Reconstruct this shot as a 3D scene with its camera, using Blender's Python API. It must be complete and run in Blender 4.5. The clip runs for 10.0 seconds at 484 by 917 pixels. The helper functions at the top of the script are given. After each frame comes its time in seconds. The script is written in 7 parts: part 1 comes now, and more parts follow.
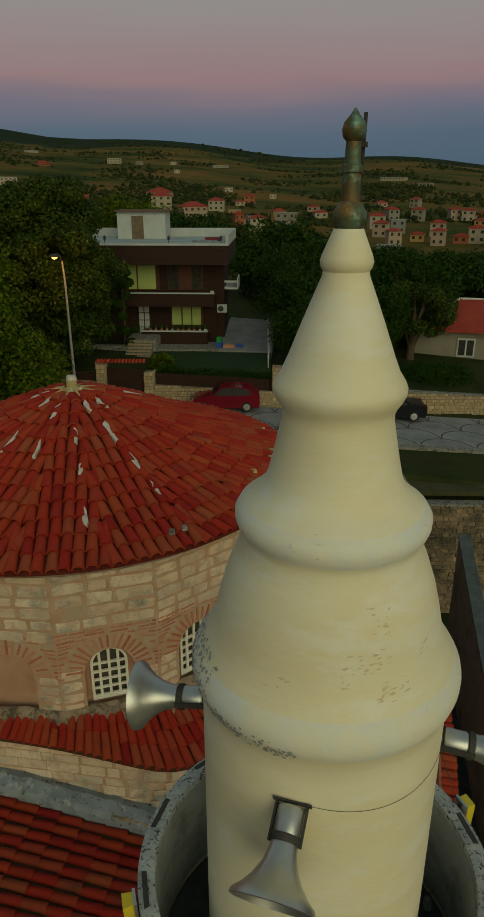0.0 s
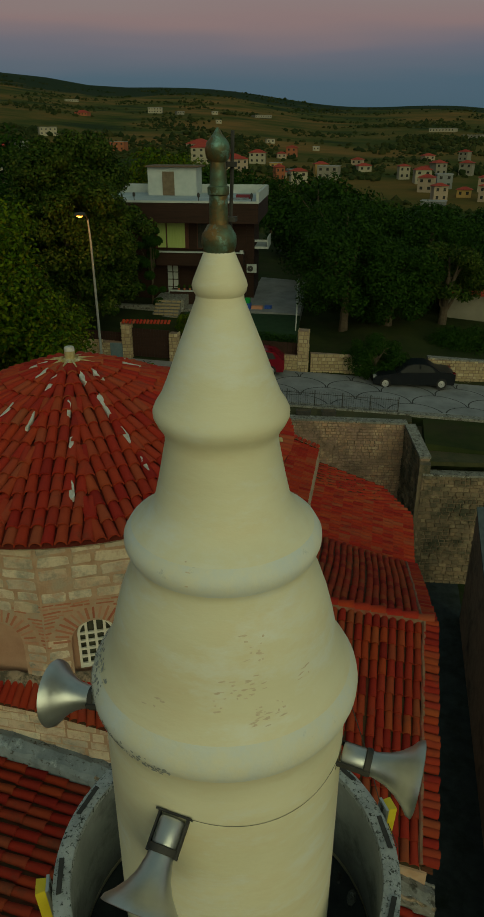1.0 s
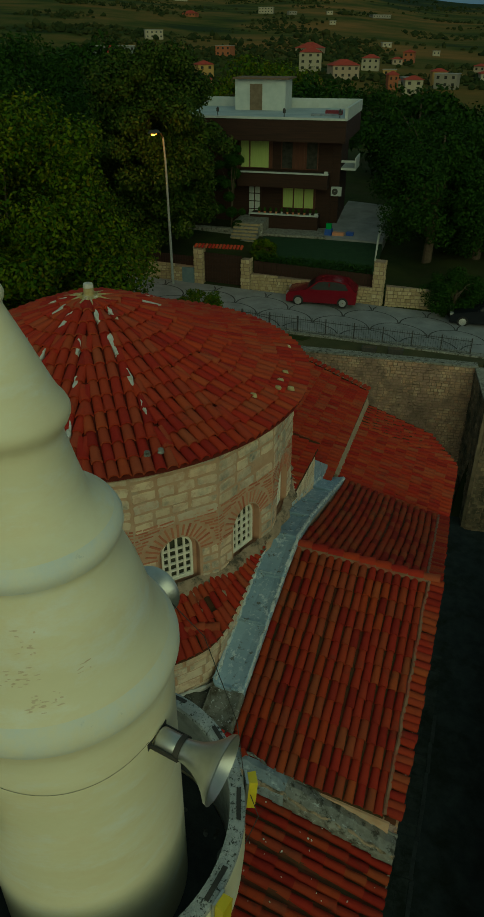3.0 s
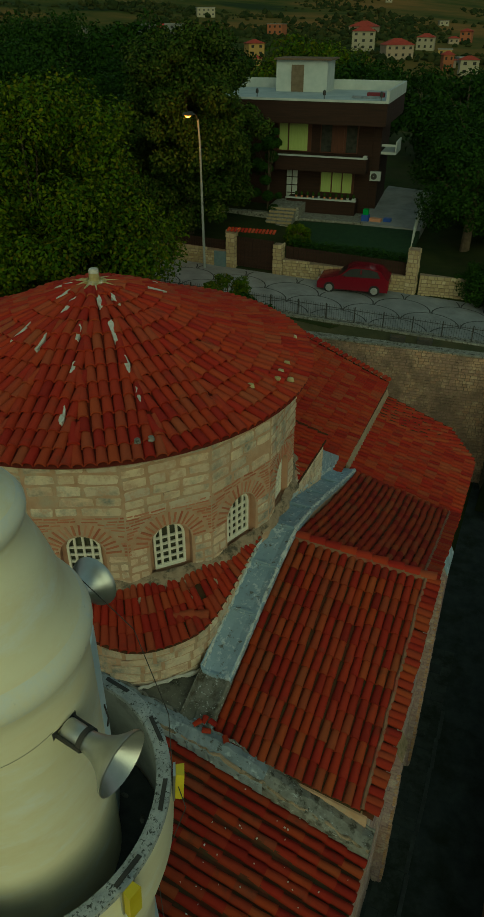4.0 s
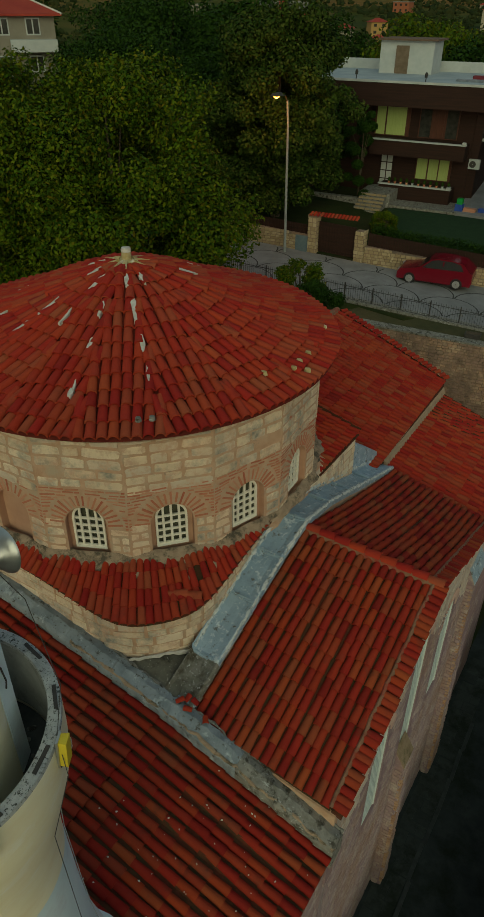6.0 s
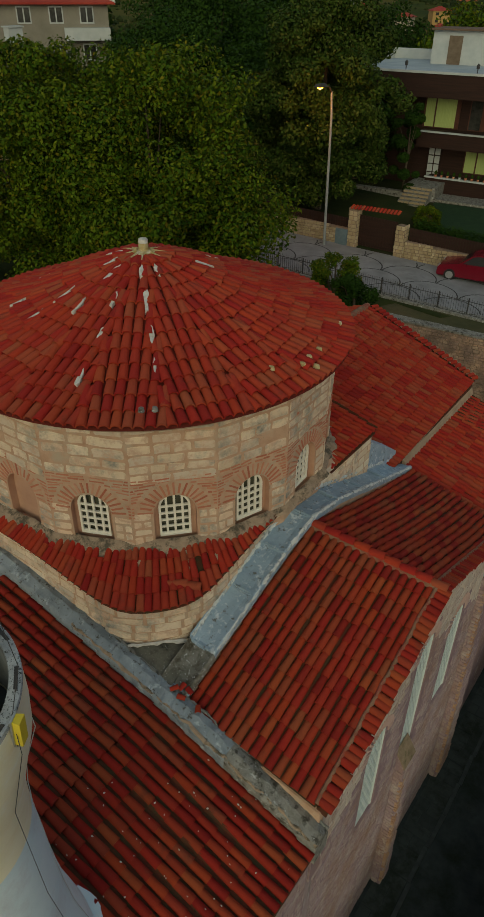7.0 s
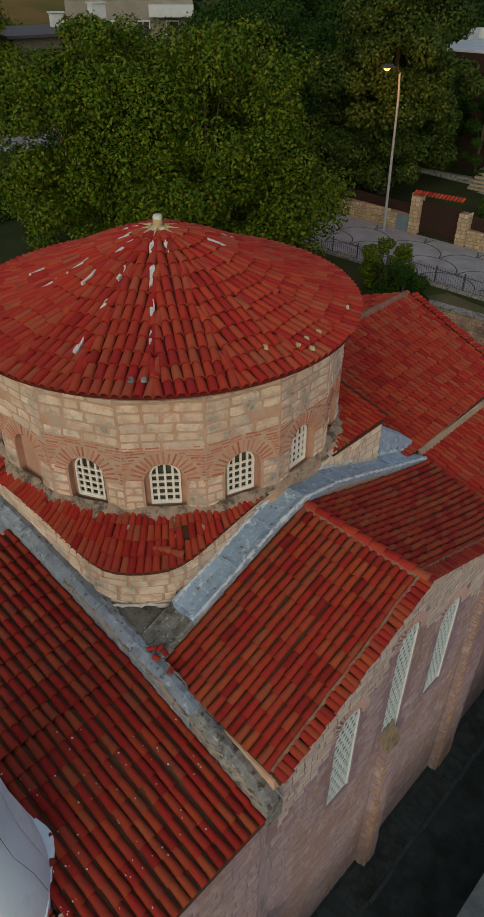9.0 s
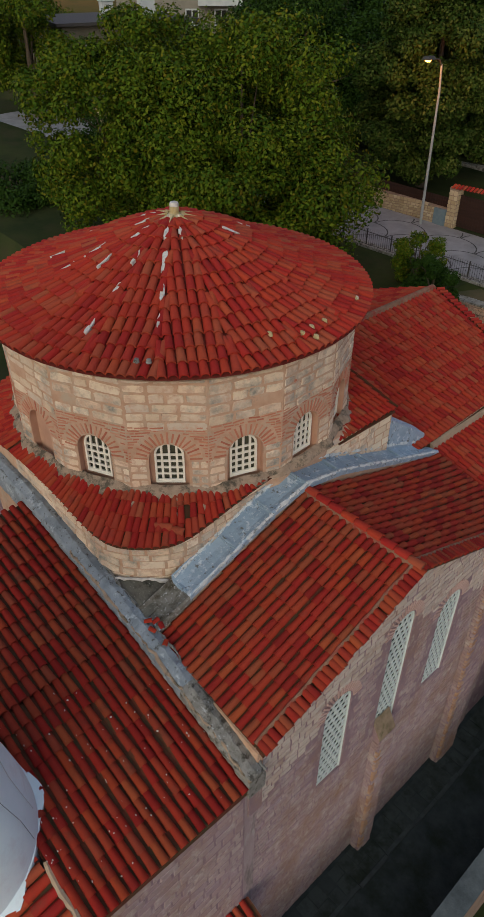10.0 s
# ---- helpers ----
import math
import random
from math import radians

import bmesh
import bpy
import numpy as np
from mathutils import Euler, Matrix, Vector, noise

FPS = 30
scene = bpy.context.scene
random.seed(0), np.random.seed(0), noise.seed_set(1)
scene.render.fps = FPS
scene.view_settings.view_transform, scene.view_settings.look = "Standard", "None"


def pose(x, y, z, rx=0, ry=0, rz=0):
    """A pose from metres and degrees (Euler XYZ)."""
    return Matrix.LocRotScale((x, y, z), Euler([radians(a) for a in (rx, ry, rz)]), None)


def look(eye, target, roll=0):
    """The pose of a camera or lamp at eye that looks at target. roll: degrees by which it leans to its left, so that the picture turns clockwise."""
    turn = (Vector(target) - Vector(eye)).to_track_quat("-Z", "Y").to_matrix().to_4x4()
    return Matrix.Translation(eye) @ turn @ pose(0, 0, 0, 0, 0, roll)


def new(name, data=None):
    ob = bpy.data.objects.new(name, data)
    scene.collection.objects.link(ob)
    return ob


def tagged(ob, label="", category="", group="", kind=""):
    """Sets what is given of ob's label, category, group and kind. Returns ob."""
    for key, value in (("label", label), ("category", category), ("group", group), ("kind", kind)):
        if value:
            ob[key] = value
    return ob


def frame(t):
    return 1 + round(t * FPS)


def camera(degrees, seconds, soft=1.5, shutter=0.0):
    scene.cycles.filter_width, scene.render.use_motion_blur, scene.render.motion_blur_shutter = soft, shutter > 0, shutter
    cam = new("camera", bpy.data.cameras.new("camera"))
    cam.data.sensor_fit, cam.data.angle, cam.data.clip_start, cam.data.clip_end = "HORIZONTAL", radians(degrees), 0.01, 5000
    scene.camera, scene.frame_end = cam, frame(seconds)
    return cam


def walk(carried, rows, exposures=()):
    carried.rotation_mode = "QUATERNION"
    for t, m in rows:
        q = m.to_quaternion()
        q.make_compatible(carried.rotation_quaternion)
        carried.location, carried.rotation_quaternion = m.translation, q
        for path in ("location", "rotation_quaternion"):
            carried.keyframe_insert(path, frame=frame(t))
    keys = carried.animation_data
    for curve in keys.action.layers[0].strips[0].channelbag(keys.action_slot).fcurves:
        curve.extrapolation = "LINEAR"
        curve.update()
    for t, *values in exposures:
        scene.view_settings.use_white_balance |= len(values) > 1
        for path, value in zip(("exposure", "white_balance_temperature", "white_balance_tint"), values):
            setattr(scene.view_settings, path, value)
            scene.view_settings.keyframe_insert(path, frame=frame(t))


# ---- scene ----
cam = camera(38.9, 10.0)
PATH = [
    (0, (5.147, -12.238, 14.477), (4.873, -10.396, 13.745), -0.1),
    (0.5, (5.507, -12.09, 14.615), (5.193, -10.279, 13.828), 0.1),
    (1, (5.875, -11.939, 14.753), (5.508, -10.162, 13.91), 0.1),
    (1.5, (6.223, -11.787, 14.87), (5.797, -10.051, 13.974), 0.1),
    (2, (6.575, -11.637, 14.972), (6.107, -9.939, 14.023), 0.1),
    (2.5, (6.926, -11.479, 15.052), (6.395, -9.831, 14.051), 0),
    (4, (7.993, -10.979, 15.214), (7.316, -9.435, 14.138), 0.1),
    (4.5, (8.321, -10.818, 15.237), (7.577, -9.312, 14.152), 0),
    (5, (8.651, -10.649, 15.239), (7.848, -9.18, 14.145), 0.1),
    (6.5, (9.565, -10.086, 15.291), (8.633, -8.721, 14.165), 0.3),
    (7, (9.844, -9.898, 15.325), (8.864, -8.576, 14.189), 0.3),
    (7.5, (10.127, -9.703, 15.332), (9.111, -8.417, 14.186), 0.4),
    (8, (10.427, -9.533, 15.368), (9.38, -8.281, 14.211), 0.4),
    (8.5, (10.772, -9.37, 15.378), (9.693, -8.155, 14.212), 0.5),
    (9, (11.178, -9.226, 15.396), (10.067, -8.051, 14.22), 0.4),
    (9.5, (11.538, -9.132, 15.443), (10.398, -7.997, 14.257), 0.4),
    (10, (11.951, -9.007, 15.484), (10.774, -7.92, 14.288), 0.5),
]
EXPOSURES = ((0, -0.20, 7750, -19), (1, -0.38, 7600, -31), (2.5, -0.58, 7050, -46), (4.5, -0.26, 7300, -40), (5.2, -0.12, 7350, -30), (6.5, 0.10, 6950, -14), (7.5, 0.32, 6800, -4), (9, 0.61, 6400, 4), (10, 0.70, 6200, 7))
walk(cam, [(t, look(eye, target, roll)) for t, eye, target, roll in PATH], EXPOSURES)

# ---- light ----
world = bpy.data.worlds.new("dusk_sky")
scene.world = world
world.use_nodes = True
wt = world.node_tree
wt.nodes.clear()
w_out = wt.nodes.new("ShaderNodeOutputWorld")
w_bg = wt.nodes.new("ShaderNodeBackground")
w_sky = wt.nodes.new("ShaderNodeTexSky")
w_sky.sky_type = "NISHITA"
w_sky.sun_disc = False
w_sky.sun_elevation = radians(2.0)
w_sky.sun_rotation = radians(152.0)
w_co = wt.nodes.new("ShaderNodeTexCoord")
w_sep = wt.nodes.new("ShaderNodeSeparateXYZ")
w_ramp = wt.nodes.new("ShaderNodeValToRGB")
cr = w_ramp.color_ramp
cr.elements[0].position, cr.elements[0].color = 0.0, (0.045, 0.095, 0.19, 1)
cr.elements[1].position, cr.elements[1].color = 1.0, (0.20, 0.24, 0.32, 1)
for pos, col in ((0.03, (0.050, 0.118, 0.235, 1)), (0.085, (0.070, 0.118, 0.265, 1)), (0.118, (0.165, 0.140, 0.285, 1)),
                 (0.15, (0.33, 0.182, 0.280, 1)), (0.20, (0.335, 0.245, 0.345, 1)), (0.27, (0.32, 0.295, 0.37, 1)), (0.45, (0.20, 0.22, 0.275, 1))):
    e = cr.elements.new(pos)
    e.color = col
w_noise = wt.nodes.new("ShaderNodeTexNoise")
w_noise.inputs["Scale"].default_value = 3.0
w_map = wt.nodes.new("ShaderNodeMapping")
w_map.inputs["Scale"].default_value = (1, 1, 9)
w_add = wt.nodes.new("ShaderNodeMath")
w_add.operation = "MULTIPLY_ADD"
w_add.inputs[1].default_value = 0.035
wt.links.new(w_co.outputs["Generated"], w_map.inputs["Vector"])
wt.links.new(w_map.outputs["Vector"], w_noise.inputs["Vector"])
wt.links.new(w_co.outputs["Generated"], w_sep.inputs["Vector"])
wt.links.new(w_noise.outputs["Fac"], w_add.inputs[0])
wt.links.new(w_sep.outputs["Z"], w_add.inputs[2])
wt.links.new(w_add.outputs["Value"], w_ramp.inputs["Fac"])
w_mix = wt.nodes.new("ShaderNodeMix")
w_mix.data_type = "RGBA"
w_mix.blend_type = "ADD"
w_mix.inputs[0].default_value = 0.02
wt.links.new(w_ramp.outputs["Color"], w_mix.inputs[6])
wt.links.new(w_sky.outputs["Color"], w_mix.inputs[7])
wt.links.new(w_mix.outputs[2], w_bg.inputs["Color"])
w_bg.inputs["Strength"].default_value = 0.95
wt.links.new(w_bg.outputs["Background"], w_out.inputs["Surface"])

sun_data = bpy.data.lights.new("dusk_glow", "SUN")
sun_data.energy = 1.8
sun_data.angle = radians(65)
sun_data.color = (1.0, 0.86, 0.66)
sun = new("dusk_glow", sun_data)
sun.matrix_world = look((0, 0, 0), (-0.43, 0.81, -0.22))

# ---- materials ----


def mat(name, stops, rough=0.85, scale=3.0, bump=0.25, bscale=30.0, rand="", rstops=(), rmix=0.6, metal=0.0, spec=0.3, stain=None, sscale=1.2, smin=0.55, smax=0.7, stretch=(1, 1, 1), wear=None):
    """A surface: noise between the colours in stops, a piece's own tint (rand: obj or island), stains and fine relief."""
    m = bpy.data.materials.new(name)
    m.use_nodes = True
    nt = m.node_tree
    b = nt.nodes["Principled BSDF"]
    geo = nt.nodes.new("ShaderNodeNewGeometry")
    mp = nt.nodes.new("ShaderNodeMapping")
    mp.inputs["Scale"].default_value = stretch
    nt.links.new(geo.outputs["Position"], mp.inputs["Vector"])

    def ntex(sc, det=5.0, r=0.6):
        n = nt.nodes.new("ShaderNodeTexNoise")
        n.inputs["Scale"].default_value, n.inputs["Detail"].default_value, n.inputs["Roughness"].default_value = sc, det, r
        nt.links.new(mp.outputs["Vector"], n.inputs["Vector"])
        return n.outputs["Fac"]

    def ramp(cols, lo=0.3, hi=0.7):
        r = nt.nodes.new("ShaderNodeValToRGB")
        els = r.color_ramp.elements
        n = len(cols)
        els[0].position, els[0].color = lo, (*cols[0], 1)
        els[1].position, els[1].color = hi, (*cols[-1], 1)
        for k in range(1, n - 1):
            e = els.new(lo + (hi - lo) * k / (n - 1))
            e.color = (*cols[k], 1)
        return r

    def blend(fac, a, c):
        x = nt.nodes.new("ShaderNodeMix")
        x.data_type = "RGBA"
        if isinstance(fac, float):
            x.inputs[0].default_value = fac
        else:
            nt.links.new(fac, x.inputs[0])
        nt.links.new(a, x.inputs[6])
        nt.links.new(c, x.inputs[7])
        return x.outputs[2]

    base = ramp(stops)
    nt.links.new(ntex(scale), base.inputs["Fac"])
    col = base.outputs["Color"]
    if rand:
        rr = ramp(rstops, 0.0, 1.0)
        if rand == "obj":
            oi = nt.nodes.new("ShaderNodeObjectInfo")
            nt.links.new(oi.outputs["Random"], rr.inputs["Fac"])
        else:
            nt.links.new(geo.outputs["Random Per Island"], rr.inputs["Fac"])
        col = blend(float(rmix), col, rr.outputs["Color"])
    if stain:
        sr = nt.nodes.new("ShaderNodeMapRange")
        sr.inputs["From Min"].default_value, sr.inputs["From Max"].default_value = smin, smax
        nt.links.new(ntex(sscale, 8.0, 0.7), sr.inputs["Value"])
        c = nt.nodes.new("ShaderNodeRGB")
        c.outputs[0].default_value = (*stain, 1)
        col = blend(sr.outputs["Result"], col, c.outputs[0])
    if wear:
        wc, wscale, wmin, wmax = wear
        sr = nt.nodes.new("ShaderNodeMapRange")
        sr.inputs["From Min"].default_value, sr.inputs["From Max"].default_value = wmin, wmax
        nt.links.new(ntex(wscale, 7.0, 0.72), sr.inputs["Value"])
        c = nt.nodes.new("ShaderNodeRGB")
        c.outputs[0].default_value = (*wc, 1)
        col = blend(sr.outputs["Result"], col, c.outputs[0])
    nt.links.new(col, b.inputs["Base Color"])
    b.inputs["Roughness"].default_value = rough
    b.inputs["Metallic"].default_value = metal
    b.inputs["Specular IOR Level"].default_value = spec
    if bump:
        bp = nt.nodes.new("ShaderNodeBump")
        bp.inputs["Strength"].default_value = bump
        bp.inputs["Distance"].default_value = 0.02
        nt.links.new(ntex(bscale, 6.0, 0.65), bp.inputs["Height"])
        nt.links.new(bp.outputs["Normal"], b.inputs["Normal"])
    return m


TILE_COLS = ((0.21, 0.012, 0.014), (0.34, 0.019, 0.017), (0.37, 0.048, 0.020), (0.27, 0.014, 0.017), (0.37, 0.078, 0.030), (0.33, 0.025, 0.019), (0.30, 0.090, 0.042), (0.35, 0.034, 0.018))
MID_COLS = ((0.146, 0.010, 0.011), (0.255, 0.017, 0.015), (0.300, 0.050, 0.017), (0.191, 0.013, 0.014), (0.291, 0.074, 0.026), (0.264, 0.019, 0.016), (0.218, 0.070, 0.031), (0.282, 0.029, 0.016))
OLD_COLS = ((0.15, 0.009, 0.010), (0.25, 0.017, 0.013), (0.28, 0.048, 0.017), (0.19, 0.012, 0.013), (0.26, 0.068, 0.025), (0.24, 0.017, 0.013), (0.19, 0.060, 0.030), (0.27, 0.026, 0.014))


def tile_mat(name, cols, rand, low, high, dirt):
    return mat(name, (low, high), 0.85, 5.0, 0.3, 40, rand, cols, 0.72, spec=0.10, stain=dirt, sscale=2.2, smin=0.56, smax=0.8)


M_tile = tile_mat("terracotta_tile", TILE_COLS, "obj", (0.26, 0.021, 0.016), (0.39, 0.050, 0.022), (0.14, 0.05, 0.03))
M_tile_j = tile_mat("terracotta_tile_joined", TILE_COLS, "island", (0.26, 0.021, 0.016), (0.39, 0.050, 0.022), (0.14, 0.05, 0.03))
M_oldtile = tile_mat("old_brownish_tile", OLD_COLS, "obj", (0.18, 0.014, 0.010), (0.28, 0.032, 0.015), (0.08, 0.036, 0.022))
M_oldtile_j = tile_mat("old_brownish_tile_joined", OLD_COLS, "island", (0.18, 0.014, 0.010), (0.28, 0.032, 0.015), (0.08, 0.036, 0.022))
M_midtile = tile_mat("weathered_tile", MID_COLS, "obj", (0.21, 0.018, 0.013), (0.33, 0.044, 0.018), (0.10, 0.044, 0.026))
M_midtile_j = tile_mat("weathered_tile_joined", MID_COLS, "island", (0.21, 0.018, 0.013), (0.33, 0.044, 0.018), (0.10, 0.044, 0.026))
# pan colour holds the shade between tile ribs as well as olive dirt
M_pan = mat("shaded_dirty_pan", ((0.07, 0.024, 0.011), (0.12, 0.032, 0.016)), 0.95, 4.0, 0.4, 30, stain=(0.06, 0.042, 0.018), sscale=2.5, smin=0.45, smax=0.62)
M_mortar = mat("lime_mortar", ((0.30, 0.22, 0.15), (0.42, 0.32, 0.22)), 0.95, 3.0, 0.6, 25, stain=(0.16, 0.13, 0.10), sscale=1.5, smin=0.6, smax=0.8)
M_pinkmortar = mat("brick_dust_mortar", ((0.44, 0.27, 0.17), (0.56, 0.38, 0.26)), 0.95, 4.0, 0.9, 26, stain=(0.46, 0.37, 0.27), sscale=2.2, smin=0.50, smax=0.66, wear=((0.20, 0.17, 0.13), 2.0, 0.60, 0.72))
STONES = ((0.50, 0.38, 0.24), (0.70, 0.57, 0.40), (0.80, 0.71, 0.54), (0.60, 0.47, 0.33), (0.44, 0.40, 0.34), (0.68, 0.47, 0.31), (0.75, 0.61, 0.42))
M_fillet = mat("dirty_mortar_fillet", ((0.26, 0.19, 0.13), (0.40, 0.30, 0.21)), 0.95, 6.0, 0.9, 22, stain=(0.10, 0.085, 0.06), sscale=4.0, smin=0.48, smax=0.6)
M_block = mat("limestone_block", ((0.62, 0.49, 0.35), (0.79, 0.65, 0.49)), 0.9, 4.0, 0.9, 18, "obj", STONES, 0.5, stain=(0.24, 0.235, 0.20), sscale=1.4, smin=0.49, smax=0.66, wear=((0.55, 0.38, 0.27), 4.5, 0.50, 0.64))
M_brick = mat("thin_roman_brick", ((0.40, 0.13, 0.075), (0.52, 0.23, 0.14)), 0.9, 6.0, 0.5, 40, "obj", ((0.36, 0.10, 0.06), (0.52, 0.25, 0.15), (0.44, 0.15, 0.09), (0.56, 0.33, 0.22)), 0.7)
SWALL = dict(stain=(0.26, 0.158, 0.105), sscale=0.55, smin=0.47, smax=0.72, wear=((0.42, 0.36, 0.32), 3.0, 0.52, 0.70), stretch=(1, 1, 0.75))
M_southwall = mat("weathered_plastered_rubble", ((0.205, 0.142, 0.160), (0.28, 0.195, 0.212)), 0.95, 2.2, 1.0, 12, **SWALL)
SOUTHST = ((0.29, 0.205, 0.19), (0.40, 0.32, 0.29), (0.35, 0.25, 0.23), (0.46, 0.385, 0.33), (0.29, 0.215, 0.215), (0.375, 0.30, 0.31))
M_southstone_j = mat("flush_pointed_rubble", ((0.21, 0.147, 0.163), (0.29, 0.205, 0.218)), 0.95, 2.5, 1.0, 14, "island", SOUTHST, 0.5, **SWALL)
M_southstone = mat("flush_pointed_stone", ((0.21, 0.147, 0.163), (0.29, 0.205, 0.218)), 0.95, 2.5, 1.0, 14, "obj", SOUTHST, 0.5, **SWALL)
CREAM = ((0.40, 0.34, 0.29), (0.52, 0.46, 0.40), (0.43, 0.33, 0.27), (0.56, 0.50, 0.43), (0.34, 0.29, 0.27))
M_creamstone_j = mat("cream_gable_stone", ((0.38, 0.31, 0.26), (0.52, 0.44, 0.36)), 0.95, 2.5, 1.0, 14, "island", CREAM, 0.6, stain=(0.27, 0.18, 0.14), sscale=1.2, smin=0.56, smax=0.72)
M_pier = mat("damp_lichened_plaster", ((0.30, 0.22, 0.22), (0.39, 0.31, 0.30)), 0.95, 3.0, 1.0, 12, stain=(0.12, 0.115, 0.09), sscale=1.6, smin=0.52, smax=0.68, stretch=(1, 1, 0.3), wear=((0.40, 0.36, 0.33), 4.0, 0.56, 0.68))
M_latback = mat("dark_opening", ((0.02, 0.03, 0.028), (0.04, 0.055, 0.05)), 0.95, 3.0, 0.0, spec=0.1)
M_moss = mat("olive_mossed_stone", ((0.16, 0.12, 0.075), (0.28, 0.21, 0.14)), 0.95, 4.0, 0.9, 16, stain=(0.10, 0.09, 0.04), sscale=3.0, smin=0.5, smax=0.65)
WALLST = ((0.40, 0.25, 0.16), (0.56, 0.40, 0.27), (0.58, 0.33, 0.20), (0.36, 0.27, 0.20), (0.70, 0.55, 0.38), (0.48, 0.24, 0.15), (0.64, 0.48, 0.31))
M_wallstone_j = mat("dark_rubble_stone", ((0.30, 0.20, 0.145), (0.44, 0.32, 0.235)), 0.92, 3.0, 0.7, 24, "island", WALLST, 0.5, stain=(0.20, 0.14, 0.11), sscale=0.55, smin=0.44, smax=0.56, wear=((0.30, 0.20, 0.16), 1.6, 0.48, 0.60))
# darker wall rubble for return and yard: shade in the colour, plus moss stains
M_shadestone_j = mat("shaded_mossy_rubble", ((0.13, 0.105, 0.075), (0.25, 0.19, 0.13)), 0.95, 3.0, 0.8, 22, "island", ((0.10, 0.085, 0.06), (0.30, 0.21, 0.13), (0.15, 0.12, 0.085), (0.42, 0.32, 0.20)), 0.6, stain=(0.05, 0.055, 0.038), sscale=0.8, smin=0.42, smax=0.62)
M_wallmortar = mat("dark_wall_mortar", ((0.20, 0.14, 0.10), (0.30, 0.22, 0.16)), 0.95, 3.0, 0.6, 25, stain=(0.07, 0.065, 0.05), sscale=0.6, smin=0.52, smax=0.72)
# near-black cobbles: the sunken alley's shade is put into their colour
M_alley = mat("shaded_mossy_cobbles", ((0.020, 0.027, 0.028), (0.042, 0.054, 0.054)), 0.95, 2.0, 1.0, 5, stain=(0.014, 0.020, 0.013), sscale=0.9, smin=0.48, smax=0.66)
GARDEN = ((0.26, 0.20, 0.12), (0.42, 0.35, 0.22), (0.24, 0.18, 0.11), (0.54, 0.47, 0.33))
M_garden_j = mat("yellow_garden_stone", ((0.34, 0.26, 0.14), (0.44, 0.34, 0.20)), 0.92, 4.0, 0.6, 20, "island", GARDEN, 0.6)
M_lead = mat("weathered_lead", ((0.17, 0.25, 0.33), (0.32, 0.42, 0.51)), 0.55, 3.4, 0.9, 14, "obj", ((0.20, 0.28, 0.36), (0.36, 0.46, 0.54), (0.25, 0.31, 0.36)), 0.45, metal=0.0, spec=0.45, stain=(0.55, 0.62, 0.66), sscale=6.5, smin=0.55, smax=0.63, wear=((0.12, 0.125, 0.11), 6.0, 0.575, 0.63))
M_cement = mat("lichened_cement", ((0.15, 0.145, 0.125), (0.27, 0.265, 0.24)), 0.95, 6.0, 1.0, 26, stain=(0.06, 0.056, 0.045), sscale=5.0, smin=0.51, smax=0.62, wear=((0.42, 0.44, 0.43), 9.0, 0.58, 0.65))
M_footcement = mat("speckled_gutter_foot", ((0.13, 0.125, 0.10), (0.24, 0.23, 0.20)), 0.95, 5.0, 1.0, 24, stain=(0.07, 0.06, 0.04), sscale=3.0, smin=0.5, smax=0.62, wear=((0.50, 0.51, 0.50), 15.0, 0.58, 0.63))
M_oldlead = mat("dull_lead_coping", ((0.17, 0.20, 0.22), (0.29, 0.33, 0.355)), 0.7, 3.0, 0.9, 18, stain=(0.42, 0.47, 0.49), sscale=4.0, smin=0.56, smax=0.66, wear=((0.08, 0.08, 0.07), 9.0, 0.57, 0.64))
M_pocket = mat("dark_speckled_cement", ((0.10, 0.095, 0.075), (0.18, 0.17, 0.135)), 0.95, 4.0, 0.8, 22, stain=(0.035, 0.035, 0.028), sscale=2.0, smin=0.5, smax=0.65, wear=((0.42, 0.41, 0.36), 22.0, 0.60, 0.66))
M_white = mat("cream_lime_paint", ((0.73, 0.675, 0.48), (0.79, 0.74, 0.55)), 0.6, 1.2, 0.3, 2.6, stain=(0.72, 0.62, 0.41), sscale=1.1, smin=0.48, smax=0.76, stretch=(1, 1, 2.6), wear=((0.78, 0.77, 0.68), 1.6, 0.52, 0.70))
M_footwhite = mat("bluish_whitewash", ((0.54, 0.66, 0.70), (0.64, 0.73, 0.76)), 0.8, 0.8, 0.4, 5, stain=(0.50, 0.52, 0.56), sscale=1.2, smin=0.54, smax=0.75)
M_rim = mat("lichened_rim", ((0.28, 0.30, 0.31), (0.5, 0.52, 0.52)), 0.95, 8.0, 0.9, 30, stain=(0.06, 0.065, 0.06), sscale=34.0, smin=0.54, smax=0.60)
# shade down inside the parapet is put into this dark floor colour
M_dark_floor = mat("shaded_balcony_floor", ((0.035, 0.04, 0.04), (0.08, 0.085, 0.08)), 0.95, 5.0, 0.6, 18)
M_bronze = mat("verdigris_bronze", ((0.26, 0.13, 0.035), (0.10, 0.10, 0.05), (0.12, 0.22, 0.16)), 0.5, 11.0, 0.35, 30, metal=0.5, spec=0.5, stain=(0.20, 0.34, 0.30), sscale=14.0, smin=0.55, smax=0.66)
M_alu = mat("dull_aluminium", ((0.42, 0.43, 0.42), (0.55, 0.56, 0.55)), 0.38, 6.0, 0.05, 40, metal=0.85, spec=0.5)
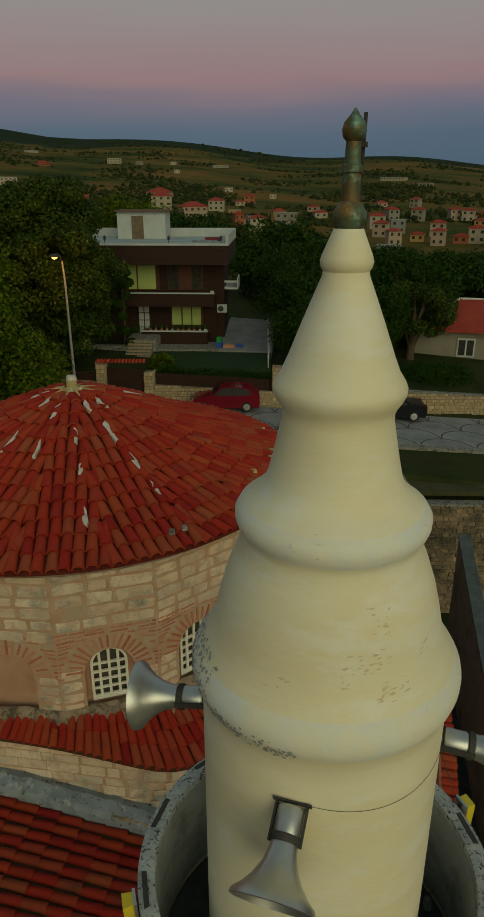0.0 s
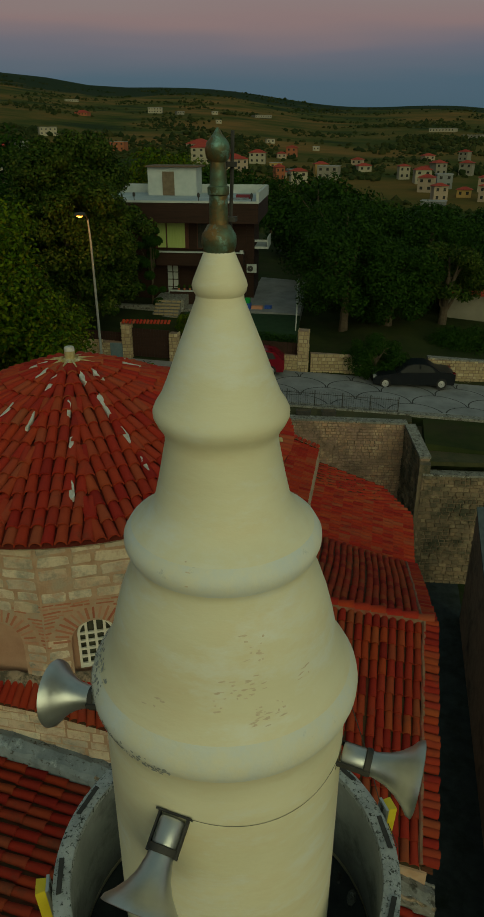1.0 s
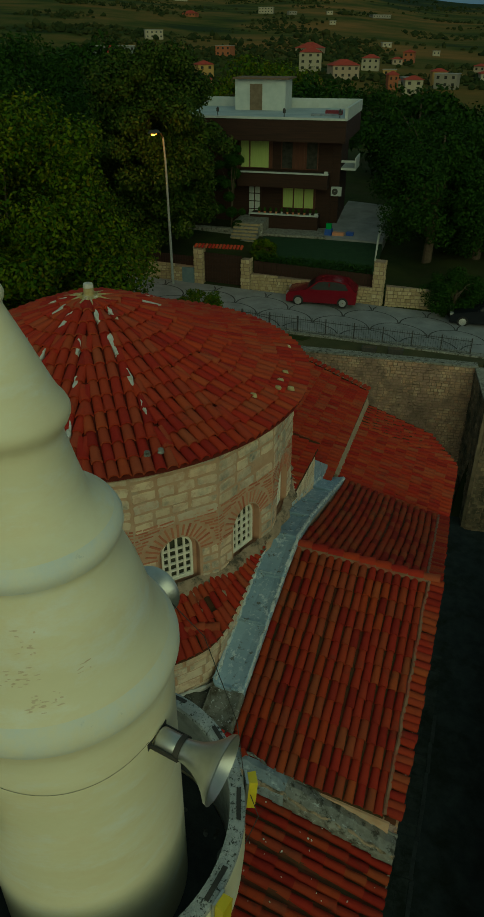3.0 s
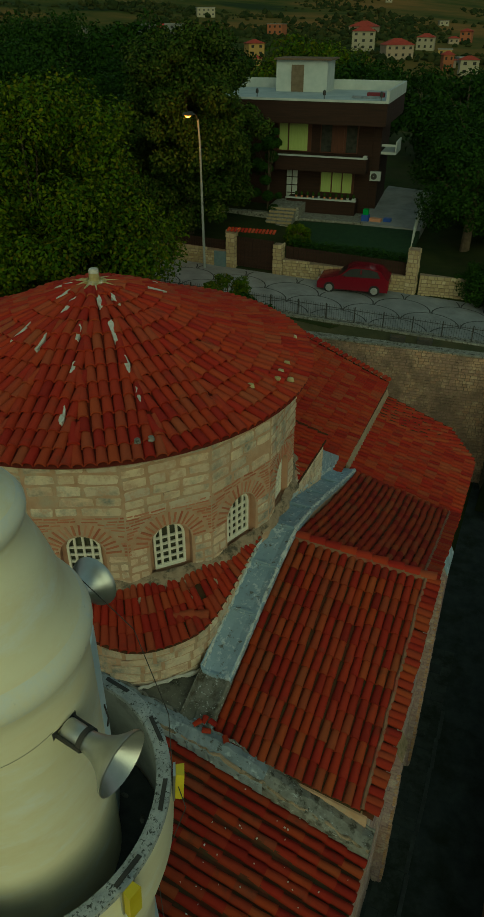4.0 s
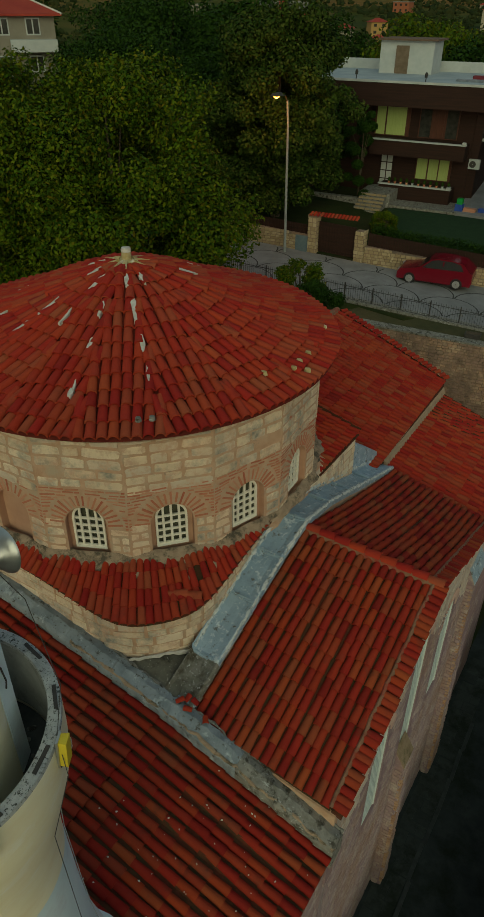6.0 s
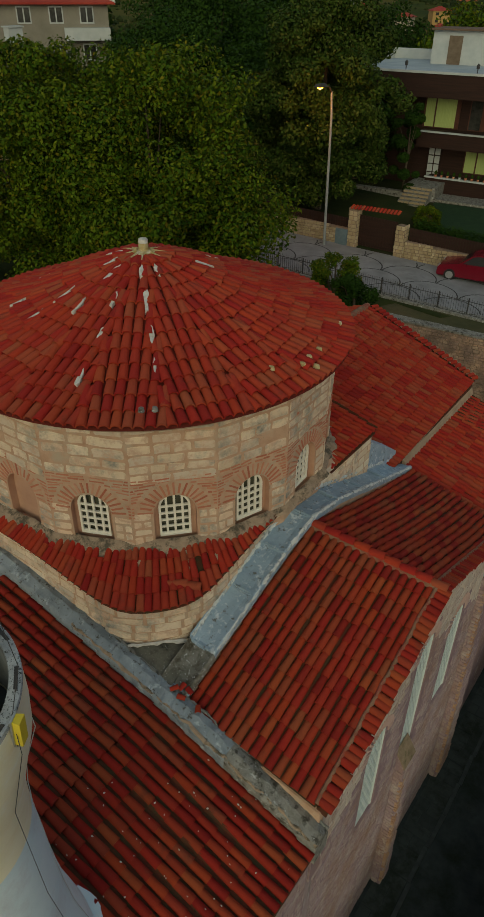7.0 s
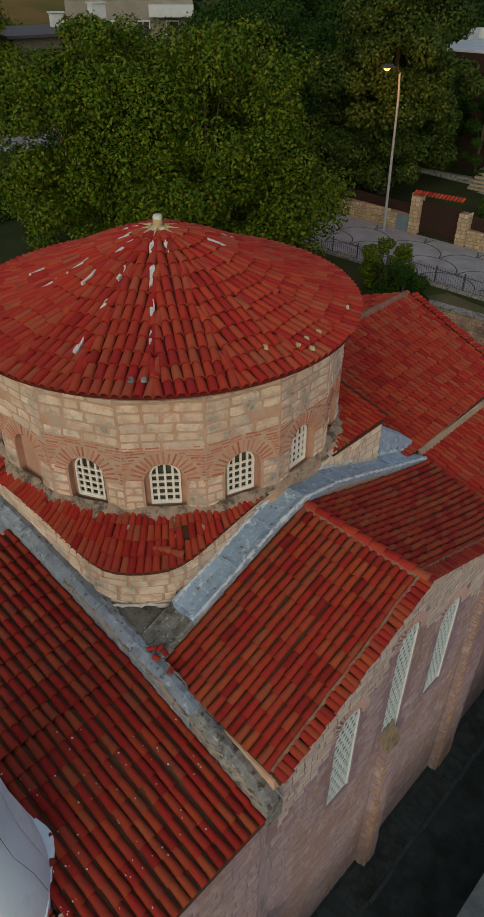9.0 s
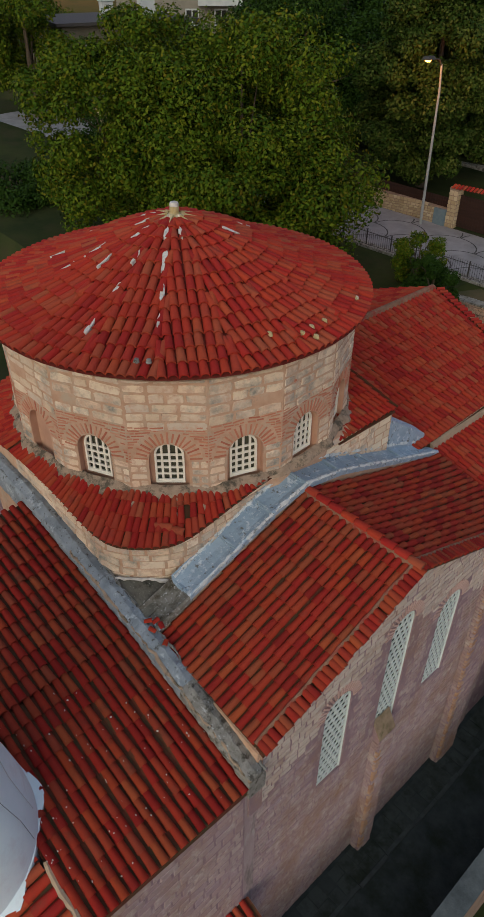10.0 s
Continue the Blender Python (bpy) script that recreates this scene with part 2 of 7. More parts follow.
M_iron = mat("dark_iron", ((0.03, 0.03, 0.03), (0.06, 0.055, 0.05)), 0.7, 8.0, 0.1, 40)
M_yellow = mat("yellow_lamp_housing", ((0.55, 0.42, 0.03), (0.62, 0.50, 0.05)), 0.5, 6.0, 0.05, 30)
M_frame = mat("white_window_frame", ((0.74, 0.71, 0.60), (0.80, 0.77, 0.66)), 0.7, 6.0, 0.15, 40)
M_reveal = mat("pink_reveal_plaster", ((0.42, 0.24, 0.16), (0.50, 0.31, 0.21)), 0.95, 3.0, 0.4, 20, stain=(0.3, 0.2, 0.14), sscale=2.0, smin=0.6, smax=0.8)
M_glass = mat("dark_glass", ((0.02, 0.022, 0.02), (0.05, 0.05, 0.045)), 0.12, 4.0, 0.0, spec=0.5)
# drum panes: a greenish reflection is painted into the glass colour
M_oldglass = mat("greenish_reflection_glass", ((0.05, 0.055, 0.035), (0.10, 0.10, 0.065)), 0.45, 5.0, 0.1, spec=0.4)
M_lattice = mat("pale_lattice", ((0.48, 0.55, 0.53), (0.58, 0.65, 0.62)), 0.85, 5.0, 0.2, 30)
M_patch = mat("pale_cement_patch", ((0.42, 0.40, 0.36), (0.64, 0.62, 0.58)), 0.95, 9.0, 0.6, 30, stain=(0.34, 0.25, 0.14), sscale=5.0, smin=0.55, smax=0.7)
M_road = mat("concrete_paving", ((0.17, 0.175, 0.185), (0.26, 0.265, 0.275)), 0.9, 0.9, 0.5, 14, stain=(0.13, 0.13, 0.135), sscale=0.7, smin=0.55, smax=0.75)
M_joint = mat("dark_road_joint", ((0.035, 0.035, 0.035), (0.06, 0.06, 0.06)), 0.95, 3.0, 0.2, 20)
# dark timber, halved again so the recessed house walls' shade is in the colour
M_wood = mat("shaded_dark_timber", ((0.016, 0.0065, 0.004), (0.033, 0.0135, 0.008)), 0.75, 1.5, 0.3, 12, stretch=(0.4, 1, 6))
M_hwhite = mat("white_render", ((0.37, 0.41, 0.41), (0.46, 0.49, 0.48)), 0.85, 1.5, 0.15, 12, stain=(0.36, 0.38, 0.37), sscale=0.8, smin=0.56, smax=0.75)
M_curtain = mat("green_curtain", ((0.30, 0.38, 0.13), (0.40, 0.48, 0.18)), 0.9, 4.0, 0.3, 6, stretch=(12, 1, 0.3))
M_redpaint = mat("red_car_paint", ((0.125, 0.003, 0.012), (0.15, 0.004, 0.015)), 0.2, 3.0, 0.0, spec=0.5)
M_blackpaint = mat("black_car_paint", ((0.006, 0.008, 0.012), (0.010, 0.012, 0.016)), 0.3, 3.0, 0.0, spec=0.15)
M_tyre = mat("tyre_rubber", ((0.015, 0.015, 0.015), (0.03, 0.03, 0.03)), 0.9, 9.0, 0.2, 40)
M_rimalu = mat("alloy_wheel", ((0.45, 0.45, 0.46), (0.55, 0.55, 0.56)), 0.35, 5.0, 0.0, metal=0.7)
M_bark = mat("bark", ((0.06, 0.045, 0.03), (0.11, 0.085, 0.06)), 0.95, 6.0, 0.8, 16)
LEAF_A = ((0.010, 0.028, 0.004), (0.018, 0.044, 0.005), (0.030, 0.060, 0.007), (0.013, 0.034, 0.004))
LEAF_B = ((0.010, 0.030, 0.002), (0.036, 0.076, 0.004), (0.098, 0.142, 0.008), (0.160, 0.168, 0.010), (0.016, 0.044, 0.003), (0.054, 0.094, 0.006), (0.19, 0.125, 0.010))
M_leaf_a = mat("dark_leaves", (LEAF_A[0], LEAF_A[1], LEAF_A[2]), 0.6, 0.7, 0.0, 10, "island", LEAF_A, 0.55, spec=0.06)
M_leaf_b = mat("walnut_leaves", (LEAF_B[0], LEAF_B[1], LEAF_B[2]), 0.6, 0.7, 0.0, 10, "island", LEAF_B, 0.55, spec=0.06)
LEAF_C = ((0.010, 0.026, 0.004), (0.026, 0.052, 0.006), (0.060, 0.088, 0.014), (0.110, 0.122, 0.030), (0.014, 0.034, 0.004), (0.020, 0.042, 0.005))
M_leaf_c = mat("garden_leaves", (LEAF_C[0], LEAF_C[1], LEAF_C[2]), 0.6, 0.7, 0.0, 10, "island", LEAF_C, 0.55, spec=0.06)
M_carglass = mat("tinted_car_glass", ((0.010, 0.011, 0.012), (0.016, 0.017, 0.018)), 0.25, 4.0, 0.0, spec=0.10)
M_grass = mat("rough_grass", ((0.030, 0.038, 0.014), (0.075, 0.066, 0.030)), 0.95, 0.8, 0.6, 12, stain=(0.10, 0.075, 0.04), sscale=0.35, smin=0.5, smax=0.7)

# ---- building blocks ----


class Build:
    """Collects faces for one mesh."""

    def __init__(self):
        self.v, self.f = [], []

    def add(self, verts, faces, m=None):
        n = len(self.v)
        self.v += [tuple(m @ Vector(p)) if m else tuple(p) for p in verts]
        self.f += [tuple(i + n for i in q) for q in faces]
        return self

    def hexa(self, p, m=None):
        """Eight corners: the lower four round, then the upper four."""
        return self.add(p, ((3, 2, 1, 0), (4, 5, 6, 7), (0, 1, 5, 4), (1, 2, 6, 5), (2, 3, 7, 6), (3, 0, 4, 7)), m)

    def box(self, c, s, m=None):
        x, y, z = c
        a, b, d = s[0] / 2, s[1] / 2, s[2] / 2
        return self.hexa([(x - a, y - b, z - d), (x + a, y - b, z - d), (x + a, y + b, z - d), (x - a, y + b, z - d),
                          (x - a, y - b, z + d), (x + a, y - b, z + d), (x + a, y + b, z + d), (x - a, y + b, z + d)], m)

    def prism(self, poly, z0, z1, m=None):
        n = len(poly)
        v = [(x, y, z0) for x, y in poly] + [(x, y, z1) for x, y in poly]
        f = [tuple(range(n - 1, -1, -1)), tuple(range(n, 2 * n))] + [(i, (i + 1) % n, n + (i + 1) % n, n + i) for i in range(n)]
        return self.add(v, f, m)

    def lathe(self, prof, n=48, m=None, close=False):
        v, f = [], []
        for r, z in prof:
            v += [(r * math.cos(2 * math.pi * k / n), r * math.sin(2 * math.pi * k / n), z) for k in range(n)]
        for i in range(len(prof) - 1):
            f += [(i * n + k, i * n + (k + 1) % n, (i + 1) * n + (k + 1) % n, (i + 1) * n + k) for k in range(n)]
        if close:
            f += [tuple(range(n - 1, -1, -1)), tuple((len(prof) - 1) * n + k for k in range(n))]
        return self.add(v, f, m)

    def tube(self, pts, r, n=6):
        pts = [Vector(p) for p in pts]
        rr = r if isinstance(r, (list, tuple)) else [r] * len(pts)
        v, f = [], []
        for i, p in enumerate(pts):
            d = (pts[min(i + 1, len(pts) - 1)] - pts[max(i - 1, 0)]).normalized()
            a = d.orthogonal().normalized() if i == 0 else (a - d * a.dot(d)).normalized()
            b = d.cross(a)
            v += [tuple(p + rr[i] * (math.cos(2 * math.pi * k / n) * a + math.sin(2 * math.pi * k / n) * b)) for k in range(n)]
        for i in range(len(pts) - 1):
            f += [(i * n + k, i * n + (k + 1) % n, (i + 1) * n + (k + 1) % n, (i + 1) * n + k) for k in range(n)]
        f += [tuple(range(n - 1, -1, -1)), tuple((len(pts) - 1) * n + k for k in range(n))]
        return self.add(v, f)

    def weld(self):
        """Joins corners that coincide."""
        seen, order, pts = {}, [], []
        for p in self.v:
            q = tuple(round(c, 4) for c in p)
            if q not in seen:
                seen[q] = len(pts)
                pts.append(p)
            order.append(seen[q])
        self.v, self.f = pts, [tuple(order[i] for i in q) for q in self.f]
        self.f = [q for q in self.f if len(set(q)) == len(q)]
        return self

    def mesh(self, name, material, smooth=False):
        me = bpy.data.meshes.new(name)
        me.from_pydata(self.v, [], self.f)
        me.materials.append(material)
        if smooth:
            me.shade_smooth()
            me.set_sharp_from_angle(angle=radians(38))
        me.update()
        return me


def part(name, b, material, parent=None, label="", smooth=False, kind="", category="", group=""):
    ob = new(name, b.mesh(name, material, smooth) if isinstance(b, Build) else b)
    if parent:
        ob.parent = parent
    return tagged(ob, label, category, group, kind)


def thing(name, label, category, group="", kind="", at=(0, 0, 0)):
    ob = new(name)
    ob.location = at
    ob.empty_display_size = 0.3
    return tagged(ob, label, category, group, kind)


rng = random.Random(7)


def place(me, m, name, parent):
    ob = new(name, me)
    ob.parent = parent
    ob.matrix_basis = m
    return ob


def axes(o, x, y, z):
    return Matrix(((x[0], y[0], z[0], o[0]), (x[1], y[1], z[1], o[1]), (x[2], y[2], z[2], o[2]), (0, 0, 0, 1)))


# one barrel tile: unit pitch across x, unit length down y, lower end raised
def tile_build():
    b = Build()
    n = 6
    top, low, inn = [], [], []
    for k in range(n + 1):
        a = math.pi * k / n
        top.append((0.35 * math.cos(a), -0.10, 0.31 * math.sin(a) + 0.02))
        low.append((0.43 * math.cos(a), 1.04, 0.41 * math.sin(a) + 0.15))
        inn.append((0.34 * math.cos(a), 1.04, 0.32 * math.sin(a) + 0.12))
    f = [(k, k + 1, n + 2 + k, n + 1 + k) for k in range(n)]
    f += [(n + 1 + k, n + 2 + k, 2 * n + 3 + k, 2 * n + 2 + k) for k in range(n)]
    return b.add(top + low + inn, f)


TILE = tile_build()
TILE_ME = TILE.mesh("tile", M_tile, True)
TILE_MES = (TILE_ME, TILE.mesh("tile", M_oldtile, True), TILE.mesh("tile", M_midtile, True))
TILE_V = np.array(TILE.v)


def tile_matrix(p, q, side, up, pitch, jit=1.0):
    """A tile from p down to q, across along side."""
    down = q - p
    x = side.normalized() * pitch
    z = up.normalized() * pitch
    tw = rng.uniform(-0.035, 0.035) * jit
    x = x + down.normalized() * pitch * tw
    o = p + side.normalized() * rng.uniform(-0.06, 0.06) * pitch * jit + up.normalized() * rng.uniform(0, 0.012)
    return axes(o, x, down * rng.uniform(0.98, 1.02), z)


class Tiles:
    """The tiles of one roof: the first ones single pieces, the rest joined."""

    def __init__(self, parent, near=lambda p: True, most=300, old=0):
        self.old = old
        self.parent, self.near, self.most, self.single, self.rest = parent, near, most, 0, []

    def put(self, m):
        if self.single < self.most and self.near(m.translation):
            self.single += 1
            place(TILE_MES[self.old], m, "tile", self.parent)
        else:
            self.rest.append(m)

    def finish(self):
        if self.rest:
            b = Build()
            for m in self.rest:
                a = np.array(m)
                b.v += [tuple(p) for p in TILE_V @ a[:3, :3].T + a[:3, 3]]
            k = len(TILE_V)
            b.f = [tuple(i + n * k for i in q) for n in range(len(self.rest)) for q in TILE.f]
            part("tiles", b, (M_tile_j, M_oldtile_j, M_midtile_j)[self.old], self.parent, "terracotta barrel tiles in overlapping rows", True, "stuff")


def tile_patch(tiles, pans, a, b, c, d, pitch=0.19, expo=0.36, sag=0.0, wide=1.0):
    """Rows of tiles on a patch with top edge a to b and bottom edge d to c."""
    a, b, c, d = Vector(a), Vector(b), Vector(c), Vector(d)
    n = max(1, round(((b - a).length + (c - d).length) / 2 / pitch))
    for i in range(n):
        s = (i + 0.5) / n
        t, l = a.lerp(b, s), d.lerp(c, s)
        side = (b - a).lerp(c - d, 0.5) / n
        wid = side.length
        up = side.cross(l - t)
        up = up if up.z > 0 else -up
        up.normalize()
        rows = max(1, round((l - t).length / expo))
        wob = rng.uniform(-0.02, 0.02)
        for k in range(rows):
            p, q = t.lerp(l, k / rows), t.lerp(l, (k + 1) / rows)
            bend = math.sin(math.pi * (k + 0.5) / rows) * (sag + wob)
            shift = side.normalized() * bend
            tiles.put(tile_matrix(p + shift, q + shift, side, up, wid * wide))
        g = side * 0.5
        for k in range(rows):
            p, q = t.lerp(l, k / rows) + g, t.lerp(l, (k + 1) / rows) + g
            sh = side.normalized() * math.sin(math.pi * (k + 0.5) / rows) * (sag + wob)
            arc = [(-0.45, 0.045), (-0.2, -0.02), (0.2, -0.02), (0.45, 0.045)]
            v = [tuple(p + sh + side * x + up * (z + 0.012)) for x, z in arc] + [tuple(q + sh + side * x + up * (z + 0.03)) for x, z in arc]
            pans.add(v, [(j, j + 1, j + 5, j + 4) for j in range(3)])


def slab(b, top, thick):
    """A sheet with thickness under a four-cornered patch."""
    return b.hexa([(x, y, z - thick) for x, y, z in top] + [tuple(p) for p in top])

M_rmortar = mat("weathered_ridge_mortar", ((0.16, 0.085, 0.05), (0.25, 0.14, 0.09)), 0.95, 5.0, 0.6, 25, stain=(0.24, 0.045, 0.03), sscale=3.0, smin=0.5, smax=0.65)

M_baseblock_j = mat("limestone_block_joined", ((0.52, 0.43, 0.32), (0.66, 0.56, 0.44)), 0.9, 4.0, 0.6, 22, "island", STONES, 0.6, stain=(0.24, 0.21, 0.17), sscale=2.6, smin=0.6, smax=0.78)

# ---- church ----
church = thing("church", "Byzantine brick and limestone church with red tiled roofs", "church")
BOX = Build()
BOX.hexa([(-0.5, -0.5, 0), (0.5, -0.5, 0), (0.5, 0.5, 0), (-0.5, 0.5, 0), (-0.47, -0.44, 1), (0.47, -0.44, 1), (0.47, 0.44, 1), (-0.47, 0.44, 1)])
BLOCK_ME = [BOX.mesh("stone_block", M_block)]
# worn blocks with rounded, uneven outlines
for k in range(7):
    r2 = random.Random(k)
    bb = Build()
    outline = [(x + r2.uniform(-0.035, 0.035), y + r2.uniform(-0.07, 0.07)) for x, y in ((-0.48, -0.37), (-0.42, -0.47), (0.0, -0.48), (0.42, -0.47), (0.48, -0.36), (0.48, 0.3), (0.44, 0.46), (0.05, 0.48), (-0.43, 0.46), (-0.48, 0.34))]
    n = len(outline)
    face = [(x * r2.uniform(0.90, 0.97), y * r2.uniform(0.80, 0.92), r2.uniform(0.6, 1.2)) for x, y in outline]
    bb.add([(x, y, 0) for x, y in outline] + face + [(0, 0, 1.1)], [(j, (j + 1) % n, n + (j + 1) % n, n + j) for j in range(n)] + [(n + j, n + (j + 1) % n, 2 * n) for j in range(n)])
    BLOCK_ME.append(bb.mesh("stone_block", M_block))
BLOCK_ME = BLOCK_ME[1:]
BRICK_ME = BOX.mesh("brick", M_brick)
ARCH_ME = BOX.mesh("brick", mat("faded_arch_brick", ((0.40, 0.27, 0.23), (0.48, 0.34, 0.30)), 0.95, 5.0, 0.5, 30))


def rough_stones(name, face, u0, u1, lo, hi, parent, material, course=0.2, length=0.34, depth=0.035, seed=1, single=0, single_mat=None, skip=None, label="", per=1.0, pick=lambda u, z: True):
    """Coursed rubble on a face: face(u, z) gives a place and the outward normal."""
    r = random.Random(seed)
    b = Build()
    count = 0
    z = min(lo(u0), lo(u1), lo((u0 + u1) / 2))
    zmax = max(hi(u0), hi(u1), hi((u0 + u1) / 2))
    while z < zmax:
        h = course * r.uniform(0.75, 1.25)
        u = u0 - r.uniform(0, length)
        while u < u1:
            w = length * r.uniform(0.55, 1.5)
            ua, ub = max(u, u0), min(u + w, u1)
            uc, zc = (ua + ub) / 2, z + h / 2
            if ub - ua > 0.06 / per and lo(uc) <= zc <= hi(uc) and not (skip and skip(uc, zc)):
                c, nrm = face(uc, zc)
                c2, _ = face(uc + 0.02, zc)
                t = (Vector(c2) - Vector(c)).normalized()
                nrm = Vector(nrm).normalized()
                upv = nrm.cross(t)
                upv = upv if upv.z > 0 else -upv
                a, e = (ub - ua) / 2 * per - 0.012, h / 2 - 0.012
                dd = depth * r.uniform(0.5, 1.3)
                vs = []
                for k, (sx, sy) in enumerate(((-1, -1), (1, -1), (1, 1), (-1, 1))):
                    vs.append(tuple(Vector(c) + t * sx * a + upv * sy * e - nrm * 0.01))
                for k, (sx, sy) in enumerate(((-1, -1), (1, -1), (1, 1), (-1, 1))):
                    vs.append(tuple(Vector(c) + t * sx * a * r.uniform(0.78, 0.96) + upv * sy * e * r.uniform(0.7, 0.95) + nrm * dd * r.uniform(0.7, 1.2)))
                if count < single and pick(uc, zc):
                    count += 1
                    part(name, Build().hexa(vs), single_mat, parent)
                else:
                    b.hexa(vs)
            u += w
        z += h
    if b.v:
        part(name + "s", b, material, parent, label or "irregular coursed rubble stones", kind="stuff")


# conical dome roof
DOME = ((0.0, 10.86), (0.6, 10.74), (1.56, 10.40), (2.42, 10.02), (3.27, 9.69), (3.98, 9.45), (4.36, 9.35))


def dome_z(r):
    for (r0, z0), (r1, z1) in zip(DOME, DOME[1:]):
        if r <= r1:
            return z0 + (z1 - z0) * (r - r0) / (r1 - r0)
    return DOME[-1][1]


b = Build()
b.lathe([(0.02, 10.80)] + [(r, z - 0.03) for r, z in DOME[1:]] + [(4.30, 9.335), (3.9, 9.33)], 64)
M_dpan = mat("dome_pan", ((0.13, 0.020, 0.014), (0.20, 0.032, 0.020)), 0.9, 4.0, 0.4, 30)
dome_roof = part("dome_roof", b, M_dpan, church, "low conical dome roof of red barrel tiles", True)
tiles = Tiles(dome_roof, lambda p: -1.45 < math.atan2(p.y, p.x) < -0.2 and p.x * p.x + p.y * p.y > 4.0)
NSEC = 18
for sec in range(NSEC):
    mid = 2 * math.pi * (sec + 0.35) / NSEC
    out = Vector((math.cos(mid), math.sin(mid), 0))
    side = Vector((-math.sin(mid), math.cos(mid), 0))
    hw = math.tan(math.pi / NSEC)
    nr = 8
    for i in range(nr):
        pitch = 2 * 4.36 * hw / nr
        off = (i + 0.5 - nr / 2) * pitch
        r_end = math.sqrt(4.34 ** 2 - off * off)
        r_in = max(0.24, abs(off) / hw - 0.36)
        rows = max(1, round((r_end - r_in) / 0.345))
        for k in range(rows):
            ra, rb = r_end - (r_end - r_in) * (k + 1) / rows, r_end - (r_end - r_in) * k / rows
            pa, pb = out * ra + side * off, out * rb + side * off
            pa.z, pb.z = dome_z(pa.length), dome_z(pb.length)
            if k == 0:
                pb.z -= 0.02
            up = (pb - pa).cross(side)
            up = up if up.z > 0 else -up
            tiles.put(tile_matrix(pa, pb, side, up, pitch * 1.17))
tiles.finish()

M_ochre = mat("ochre_stained_mortar", ((0.34, 0.26, 0.10), (0.50, 0.42, 0.24)), 0.95, 9.0, 0.6, 30, stain=(0.62, 0.58, 0.5), sscale=6.0, smin=0.55, smax=0.65)
# splashes of cement left on the roof
for k, (r, a, ln, wd) in enumerate(((1.6, -46, 0.62, 0.13), (2.41, -44.5, 0.45, 0.11), (3.1, -44.5, 0.34, 0.09), (2.45, -67, 0.42, 0.11), (3.36, -67, 0.5, 0.11), (1.88, -88, 0.5, 0.11), (1.8, -106, 0.5, 0.1), (2.41, -107, 0.42, 0.1),
                                   (2.62, -129, 0.36, 0.09), (2.3, -155, 0.35, 0.08), (0.95, -88, 0.5, 0.12), (0.85, -50, 0.36, 0.12), (0.83, -29, 0.34, 0.1), (1.6, -68, 0.36, 0.1), (1.2, 38, 0.4, 0.1), (0.6, -150, 0.4, 0.1), (1.6, 70, 0.3, 0.1), (0.75, -112, 0.34, 0.09))):
    r3 = random.Random(k + 40)
    ln, wd = ln * 0.9, wd * 0.8
    a = radians(a)
    out, side = Vector((math.cos(a), math.sin(a), 0)), Vector((-math.sin(a), math.cos(a), 0))
    n = 12
    ring_lo, ring_hi = [], []
    for j in range(n):
        t = 2 * math.pi * j / n
        rr = r3.uniform(0.65, 1.25)
        p = out * (r + ln / 2 * rr * math.cos(t)) + side * (wd / 2 * rr * math.sin(t))
        p.z = dome_z(p.length) + 0.105 + 0.015 * math.cos(t) ** 2
        ring_hi.append(tuple(p))
        ring_lo.append((p.x, p.y, p.z - 0.08))
    part("cement_patch", Build().add(ring_lo + ring_hi, [tuple(range(n, 2 * n))] + [(j, (j + 1) % n, n + (j + 1) % n, n + j) for j in range(n)]), M_patch, dome_roof, "pale splash of cement mortar")
for k, a in enumerate((-48.6, -45.4)):
    p = Vector((4.05 * math.cos(radians(a)), 4.05 * math.sin(radians(a)), 9.56))
    part("cement_dab", Build().lathe([(0.005, 0.03), (0.045, 0.02), (0.06, -0.05)], 9, Matrix.Translation(p)), M_cement, dome_roof)
for k, (r, a) in enumerate(((3.69, -10), (3.92, -0.5), (3.88, 4), (3.9, 10), (4.05, 31), (4.12, 2))):
    p = Vector((r * math.cos(radians(a)), r * math.sin(radians(a)), dome_z(r) + 0.1))
    part("cement_dab", Build().lathe([(0.005, 0.03), (0.045, 0.02), (0.06, -0.05)], 8, Matrix.Translation(p) @ Matrix.Diagonal((1.3, 0.8, 1, 1))), M_ochre, dome_roof)
part("finial_cap", Build().lathe([(0.27, 10.80), (0.20, 10.88), (0.14, 10.90), (0.105, 10.92), (0.10, 11.06)], 20), M_ochre, dome_roof, "ochre mortar at the tip of the dome", True)
part("finial_stub", Build().lathe([(0.098, 11.03), (0.102, 11.10), (0.085, 11.14), (0.01, 11.15)], 20), M_patch, dome_roof, "short pale stub on top of the dome", True)
for k in range(9):
    a = 2 * math.pi * (k + rng.uniform(-0.3, 0.3)) / 9
    m = Matrix.Rotation(a, 4, "Z")
    part("mortar_streak", Build().hexa([(0.16, -0.03, 10.78), (0.5, -0.015, 10.72), (0.5, 0.015, 10.72), (0.16, 0.03, 10.78), (0.16, -0.02, 10.93), (0.48 + rng.uniform(-0.1, 0.1), -0.01, 10.865), (0.48, 0.01, 10.865), (0.16, 0.02, 10.93)], m), M_ochre, dome_roof)

# drum of sixteen sides
APO, FW = 4.0, 2 * 4.0 * math.tan(radians(11.25))
